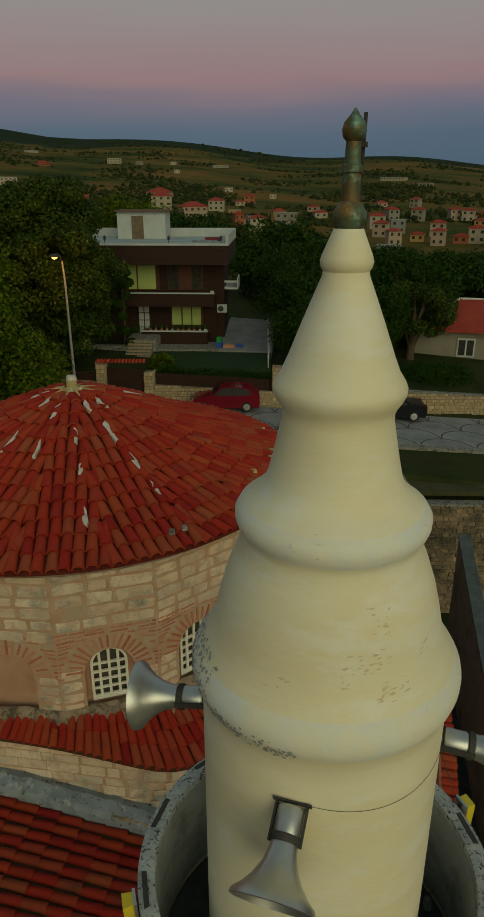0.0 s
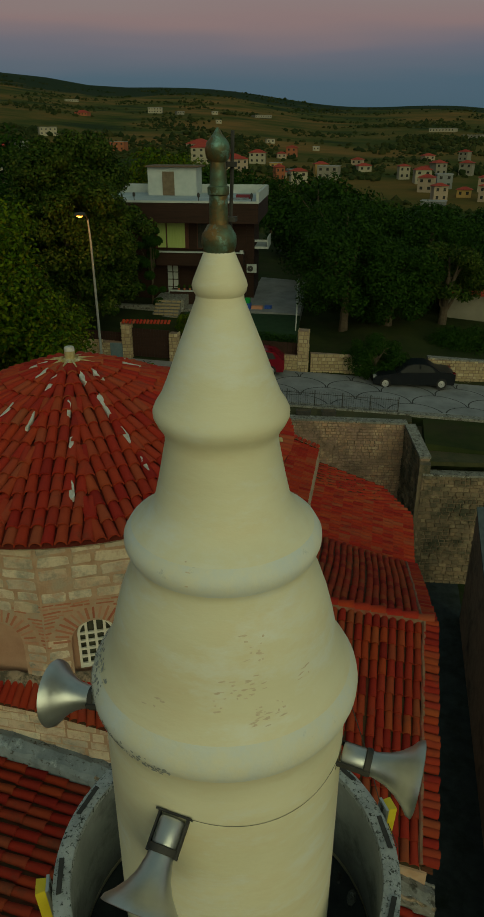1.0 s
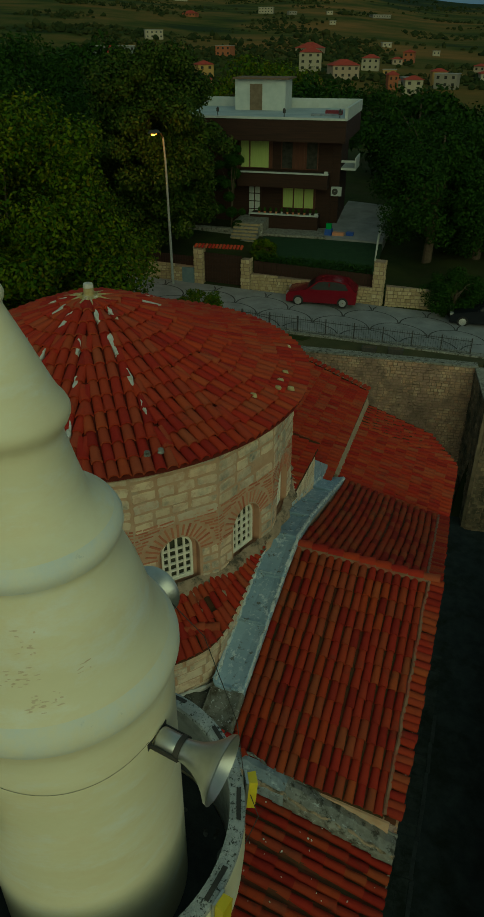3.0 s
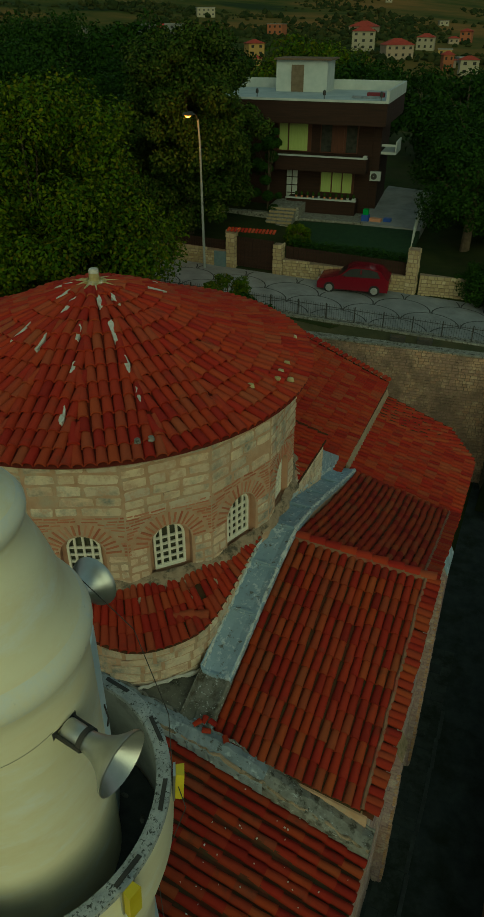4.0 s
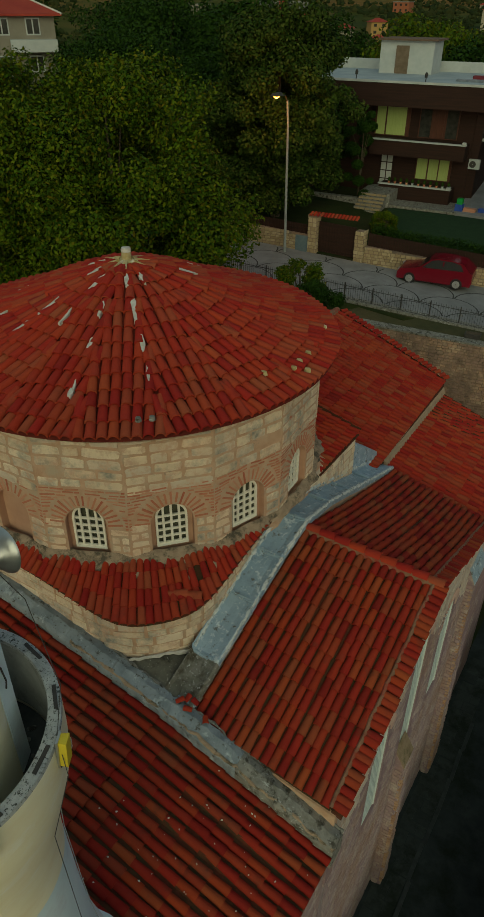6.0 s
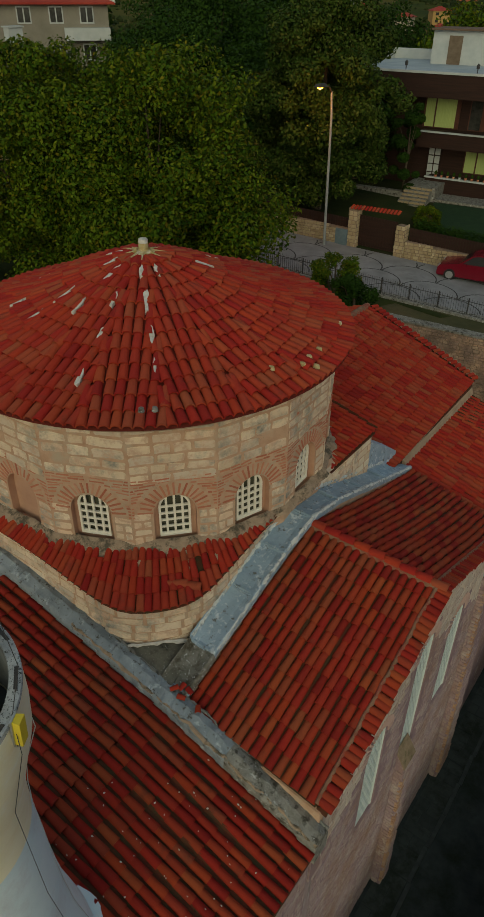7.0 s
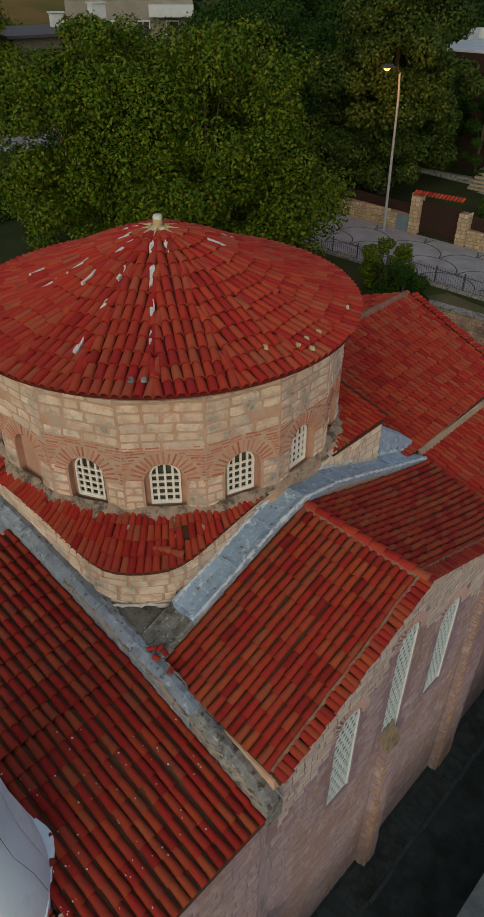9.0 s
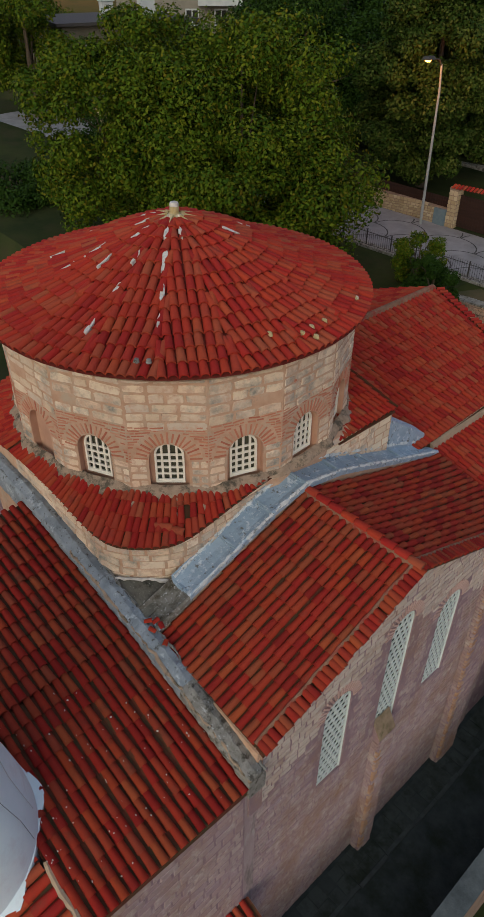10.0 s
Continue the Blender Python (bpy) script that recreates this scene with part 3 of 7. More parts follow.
NW, SPR, SILL, ZB, ZT = 0.40, 7.28, 6.52, 5.6, 9.24
drum = part("drum_wall", Build().lathe([(3.6, ZB), (3.6, ZT)], 32), M_pinkmortar, church, "sixteen-sided drum of brick and limestone courses")


def facet_panel(b, to):
    """One side of the drum with an arched niche through it."""
    h = FW / 2
    arch = [(NW * math.cos(math.pi * k / 14), SPR + NW * math.sin(math.pi * k / 14)) for k in range(15)]
    hole = [(NW, SILL)] + arch + [(-NW, SILL)]
    P = lambda u, z, d=0.0: to(u, d, z)
    b.add([P(-h, ZB), P(h, ZB), P(h, SILL), P(-h, SILL)], [(0, 1, 2, 3)])
    b.add([P(NW, SILL), P(h, SILL), P(h, SPR), P(NW, SPR)], [(0, 1, 2, 3)])
    b.add([P(-h, SILL), P(-NW, SILL), P(-NW, SPR), P(-h, SPR)], [(0, 1, 2, 3)])
    top = [(h - 2 * h * k / 14, ZT) for k in range(15)]
    top[0], top[-1] = (h, ZT), (-h, ZT)
    for k in range(14):
        b.add([P(*arch[k]), P(*top[k]), P(*top[k + 1]), P(*arch[k + 1])], [(0, 1, 2, 3)])
    b.add([P(NW, SPR), P(h, SPR), P(h, ZT)], [(0, 1, 2)])
    b.add([P(-NW, SPR), P(-h, ZT), P(-h, SPR)], [(0, 1, 2)])
    return hole


for k in range(16):
    A = radians(-42.2 + 22.5 * k)
    nv, tv = Vector((math.cos(A), math.sin(A), 0)), Vector((-math.sin(A), math.cos(A), 0))

    def to(u, d, z, nv=nv, tv=tv):
        return tuple(tv * u + nv * (APO + d) + Vector((0, 0, z)))

    b = Build()
    hole = facet_panel(b, to)
    part("facet", b, M_pinkmortar, drum)
    deg = (math.degrees(A) + 180) % 360 - 180
    blind = deg < -80 or deg > 60
    rv = Build()
    n = len(hole)
    dep = 0.16
    rv.add([to(u, 0, z) for u, z in hole] + [to(u, -dep, z) for u, z in hole], [(j, (j + 1) % n, n + (j + 1) % n, n + j) for j in range(n)])
    if blind:
        rv.add([to(u, -dep, z) for u, z in hole], [tuple(range(n))])
    part("niche_reveal", rv, M_reveal, drum, "pinkish plaster reveal of an arched niche")
    if not -140 < deg < 75:
        continue
    if not blind:
        win = new("window")
        win.parent = church
        tagged(win, "arched white lattice window in the drum")
        fw, ft, fb = 0.30, SPR + 0.07, SILL + 0.13
        back = [(fw * math.cos(math.pi * j / 14), ft + fw * math.sin(math.pi * j / 14)) for j in range(15)]
        shape = [(fw, fb)] + back + [(-fw, fb)]
        gl = Build().add([to(u, -0.20, z) for u, z in shape], [tuple(range(len(shape)))])
        part("glazing", gl, M_oldglass, win, "dark glass behind the lattice")
        inn = [(u * 0.86, ft + (z - ft) * 0.86 if z > ft else (z if z > fb + 0.01 else fb + 0.045)) for u, z in shape]
        fr = Build()
        m = len(shape)
        for q in range(m):
            o1, o2, i1, i2 = shape[q], shape[(q + 1) % m], inn[q], inn[(q + 1) % m]
            fr.hexa([to(*(o1[0], -0.15, o1[1])), to(o2[0], -0.15, o2[1]), to(o2[0], -0.10, o2[1]), to(o1[0], -0.10, o1[1]),
                     to(i1[0], -0.15, i1[1]), to(i2[0], -0.15, i2[1]), to(i2[0], -0.10, i2[1]), to(i1[0], -0.10, i1[1])])
        part("frame", fr, M_frame, win)
        pl = Build()
        hole2 = hole
        for q in range(len(shape)):
            o1, o2 = hole2[q], hole2[(q + 1) % n]
            i1, i2 = shape[q], shape[(q + 1) % m]
            pl.add([to(o1[0], -0.155, o1[1]), to(o2[0], -0.155, o2[1]), to(i2[0], -0.155, i2[1]), to(i1[0], -0.155, i1[1])], [(0, 1, 2, 3)])
        part("surround", pl, M_reveal, win)
        for q in range(3):
            u = -fw + 2 * fw * (q + 1) / 4
            zt = ft + math.sqrt(max(0.0, fw * fw - u * u)) - 0.02
            part("glazing_bar", Build().hexa([to(u - 0.022, -0.15, fb), to(u + 0.022, -0.15, fb), to(u + 0.022, -0.115, fb), to(u - 0.022, -0.115, fb), to(u - 0.022, -0.15, zt), to(u + 0.022, -0.15, zt), to(u + 0.022, -0.115, zt), to(u - 0.022, -0.115, zt)]), M_frame, win)
        for q in range(5):
            z = fb + 0.06 + q * 0.158
            w = fw if z < ft else math.sqrt(max(0.0, fw * fw - (z - ft) ** 2)) - 0.02
            part("glazing_bar", Build().hexa([to(-w, -0.15, z - 0.02), to(w, -0.15, z - 0.02), to(w, -0.113, z - 0.02), to(-w, -0.113, z - 0.02), to(-w, -0.15, z + 0.02), to(w, -0.15, z + 0.02), to(w, -0.113, z + 0.02), to(-w, -0.113, z + 0.02)]), M_frame, win)

    def piece(me, name, u, z, su, sz, proud, roll=0.0, to=to, nv=nv, tv=tv):
        c, s = math.cos(roll), math.sin(roll)
        x = tv * c + Vector((0, 0, s))
        y = tv * -s + Vector((0, 0, c))
        place(me, axes(Vector(to(u, -0.004, z)), x * su, y * sz, nv * proud), name, drum)

    # limestone courses above, piers below
    z = ZT - 0.02
    row = 0
    while z > 8.12:
        h = rng.uniform(0.17, 0.25)
        cuts = [-FW / 2]
        while cuts[-1] < FW / 2 - 0.35:
            cuts.append(cuts[-1] + rng.uniform(0.30, 0.62))
        cuts[-1] = FW / 2
        for u0, u1 in zip(cuts, cuts[1:]):
            piece(rng.choice(BLOCK_ME), "stone_block", (u0 + u1) / 2, z - h / 2, u1 - u0 - rng.uniform(0.02, 0.05), h - rng.uniform(0.02, 0.045), rng.uniform(0.008, 0.026), rng.uniform(-0.02, 0.02)) if rng.random() > 0.03 else None
        z -= h
        row += 1
    for s in (-1, 1):
        z = 6.36
        while z < 7.2:
            h = rng.uniform(0.16, 0.23)
            split = rng.random() < 0.35
            e0, e1 = NW + 0.03, FW / 2
            for u0, u1 in (((e0, (e0 + e1) / 2), ((e0 + e1) / 2, e1)) if split else ((e0, e1),)):
                piece(rng.choice(BLOCK_ME), "stone_block", s * (u0 + u1) / 2, z + h / 2, u1 - u0 - rng.uniform(0.02, 0.05), h - rng.uniform(0.03, 0.05), rng.uniform(0.006, 0.02), rng.uniform(-0.02, 0.02))
            z += h
    # thin bricks beside the arch, bricks on end round it
    z = 7.24
    while z < 8.12:
        rise = z - SPR
        e0 = math.sqrt(max(0.0, 0.70 ** 2 - rise * rise)) + 0.015 if rise > 0 else 0.70
        e0 = max(e0, 0.02)
        if e0 < FW / 2 - 0.06:
            for s in (-1, 1):
                u = e0 + rng.uniform(0, 0.04)
                while u < FW / 2 - 0.05:
                    w = min(rng.uniform(0.10, 0.34), FW / 2 - u)
                    if rng.random() > 0.12:
                        piece(BRICK_ME, "brick", s * (u + w / 2), z + rng.uniform(0.005, 0.025), w - 0.02, rng.uniform(0.022, 0.038), rng.uniform(0.006, 0.018), rng.uniform(-0.07, 0.07) - s * 0.10 * max(0.0, 1 - abs(u - e0) * 3) * (rise > 0))
                    u += w
        z += 0.068
    for q in range(17):
        t = math.pi * (q + 0.5) / 17
        rr = 0.405 + 0.145
        piece(BRICK_ME, "brick", rr * math.cos(t), SPR + rr * math.sin(t), rng.uniform(0.22, 0.30), rng.uniform(0.032, 0.046), rng.uniform(0.008, 0.02), t + rng.uniform(-0.06, 0.06))
for dz, w in ((0.0, 0.17), (-0.075, 0.12)):
    A = radians(-4.3)
    nv, tv = Vector((math.cos(A), math.sin(A), 0)), Vector((-math.sin(A), math.cos(A), 0))
    place(BRICK_ME, axes(nv * 4.0 + Vector((0, 0, 8.64 + dz)), tv * w, Vector((0, 0, 0.055)), nv * 0.03), "brick", drum)
# cornice under the tiles
M_cornice = mat("pale_cornice_mortar", ((0.46, 0.36, 0.25), (0.62, 0.51, 0.38)), 0.95, 5.0, 1.0, 24, stain=(0.22, 0.19, 0.14), sscale=3.0, smin=0.52, smax=0.66)
part("cornice", Build().lathe([(3.9, 9.08), (4.07, 9.12), (4.15, 9.18), (4.25, 9.25), (4.32, 9.30), (4.33, 9.325), (3.9, 9.328)], 96), M_cornice, drum, "worn mortar band under the eaves")

# square base with cut corners and its skirt of tiles
HBX, HBY = 3.97, 4.36
CHX, CHY, CHD = 0.7236, 0.6902, 5.16   # chamfer's direction and distance


def base_r(a):
    """A rectangle with chamfered, slightly rounded corners."""
    c, s = abs(math.cos(a)), abs(math.sin(a))
    return ((c / HBX) ** 26 + (s / HBY) ** 26 + ((c * CHX + s * CHY) / CHD) ** 26) ** (-1 / 26)


def skirt_z(r):
    return 6.555 - 0.44 * (r - 4.0)


N = 128
b = Build()
lo, hi, inner = [], [], []
for k in range(N):
    a = 2 * math.pi * k / N
    r = base_r(a) - 0.06
    lo.append((r * math.cos(a), r * math.sin(a), 2.5))
    hi.append((r * math.cos(a), r * math.sin(a), skirt_z(r) - 0.05))
    inner.append((3.9 * math.cos(a), 3.9 * math.sin(a), skirt_z(3.9) - 0.05))
b.add(lo + hi + inner, [(k, (k + 1) % N, N + (k + 1) % N, N + k) for k in range(N)] + [(N + k, N + (k + 1) % N, 2 * N + (k + 1) % N, 2 * N + k) for k in range(N)])
base = part("drum_base", b, M_pinkmortar, church, "square base with cut corners under the drum", True)


def base_face(u, z):
    r = base_r(u) - 0.055
    p = Vector((r * math.cos(u), r * math.sin(u), z))
    e = 0.01
    q = Vector((base_r(u + e) * math.cos(u + e), base_r(u + e) * math.sin(u + e), 0)) - Vector((base_r(u - e) * math.cos(u - e), base_r(u - e) * math.sin(u - e), 0))
    return p, Vector((q.y, -q.x, 0)).normalized()


skirt_top = lambda u: skirt_z(base_r(u)) - 0.08
rough_stones("rubble_stone", base_face, radians(-100), radians(60), lambda u: 4.2, skirt_top, base, M_baseblock_j, 0.19, 0.085, 0.014, 3, 300, M_block, per=4.7, pick=lambda u, z: z > 4.4)
b = Build()
skirt = part("skirt_roof", Build().lathe([(3.95, 6.52), (4.05, 6.50)], 64), M_mortar, church, "fan of loose barrel tiles round the foot of the drum")
bed = Build()
for k in range(N):
    a, c = 2 * math.pi * k / N, 2 * math.pi * (k + 1) / N
    if k * 360 / N < 50 or k * 360 / N > 346:
        continue
    bed.add([(q * math.cos(w), q * math.sin(w), skirt_z(q) - 0.02) for q, w in ((3.96, a), (base_r(a) + 0.01, a), (base_r(c) + 0.01, c), (3.96, c))], [(0, 1, 2, 3)])
for k in range(N):
    a, c = 2 * math.pi * k / N, 2 * math.pi * (k + 1) / N
    if k * 360 / N < 50 or k * 360 / N > 346:
        continue
    bed.add([((base_r(w) + 0.035) * math.cos(w), (base_r(w) + 0.035) * math.sin(w), skirt_z(base_r(w)) + dz) for w, dz in ((a, 0.03), (a, -0.09), (c, -0.09), (c, 0.03))], [(0, 1, 2, 3)])
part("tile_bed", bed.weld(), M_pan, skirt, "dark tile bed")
tiles = Tiles(skirt, lambda p: p.y < 1.5 and p.x > -1)
pans = Build()
for corner in range(4):
    mid = radians(-43 + 90 * corner)
    k = -0.785
    while k < 0.785:
        a = mid + k
        R = base_r(a) + 0.05
        deg = (math.degrees(a) + 180) % 360 - 180
        if R - 4.0 > 0.1 and not -14 < deg < 51:
            out, side = Vector((math.cos(a), math.sin(a), 0)), Vector((-math.sin(a), math.cos(a), 0))
            r0 = 4.0
            rows = max(1, round((R - r0) / 0.33))
            for q in range(rows):
                ra, rb = r0 + (R - r0) * q / rows, r0 + (R - r0) * (q + 1) / rows
                pa, pb = out * ra, out * rb
                pa.z, pb.z = skirt_z(ra) - 0.01, skirt_z(rb) - 0.01
                up = (pb - pa).cross(side)
                up = up if up.z > 0 else -up
                if rng.random() < (0.93 if q == 0 else 0.99):
                    m = tile_matrix(pa, pb, side, up, 0.172 * rb / 4.55, 1.2)
                    tiles.put(m)
        k += 0.138 / 4.55
tiles.finish()
b = Build()
for q in range(2):
    b.add(*[[(p[0] + 0, p[1], p[2]) for p in TILE.v], TILE.f], axes(Vector((3.30 + 0.25 * q, -3.42 + 0.20 * q, 6.22 - 0.02 * q)), Vector((0.09, -0.18, -0.06)), Vector((0.30, 0.23 - 0.1 * q, -0.01)), Vector((0.06, -0.03, 0.2))))
part("loose_tile", b, M_tile, skirt, "loose tiles lying across the skirt", True)
# flat lumps of mortar where the tiles meet the drum
for k, (a, r, s) in enumerate(((-62, 4.15, 0.13), (-46, 4.2, 0.15), (-40, 4.3, 0.13), (-29, 4.14, 0.13), (-75, 4.12, 0.11), (-52, 4.4, 0.07), (-33, 4.45, 0.08), (34, 4.16, 0.15), (-96, 4.12, 0.13), (-40.5, 4.55, 0.06))):
    r3 = random.Random(k)
    a = radians(a)
    n = 13
    ring = [(r * math.cos(a) + s * r3.uniform(0.5, 1.4) * math.cos(6.283 * j / n), r * math.sin(a) + s * r3.uniform(0.5, 1.4) * math.sin(6.283 * j / n)) for j in range(n)]
    lo3 = [(x, y, skirt_z(math.hypot(x, y)) - 0.03) for x, y in ring]
    cx, cy = r * math.cos(a), r * math.sin(a)
    hi3 = [(cx + (x - cx) * 0.7, cy + (y - cy) * 0.7, skirt_z(math.hypot(x, y)) + r3.uniform(0.035, 0.06)) for x, y in ring]
    part("mortar_lump", Build().add(lo3 + hi3 + [(cx, cy, skirt_z(r) + 0.06)], [(j, (j + 1) % n, n + (j + 1) % n, n + j) for j in range(n)] + [(n + j, n + (j + 1) % n, 2 * n) for j in range(n)]), M_fillet, skirt, "rough grey-brown mortar lump", True)
# mortar fillet at the foot of the drum
fl = Build()
fn = 200
rings = []
for rr, zz, w in ((4.0, 6.665, 0.02), (4.06, 6.64, 0.02), (4.13, 6.595, 0.035), (4.19, 6.50, 0.045)):
    rings.append([(q * math.cos(2 * math.pi * k / fn), q * math.sin(2 * math.pi * k / fn), zz + rng.uniform(-0.012, 0.012)) for k in range(fn) for q in [rr + rng.uniform(-w, w) + w * math.sin(k * 0.9 + 2 * math.sin(k * 0.23))]])
fl.add([p for q in rings for p in q], [(i * fn + k, i * fn + (k + 1) % fn, (i + 1) * fn + (k + 1) % fn, (i + 1) * fn + k) for i in range(3) for k in range(fn)])
part("fillet", fl, M_fillet, skirt, "rough mortar at the foot of the drum", smooth=True)

# ---- arms ----
# straight tiled lean-to at the south-east corner of the base
corner = part("base_corner", Build().box((3.4, 2.45, 5.1), (1.0, 2.15, 2.32)), M_pinkmortar, church, "straight stone corner of the drum base")
rough_stones("rubble_stone", lambda u, z: ((3.9, u, z), (1, 0, 0)), 1.4, 3.52, lambda u: 4.4, lambda u: 6.2, corner, M_baseblock_j, 0.19, 0.36, 0.016, 41)
# corners of the south arm: inner and outer ends of ridge and eaves
RI, RO = (4.48, -0.22, 6.10), (7.42, 0.0, 5.76)
NI, NO = (4.46, -4.28, 4.58), (7.42, -4.27, 4.10)
FI, FO = (4.40, 5.25, 4.30), (7.36, 5.3, 3.60)


def roof_plane(name, label, a, b_, c, d, pitch=0.19, near=lambda p: True, sag=0.0, expo=0.36, wide=1.12, old=0, thick=0.12):
    base_sheet = slab(Build(), [(x, y, z - 0.06) for x, y, z in (d, c, b_, a)], thick)
    ro = part(name, base_sheet, M_pan, church, label)
    t, pn = Tiles(ro, near, 300, old), Build()
    tile_patch(t, pn, a, b_, c, d, pitch, expo, sag, wide)
    t.finish()
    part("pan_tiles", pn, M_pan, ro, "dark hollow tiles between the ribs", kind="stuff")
    return ro


roof_plane("corner_roof", "short red tiled slope over the corner of the base", (2.3, 1.38, 6.68), (2.3, 3.62, 6.68), (3.965, 3.55, 6.31), (3.965, 1.45, 6.31), 0.165, wide=1.12, expo=0.3, thick=0.04)
near_roof = roof_plane("arm_roof", "red barrel tile slope of the south arm", RI, (7.22, RO[1], RO[2] + 0.02), (7.22, NO[1], NO[2] + 0.04), NI, 0.172, wide=1.10, old=2)
far_roof = roof_plane("arm_roof", "wavy red barrel tile slope of the south arm", RI, (7.18, RO[1], RO[2] + 0.04), (7.14, FO[1], FO[2] + 0.06), FI, 0.175, sag=0.06, wide=1.06, old=2)


def verge(ro, a, b_, n):
    """Short tiles laid across the gable edge, and a mortar line."""
    a, b_ = Vector(a), Vector(b_)
    d = (b_ - a).normalized()
    for k in range(n):
        p = a.lerp(b_, (k + 0.5) / n)
        q = p + Vector((rng.uniform(0.23, 0.27), rng.uniform(-0.02, 0.02), -0.06))
        up = d.cross(Vector((1, 0, -0.25)))
        up = up if up.z > 0 else -up
        place(TILE_MES[2], tile_matrix(p, q, d, up, (b_ - a).length / n * 1.42, 1.8), "tile", ro)
    e = Vector((0.19, 0, -0.075))
    lo4 = Vector((0, 0, -0.06))
    part("verge_bed", slab(Build(), (tuple(a + lo4), tuple(a + e + lo4 * 0.6), tuple(b_ + e + lo4 * 0.6), tuple(b_ + lo4)), 0.06), M_pan, ro, "dark bed under the verge tiles")
    part("mortar_line", Build().tube([a.lerp(b_, k / 20) + Vector((rng.uniform(-0.015, 0.015) - 0.02, 0, 0.05)) for k in range(21)], 0.04, 6), M_rmortar, ro, smooth=True)


verge(near_roof, (7.25, RO[1], RO[2] + 0.05), (7.25, NO[1], NO[2] + 0.07), 31)
verge(far_roof, (7.21, RO[1], RO[2] + 0.05), (7.17, FO[1], FO[2] + 0.09), 36)
# ridge tiles
b = Build()
for k in range(9):
    p, q = Vector(RI).lerp(Vector(RO), k / 9), Vector(RI).lerp(Vector(RO), (k + 1) / 9)
    place(TILE_ME, axes(p + Vector((0, 0, 0.045)), Vector((0, 0.27, 0)), q - p, Vector((0, 0, 0.22))), "ridge_tile", near_roof)
part("ridge_mortar", Build().tube([Vector(RI) + Vector((0, 0, -0.01)), (Vector(RI) + Vector(RO)) / 2 + Vector((0, 0, 0.0)), Vector(RO) + Vector((0, 0, 0.0))], 0.125, 8), M_rmortar, near_roof, smooth=True)

# west arm, a low slope down to the south eaves
W0, W1, W2 = (0.0, 5.42), (4.0, 4.56), (7.46, 3.46)
roof_plane("nave_roof", "low red barrel tile slope of the west arm", (W0[0], -13.5, W0[1]), (W0[0], -4.62, W0[1]), (W1[0] - 0.02, -4.62, W1[1] + 0.02), (W1[0] - 0.02, -13.5, W1[1] + 0.02), 0.20, lambda p: p.y > -8.0, wide=0.95, old=1)
west_lo = roof_plane("nave_roof", "low red barrel tile slope down to the south eaves", (W1[0], -8.0, W1[1]), (W1[0], -4.62, W1[1]), (W2[0], -4.62, W2[1]), (W2[0] - 0.03, -7.95, W2[1]), 0.20, wide=0.95, old=1)
roof_plane("nave_roof", "short red tiled hip beside the minaret", (5.6, -8.06, 3.98), (7.38, -8.02, 3.44), (7.3, -9.5, 2.9), (5.6, -9.5, 3.5), 0.20)
part("mortar_line", Build().tube([(6.3, -7.94, 3.82), (6.46, -7.97, 3.77), (6.8, -7.99, 3.67), (7.1, -7.96, 3.57), (7.4, -7.98, 3.48)], 0.06, 7), M_mortar, west_lo, "pale mortar along the hip", True)
# white lichen spots on the ribs
sp = Build()
for k in range(150):
    row = rng.randrange(17)
    x = min(7.3, max(4.2, rng.gauss(5.7, 0.75)))
    if rng.random() < row / 21:
        continue
    y = -8.0 + 3.38 * (row + 0.5) / 17 + rng.uniform(-0.05, 0.05)
    z = W1[1] + (W2[1] - W1[1]) * (x - W1[0]) / (W2[0] - W1[0]) + 0.095
    s = rng.uniform(0.005, 0.013)
    sp.lathe([(0.002, s * 0.6), (s * 0.8, s * 0.4), (s, -0.02)], 6, Matrix.Translation((x, y, z)) @ Matrix.Rotation(rng.uniform(0, 3), 4, "Z") @ Matrix.Diagonal((1.6, 0.9, 1, 1)))
part("lichen_spot", sp, M_patch, west_lo, "tiny white lichen spots", kind="stuff")
# east arm, in two steps, with a slanting far end
east_hi = roof_plane("nave_roof", "red tiled slope of the east arm", (-0.6, 3.4, 5.72), (-0.6, 11.9, 5.68), (3.98, 10.85, 4.50), (4.12, 3.4, 4.46), 0.20, lambda p: True)
roof_plane("nave_roof", "lower red tiled slope of the east arm", (4.14, 5.2, 4.25), (4.06, 9.0, 4.12), (7.4, 9.0, 3.2), (7.4, 5.2, 3.2), 0.20)
roof_plane("nave_roof", "rounded end of the lower red tiled slope", (4.06, 9.0, 4.12), (4.0, 10.75, 4.06), (6.35, 10.3, 3.5), (7.4, 9.0, 3.2), 0.20)
roof_plane("nave_roof", "red tiled north slope of the east arm", (-0.7, 11.9, 5.68), (-0.7, 3.4, 5.72), (-5.2, 3.4, 4.4), (-5.2, 10.6, 4.4), 0.21, lambda p: False)
part("step_edge", Build().hexa([(4.06, 5.4, 4.16), (4.22, 5.4, 4.14), (4.08, 10.85, 4.02), (3.9, 10.9, 4.02), (4.06, 5.4, 4.47), (4.16, 5.4, 4.42), (4.03, 10.85, 4.24), (3.92, 10.9, 4.44)]), M_mortar, east_hi, "pale mortar edge between two roofs")
part("ridge_mortar", Build().tube([(-0.65, 3.4, 5.76), (-0.65, 7, 5.75), (-0.65, 11.9, 5.72)], 0.13, 8), M_rmortar, east_hi, smooth=True)
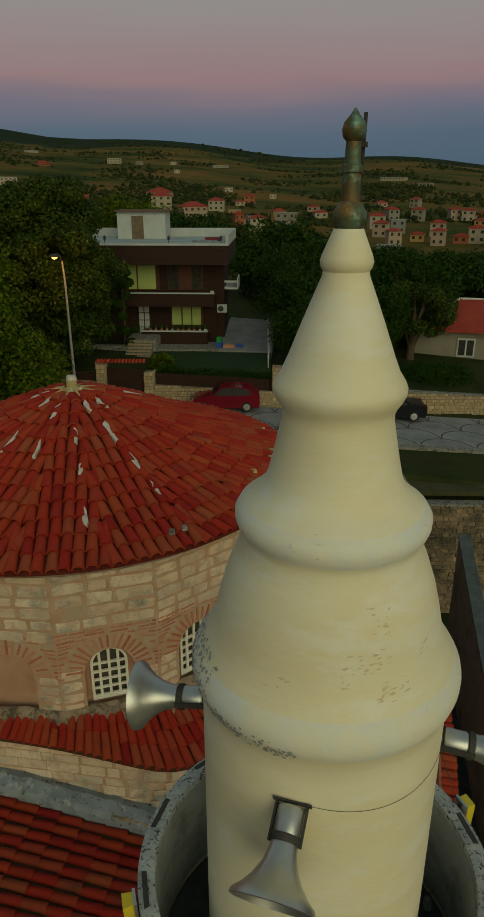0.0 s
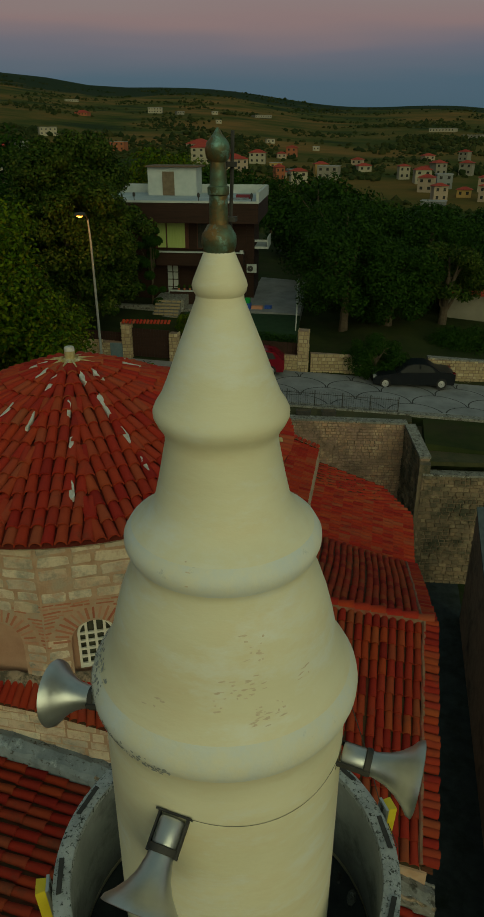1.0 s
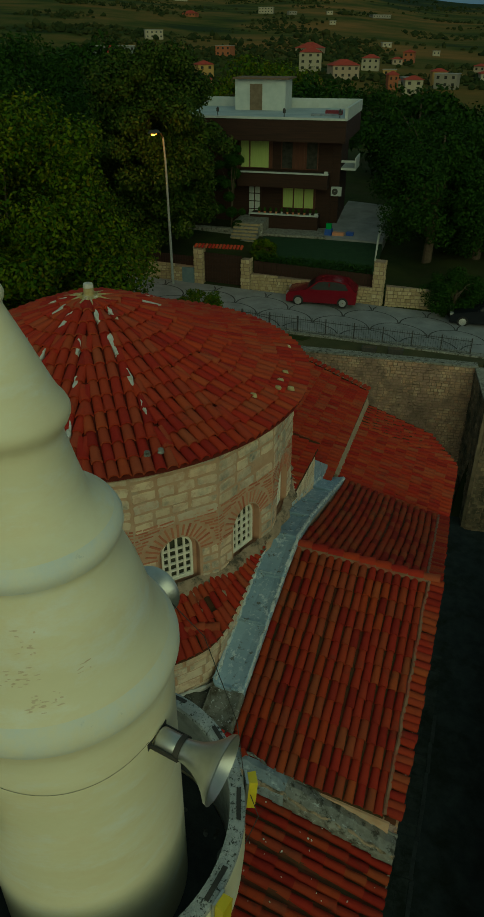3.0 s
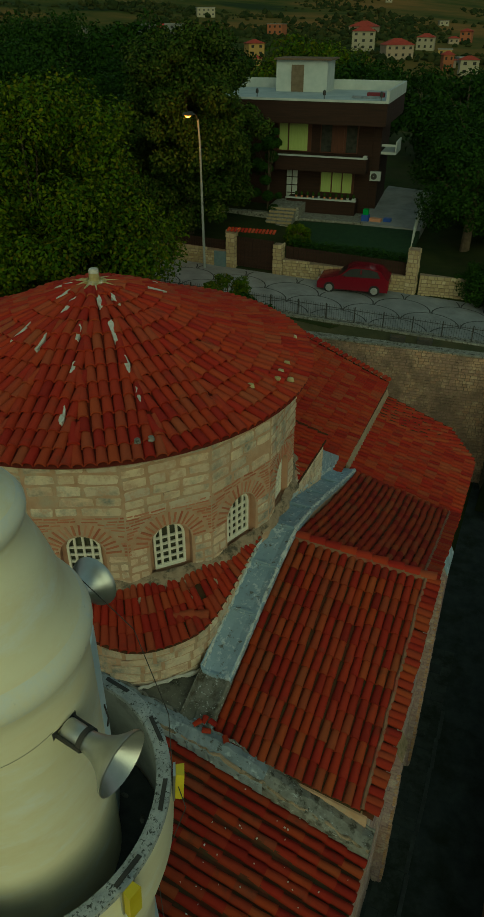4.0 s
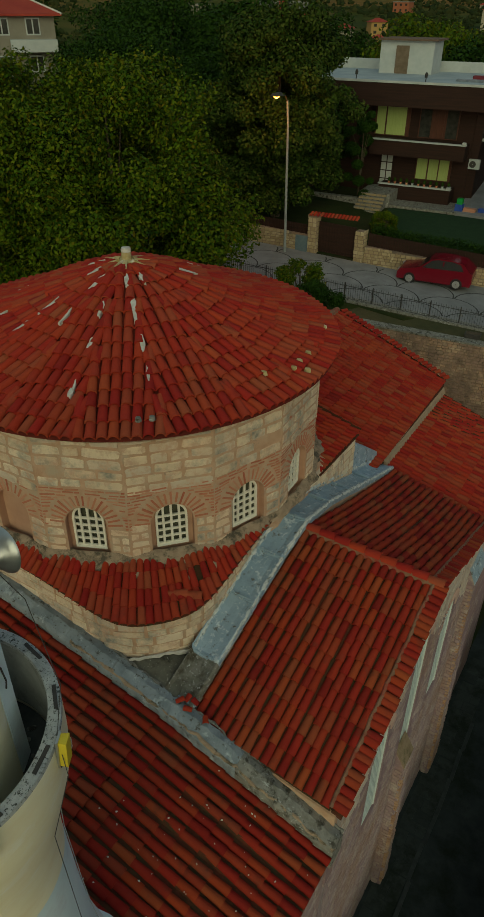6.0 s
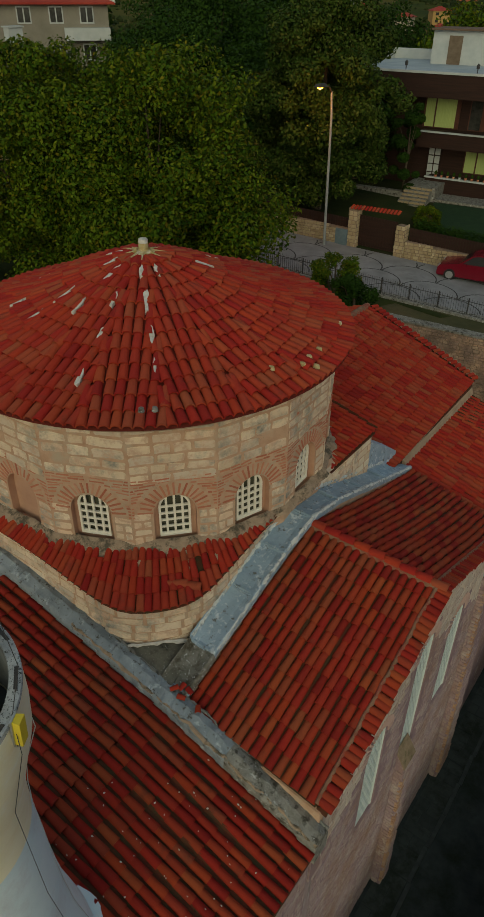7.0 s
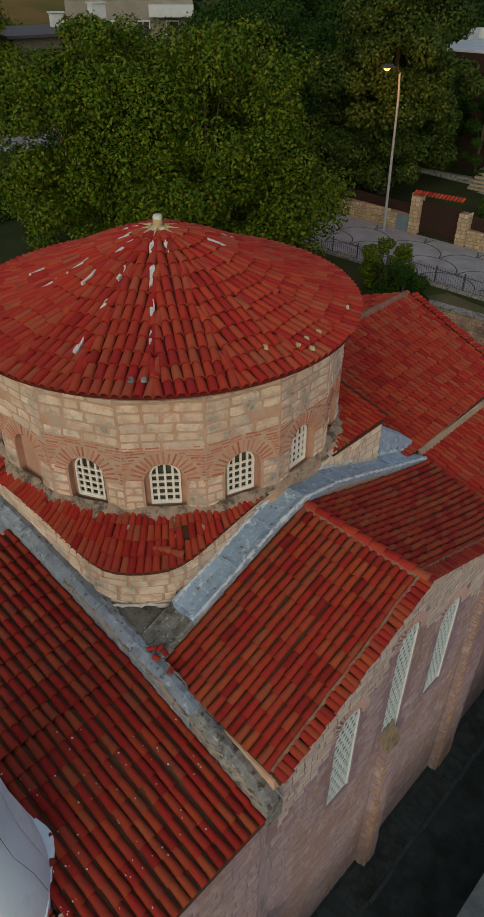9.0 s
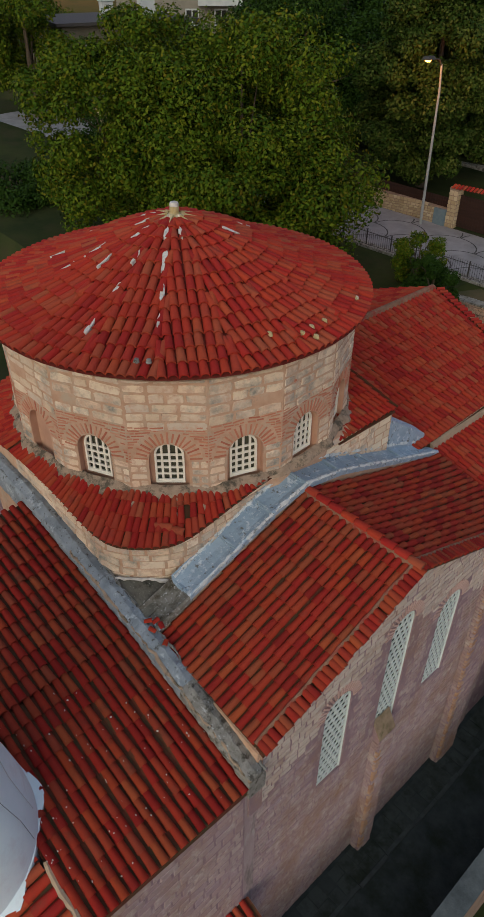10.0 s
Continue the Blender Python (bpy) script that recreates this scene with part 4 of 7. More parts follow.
# tiles laid across the far edge
for k in range(26):
    s = (k + 0.5) / 26
    p = Vector((-0.6, 11.9, 5.74)).lerp(Vector((3.98, 10.85, 4.58)), s)
    d = Vector((4.58, -1.05, -1.16)).normalized()
    q = p + Vector((0.05, 0.34, -0.1))
    up = d.cross(q - p)
    place(TILE_ME, tile_matrix(p, q, d, up if up.z > 0 else -up, 0.2, 2.0), "tile", east_hi)
# body under the east roofs
part("east_wall", Build().prism([(-5.1, 3.0), (4.0, 3.0), (7.25, 5.0), (7.25, 8.75), (4.0, 10.1), (-0.6, 11.6), (-5.1, 10.3)], -5.6, 3.0), M_southwall, church, "rubble wall of the east arm")
part("east_gable", Build().hexa([(-5.1, 3.0, 3.0), (4.0, 3.0, 3.0), (4.0, 10.1, 3.0), (-5.1, 10.2, 3.0), (-5.1, 3.0, 4.2), (4.0, 3.0, 4.2), (4.0, 10.1, 4.2), (-5.1, 10.2, 4.2)]), M_southwall, church)

M_edge = mat("white_lichen_crust", ((0.46, 0.52, 0.54), (0.72, 0.74, 0.72)), 0.95, 7.0, 1.0, 30, stain=(0.22, 0.25, 0.26), sscale=9.0, smin=0.52, smax=0.62)
# lead coping that follows the south gable
coping = part("coping", Build().box((4.2, 0, 3.6), (0.42, 8.0, 1.2)), M_mortar, church, "grey weathered lead gutter along the gable")
LINE = [(4.18, -4.25, 4.76), (4.18, -3.42, 5.10), (4.20, -2.2, 5.60), (4.22, -1.2, 6.00), (4.23, -0.22, 6.26), (4.21, 0.9, 6.02), (4.18, 2.2, 5.53), (4.14, 3.6, 4.98), (4.12, 5.3, 4.36)]
for k in range(len(LINE) - 1):
    (x0, y0, z0), (x1, y1, z1) = LINE[k], LINE[k + 1]
    o = 0.012 * (k % 2)
    prof = ((-0.30, 0.16), (-0.26, 0.03), (-0.1, 0.0), (0.12, 0.01), (0.26, 0.06), (0.30, 0.02), (0.30, -0.10), (-0.30, -0.10))
    n = len(prof)
    v = [(x0 + u, y0 - 0.05, z0 + w + o + 0.02) for u, w in prof] + [(x1 + u, y1 + 0.02, z1 + w + o) for u, w in prof]
    part("seam", Build().box((x0, y0, z0 + 0.045), (0.62, 0.05, 0.05)), M_lead, coping)
    part("lead_sheet", Build().add(v, [(j, (j + 1) % n, n + (j + 1) % n, n + j) for j in range(n)] + [tuple(range(n - 1, -1, -1)), tuple(range(n, 2 * n))]), M_footcement if k == 0 else M_lead, coping, "lichened cement foot of the gutter" if k == 0 else "grey lead sheet with white lichen")
for u, rr in ((-0.285, 0.036), (0.275, 0.03)):
    part("lichen_edge", Build().tube([(x + u + rng.uniform(-0.015, 0.015), y, z + (0.135 if u < 0 else 0.055)) for (x0, y0, z0), (x1, y1, z1) in zip(LINE[1:], LINE[2:]) for x, y, z in [(x0 + (x1 - x0) * f / 14, y0 + (y1 - y0) * f / 14, z0 + (z1 - z0) * f / 14) for f in range(14)]], [rr * rng.uniform(0.5, 1.7) for _ in range(14 * (len(LINE) - 2))], 5), M_edge, coping, "white lichen along the lead edge", True)
part("gutter_box", Build().hexa([(3.45, 3.75, 4.3), (3.92, 3.75, 4.3), (3.9, 5.4, 4.2), (3.45, 5.4, 4.2), (3.45, 3.7, 5.92), (3.80, 3.6, 5.9), (3.87, 5.33, 4.72), (3.45, 5.33, 4.78)]), M_lead, coping, "sheet-lead flashing behind the drum base")
# gable wall under it
b = Build()
for k in range(len(LINE) - 1):
    (x0, y0, z0), (x1, y1, z1) = LINE[k], LINE[k + 1]
    b.hexa([(3.95, y0, 2.0), (4.45, y0, 2.0), (4.45, y1, 2.0), (3.95, y1, 2.0), (3.95, y0, z0 - 0.08), (4.45, y0, z0 - 0.08), (4.45, y1, z1 - 0.08), (3.95, y1, z1 - 0.08)])
part("gable_wall", b.weld(), M_pinkmortar, coping)

# mortared coping between the west arm and the rest
WL = [(7.50, 3.66), (6.6, 4.0), (5.6, 4.36), (4.7, 4.66), (4.0, 4.80), (2.9, 5.06), (1.8, 5.28), (0.4, 5.56), (-1.6, 5.7), (-3.5, 5.4)]
wcoping = part("coping", Build().box((3.0, -4.38, 2.8), (8.8, 0.34, 1.2)), M_southwall, church, "lichened cement coping between two roofs")
for k in range(len(WL) - 1):
    (x0, z0), (x1, z1) = WL[k], WL[k + 1]
    prof = ((-4.66, -0.02), (-4.62, 0.07), (-4.45, 0.12), (-4.31, 0.08), (-4.24, -0.06), (-4.24, -0.5), (-4.66, -0.5))
    n = len(prof)
    o = 0.008 * (k % 2)
    cut = 10
    v = [(x0 + (x1 - x0) * f / cut, y + rng.uniform(-0.02, 0.02), z0 + (z1 - z0) * f / cut + w + o + rng.uniform(-0.022, 0.014) * (w > -0.4)) for f in range(cut + 1) for y, w in prof]
    part("coping_stone", Build().add(v, [(i * n + j, i * n + (j + 1) % n, (i + 1) * n + (j + 1) % n, (i + 1) * n + j) for i in range(cut) for j in range(n)] + [tuple(range(n - 1, -1, -1)), tuple(range(cut * n, cut * n + n))]), M_cement if x1 > 5.0 else M_oldlead, wcoping, "" if x1 > 5.0 else "dull blue-grey coping sheet")
for yy, hh in ((-4.63, 0.045), (-4.28, 0.055)):
    pts = [(x0 + (x1 - x0) * f / 9, yy + rng.uniform(-0.03, 0.03), z0 + (z1 - z0) * f / 9 + hh + rng.uniform(-0.02, 0.01)) for (x0, z0), (x1, z1) in zip(WL[:6], WL[1:7]) for f in range(9)]
    part("coping_ridge", Build().tube(pts, [rng.uniform(0.012, 0.045) for _ in pts], 6), M_cement if yy > -4.4 else M_fillet, wcoping, "raised mortar edge of the coping", True)
part("eave_face", Build().hexa([(4.5, -4.31, 4.0), (7.34, -4.31, 3.4), (7.34, -4.16, 3.4), (4.5, -4.16, 4.0), (4.5, -4.31, 4.50), (7.34, -4.31, 4.05), (7.34, -4.16, 4.06), (4.5, -4.16, 4.51)]), M_pinkmortar, wcoping, "ochre mortar face under the eaves")
part("pocket_roof", Build().hexa([(2.8, -4.3, 4.2), (4.12, -4.3, 4.2), (4.0, -3.2, 4.2), (3.4, -3.2, 4.2), (2.8, -4.3, 5.06), (4.12, -4.3, 4.84), (4.0, -3.2, 5.02), (3.4, -3.2, 5.10)]), M_pocket, wcoping, "sloping dark cement pocket between the gutters")
pk = [(3.02 + 0.9 * f / 14 + rng.uniform(-0.01, 0.01), -4.26 + 0.92 * f / 14 + rng.uniform(-0.012, 0.012), 5.09 - 0.02 * f / 14 + rng.uniform(-0.015, 0.015)) for f in range(15)]
part("pocket_edge", Build().tube(pk, [rng.uniform(0.025, 0.05) for _ in pk], 6), M_patch, wcoping, "pale mortar where the pocket meets the wall", True)

# broken bits of tile in the valley
for k, (x, y, z) in enumerate(((4.32, -4.30, 4.88), (4.5, -4.36, 4.84), (4.75, -4.30, 4.76), (4.2, -4.40, 4.9), (4.55, -4.22, 4.86))):
    a = k * 1.9
    m = axes((x, y, z), Vector((math.cos(a), math.sin(a), 0.1)) * 0.13, Vector((-math.sin(a), math.cos(a), 0)) * 0.14, Vector((0, 0, 0.1)))
    place(TILE_ME, m, "broken_tile", wcoping)

# ---- south wall ----
XW = 7.30
south = part("wall", Build().box((6.9, 0.5, -2), (0.3, 9.4, 7.2)), M_southwall, church, "tall weathered rubble south wall")
GAB = ((-4.45, 3.55), (-4.2, 3.9), (0.05, 5.66), (5.3, 3.5), (5.6, 3.4))


def gable_z(y):
    for (y0, z0), (y1, z1) in zip(GAB, GAB[1:]):
        if y <= y1:
            return z0 + (z1 - z0) * (y - y0) / (y1 - y0)
    return GAB[-1][1]


WINS = ((-1.95, 0.42, 0.28, 3.42), (0.02, 0.40, 0.33, 4.35), (2.0, 0.44, 0.30, 3.55))  # middle, half width, sill, crown
ys = sorted({-4.45, -4.2, 0.05, 5.3, 5.6} | {y + s * h for y, h, _, _ in WINS for s in (-1, 1)} | {y + h * math.cos(math.pi * k / 8) for y, h, _, _ in WINS for k in range(1, 8)})
b = Build()
for y0, y1 in zip(ys, ys[1:]):
    ym = (y0 + y1) / 2
    gaps = [(zs, zc - h + math.sqrt(max(0, h * h - (y0 - y) ** 2)), zc - h + math.sqrt(max(0, h * h - (y1 - y) ** 2))) for y, h, zs, zc in WINS if abs(ym - y) < h]
    if gaps:
        zs, za, zb = gaps[0]
        b.hexa([(7.0, y0, -5.6), (XW, y0, -5.6), (XW, y1, -5.6), (7.0, y1, -5.6), (7.0, y0, zs), (XW, y0, zs), (XW, y1, zs), (7.0, y1, zs)])
        b.hexa([(7.0, y0, za), (XW, y0, za), (XW, y1, zb), (7.0, y1, zb), (7.0, y0, gable_z(y0)), (XW, y0, gable_z(y0)), (XW, y1, gable_z(y1)), (7.0, y1, gable_z(y1))])
    else:
        b.hexa([(7.0, y0, -5.6), (XW, y0, -5.6), (XW, y1, -5.6), (7.0, y1, -5.6), (7.0, y0, gable_z(y0)), (XW, y0, gable_z(y0)), (XW, y1, gable_z(y1)), (7.0, y1, gable_z(y1))])
part("wall_face", b.weld(), M_southwall, south)
in_win = lambda u, z: any(abs(u - y) < h + 0.28 and zs - 0.1 < z < zc + 0.3 and (z < zc - h or math.hypot(u - y, z - (zc - h)) < h + 0.28) for y, h, zs, zc in WINS)
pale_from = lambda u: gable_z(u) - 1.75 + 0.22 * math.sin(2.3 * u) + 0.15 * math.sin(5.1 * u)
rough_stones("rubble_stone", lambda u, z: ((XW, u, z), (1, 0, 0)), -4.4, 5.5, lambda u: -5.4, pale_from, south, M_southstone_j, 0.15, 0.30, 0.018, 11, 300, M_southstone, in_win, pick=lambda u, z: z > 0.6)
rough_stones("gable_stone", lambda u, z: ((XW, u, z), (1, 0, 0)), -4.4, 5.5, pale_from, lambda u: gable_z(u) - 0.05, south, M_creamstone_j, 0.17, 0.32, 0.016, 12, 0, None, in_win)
for y, h, zs, zc in WINS:
    win = new("window")
    win.parent = church
    tagged(win, "tall arched window with a pale pierced lattice")
    zsp = zc - h
    shape = [(h, zs)] + [(h * math.cos(math.pi * k / 12), zsp + h * math.sin(math.pi * k / 12)) for k in range(13)] + [(-h, zs)]
    part("glazing", Build().add([(7.16, y + u, z) for u, z in shape], [tuple(range(len(shape)))]), M_latback, win, "dark opening behind the lattice")
    lat = Build()
    px, pz = 0.165, 0.19
    nz = int((zc - zs) / pz) + 1
    lat_h = lambda u: zsp + math.sqrt(max(0.0, h * h - u * u))
    for k in range(nz + 1):
        z = zs + k * pz
        w = h if z < zsp else math.sqrt(max(0.0, h * h - (z - zsp) ** 2))
        if w > 0.03:
            lat.hexa([(7.226, y - w, z - 0.03), (7.25, y - w, z - 0.03), (7.25, y + w, z - 0.03), (7.226, y + w, z - 0.03), (7.226, y - w, z + 0.03), (7.25, y - w, z + 0.03), (7.25, y + w, z + 0.03), (7.226, y + w, z + 0.03)])
        nx = int(2 * h / px)
        for j in range(nx + 1):
            u = -h + j * px + (px / 2 if k % 2 else 0)
            if y == 0.02 and 0.05 < u < 0.36 and k == 1:
                continue
            if abs(u) < h and z + pz < lat_h(u) + 0.03:
                lat.hexa([(7.226, y + u - 0.03, z + 0.02), (7.245, y + u - 0.03, z + 0.02), (7.245, y + u + 0.03, z + 0.02), (7.226, y + u + 0.03, z + 0.02), (7.226, y + u - 0.03, z + pz - 0.02), (7.245, y + u - 0.03, z + pz - 0.02), (7.245, y + u + 0.03, z + pz - 0.02), (7.226, y + u + 0.03, z + pz - 0.02)])
    part("lattice", lat, M_lattice, win, "pale pierced plaster lattice")
    part("window_frame", Build().tube([(7.245, y + u * 0.97, z) for u, z in shape], 0.032, 6), M_lattice, win, "thin pale plaster frame")
    for k in range(19):
        t = math.pi * (k + 0.5) / 19
        rr = h + 0.15
        c, s = math.cos(t), math.sin(t)
        place(ARCH_ME, axes((XW - 0.004, y + rr * c, zsp + rr * s), Vector((0, c, s)) * 0.26, Vector((0, -s, c)) * 0.05, Vector((0.03, 0, 0))), "brick", south)
QUOIN_ME = BOX.mesh("brick", mat("ochre_quoin_brick", ((0.30, 0.17, 0.11), (0.40, 0.26, 0.17)), 0.95, 5.0, 0.6, 30, "obj", ((0.24, 0.13, 0.09), (0.42, 0.26, 0.15), (0.38, 0.29, 0.24)), 0.5))
# stepped buttresses with sloping heads
for y, w, dp, zt in ((-0.06, 0.56, 0.30, 0.74), (4.05, 0.95, 0.26, 3.45)):
    b = Build().hexa([(7.25, y - w / 2, -5.6), (7.3 + dp, y - w / 2, -5.6), (7.3 + dp, y + w / 2, -5.6), (7.25, y + w / 2, -5.6), (7.25, y - w / 2, zt), (7.3 + dp * 0.7, y - w / 2, zt - 0.5), (7.3 + dp * 0.7, y + w / 2, zt - 0.5), (7.25, y + w / 2, zt)])
    bt = part("buttress", b, M_southwall, church, "stone and brick buttress with a sloping head")
    rough_stones("rubble_stone", lambda u, z, dp=dp: ((7.3 + dp * (1.0 - 0.3 * (z + 5.6) / 5.6), u, z), (1, 0, 0)), y - w / 2, y + w / 2, lambda u: -5.4, lambda u, zt=zt: zt - 0.6, bt, M_southstone_j, 0.13, 0.26, 0.03, 17)
    for s in (-1, 1):
        rough_stones("rubble_stone", lambda u, z, s=s, y=y, w=w: ((u, y + s * w / 2, z), (0, s, 0)), 7.3, 7.3 + dp * 0.8, lambda u: -5.4, lambda u, zt=zt: zt - 0.62, bt, M_southstone_j, 0.13, 0.22, 0.025, 19 + s)
    part("head", Build().hexa([(7.26, y - w / 2 - 0.02, zt + 0.0), (7.32 + dp * 0.72, y - w / 2 - 0.02, zt - 0.52), (7.32 + dp * 0.72, y + w / 2 + 0.02, zt - 0.52), (7.26, y + w / 2 + 0.02, zt + 0.0), (7.26, y - w / 2 - 0.02, zt + 0.05), (7.33 + dp * 0.72, y - w / 2 - 0.02, zt - 0.46), (7.33 + dp * 0.72, y + w / 2 + 0.02, zt - 0.46), (7.26, y + w / 2 + 0.02, zt + 0.05)]), M_moss if y < 1 else M_lead, bt, "mossy sloping head" if y < 1 else "sheet-lead sloping head")
    # worn brick quoins up the near edge
    zq = -5.2
    while zq < zt - 0.65:
        hq = rng.uniform(0.05, 0.08)
        fx = 7.3 + dp * (1.0 - 0.3 * (zq + 5.6) / 5.6)
        wq = rng.uniform(0.12, 0.26)
        if rng.random() > 0.25:
            place(QUOIN_ME, axes((fx - 0.03, y - w / 2 + wq / 2 - 0.03, zq), Vector((0, wq, 0)), Vector((0, 0, hq)), Vector((0.075, 0, 0))), "brick", bt)
        zq += hq + rng.uniform(0.03, 0.06)
# west arm's south wall and corner pier
wall_w = part("wall", Build().box((7.2, -6.395, -1.1), (0.4, 3.47, 9.0)), M_southwall, church, "plain weathered south wall of the west arm")
rough_stones("rubble_stone", lambda u, z: ((7.4, u, z), (1, 0, 0)), -8.1, -4.68, lambda u: -5.4, lambda u: 3.3, wall_w, M_southstone_j, 0.26, 0.40, 0.012, 23, 200, M_southstone, pick=lambda u, z: z > -0.5)
part("west_end", Build().box((7.1, -10.8, -1.4), (0.5, 5.4, 8.4)), M_southwall, wall_w)
part("corner_pier", Build().hexa([(7.0, -4.66, -5.6), (7.38, -4.66, -5.6), (7.33, -4.3, -5.6), (7.0, -4.3, -5.6), (7.0, -4.66, 3.42), (7.38, -4.66, 3.42), (7.33, -4.3, 3.68), (7.0, -4.3, 3.68)]), M_pier, wall_w, "damp, lichened corner strip")
part("core", Build().box((0.5, -9.0, -2.0), (13.0, 9.2, 7.2)), M_southwall, wall_w)
part("core", Build().box((0.2, 0.5, -1.5), (13.4, 9.0, 8.2)), M_southwall, south)
# low lean-to roof at the foot of the wall
lean = part("lean_to_roof", slab(Build(), ((8.25, -7.6, -1.75), (8.25, -4.62, -1.75), (7.4, -4.62, -1.35), (7.4, -7.6, -1.35)), 0.12), M_pan, church, "small red tiled lean-to roof in the alley")
t_, p_ = Tiles(lean), Build()
tile_patch(t_, p_, (7.42, -7.6, -1.33), (7.42, -4.64, -1.33), (8.27, -4.64, -1.72), (8.27, -7.6, -1.72))
t_.finish()
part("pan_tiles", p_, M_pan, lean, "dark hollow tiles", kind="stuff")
part("lean_to_wall", Build().box((7.8, -6.2, -3.7), (0.6, 2.8, 3.8)), M_southwall, church)

# ---- minaret ----
MX, MY = 5.13, -8.815
LEAN = Matrix(((1, 0, 0.006, -0.0697), (0, 1, -0.036, 0.4183), (0, 0, 1, 0), (0, 0, 0, 1)))
minaret = thing("minaret", "cream-painted minaret with a stepped conical cap and a round balcony", "minaret", at=(MX, MY, 0))
CAP = ((0.055, 14.33), (0.068, 14.31), (0.119, 14.19), (0.126, 14.165), (0.121, 14.14), (0.109, 14.122), (0.112, 14.10), (0.20, 13.88), (0.262, 13.715), (0.292, 13.645), (0.322, 13.60), (0.335, 13.57), (0.334, 13.54), (0.318, 13.505), (0.298, 13.475),
       (0.283, 13.44), (0.284, 13.40), (0.325, 13.20), (0.352, 13.085), (0.378, 13.03), (0.440, 12.97), (0.498, 12.925), (0.524, 12.88), (0.524, 12.84), (0.508, 12.795), (0.490, 12.765), (0.482, 12.725), (0.530, 12.62), (0.580, 12.48), (0.617, 12.34),
       (0.646, 12.21), (0.664, 12.15), (0.698, 12.09), (0.742, 12.02), (0.772, 11.965), (0.782, 11.92), (0.781, 11.875), (0.768, 11.83), (0.752, 11.795), (0.738, 11.74), (0.728, 11.70), (0.727, 11.62), (0.725, 9.5))
part("cap", Build().lathe(CAP[:-1], 72, LEAN), M_white, minaret, "stepped cream cone with swelling rings", True)
part("shaft", Build().lathe([(0.7265, 11.62), (0.725, 9.1)], 64), M_white, minaret, "cream upper shaft", True)
# the pale bluish wear colour paints sky reflection on the rings; stain is lichen
M_ring_skytint = mat("sky_tint_and_lichen", ((0.72, 0.68, 0.53), (0.79, 0.76, 0.62)), 0.7, 1.2, 0.3, 6, stain=(0.30, 0.31, 0.29), sscale=7.0, smin=0.63, smax=0.72, wear=((0.66, 0.69, 0.68), 2.0, 0.42, 0.64))
for GR in (((0.694, 12.09), (0.7435, 12.02), (0.7735, 11.965), (0.7835, 11.92), (0.7825, 11.875), (0.7695, 11.83), (0.75, 11.795)), ((0.436, 12.97), (0.4995, 12.925), (0.5255, 12.88), (0.5255, 12.84), (0.5095, 12.795), (0.488, 12.765))):
    part("lichen_band", Build().lathe(GR, 72, LEAN), M_ring_skytint, minaret, "painted bluish sky reflection and dark lichen specks on a ring", True)


def cap_r(z):
    """Radius of the cap at a height."""
    for (r0, z0), (r1, z1) in zip(CAP, CAP[1:]):
        if z0 >= z >= z1:
            return r1 + (r0 - r1) * (z - z1) / (z0 - z1)
    return CAP[-1][0]


def cap_matrix(a, z, off):
    """On the cap's skin, z outwards."""
    slope = math.atan2(cap_r(z - 0.03) - cap_r(z + 0.03), 0.06)
    return LEAN @ Matrix.Rotation(a, 4, "Z") @ Matrix.Translation((cap_r(z) + off, 0, z)) @ Matrix.Rotation(radians(90) - slope, 4, "Y")


# paint peeled to the brown coat below
fk = Build()
for a, z, n, sp in ((-82, 12.3, 7, 5), (-74, 12.36, 6, 5), (-66, 12.3, 16, 7), (-62, 12.16, 14, 6), (-54, 12.16, 10, 5), (-66, 12.52, 6, 4), (-58, 12.48, 8, 4), (-110, 12.2, 4, 6), (-35, 12.3, 5, 8), (-96, 12.9, 3, 6)):
    for _ in range(n):
        aa, zz = radians(a + rng.gauss(0, sp * 0.5)), z + rng.gauss(0, 0.035)
        w, h = rng.uniform(0.004, 0.022), rng.uniform(0.002, 0.007)
        tw = rng.uniform(-0.5, 0.2)
        fk.add([(h * rng.uniform(0.6, 1.3) * math.sin(t * 0.785) + tw * w * math.cos(t * 0.785) * 0.4, w * rng.uniform(0.6, 1.3) * math.cos(t * 0.785), 0.001) for t in range(8)] + [(0, 0, 0.002)], [(t, (t + 1) % 8, 8) for t in range(8)], cap_matrix(aa, zz, 0.001))
part("peeled_paint", fk, mat("peeled_brown_coat", ((0.58, 0.47, 0.34), (0.69, 0.59, 0.43)), 0.9, 14.0, 0.3, 40), minaret, "flecks where the paint has peeled", kind="stuff")
lb = Build()
for k in range(420):
    a = radians(rng.choice((rng.gauss(196, 13), rng.gauss(205, 16), rng.uniform(215, 262))))
    z = rng.uniform(11.80, 12.10) if math.degrees(a) < 218 else rng.gauss(11.84, 0.025)
    s = rng.uniform(0.004, 0.017)
    m = cap_matrix(a, z, 0.002)
    lb.add([(s * rng.uniform(0.5, 1.2) * math.cos(t * 1.047), s * rng.uniform(0.5, 1.2) * math.sin(t * 1.047), 0.002) for t in range(6)] + [(0, 0, 0.004)], [(t, (t + 1) % 6, 6) for t in range(6)], m)
part("lichen_specks", lb, mat("black_lichen", ((0.24, 0.25, 0.24), (0.40, 0.41, 0.38)), 0.95, 20.0, 0.3, 40), minaret, "black lichen specks on the lowest ring", kind="stuff")
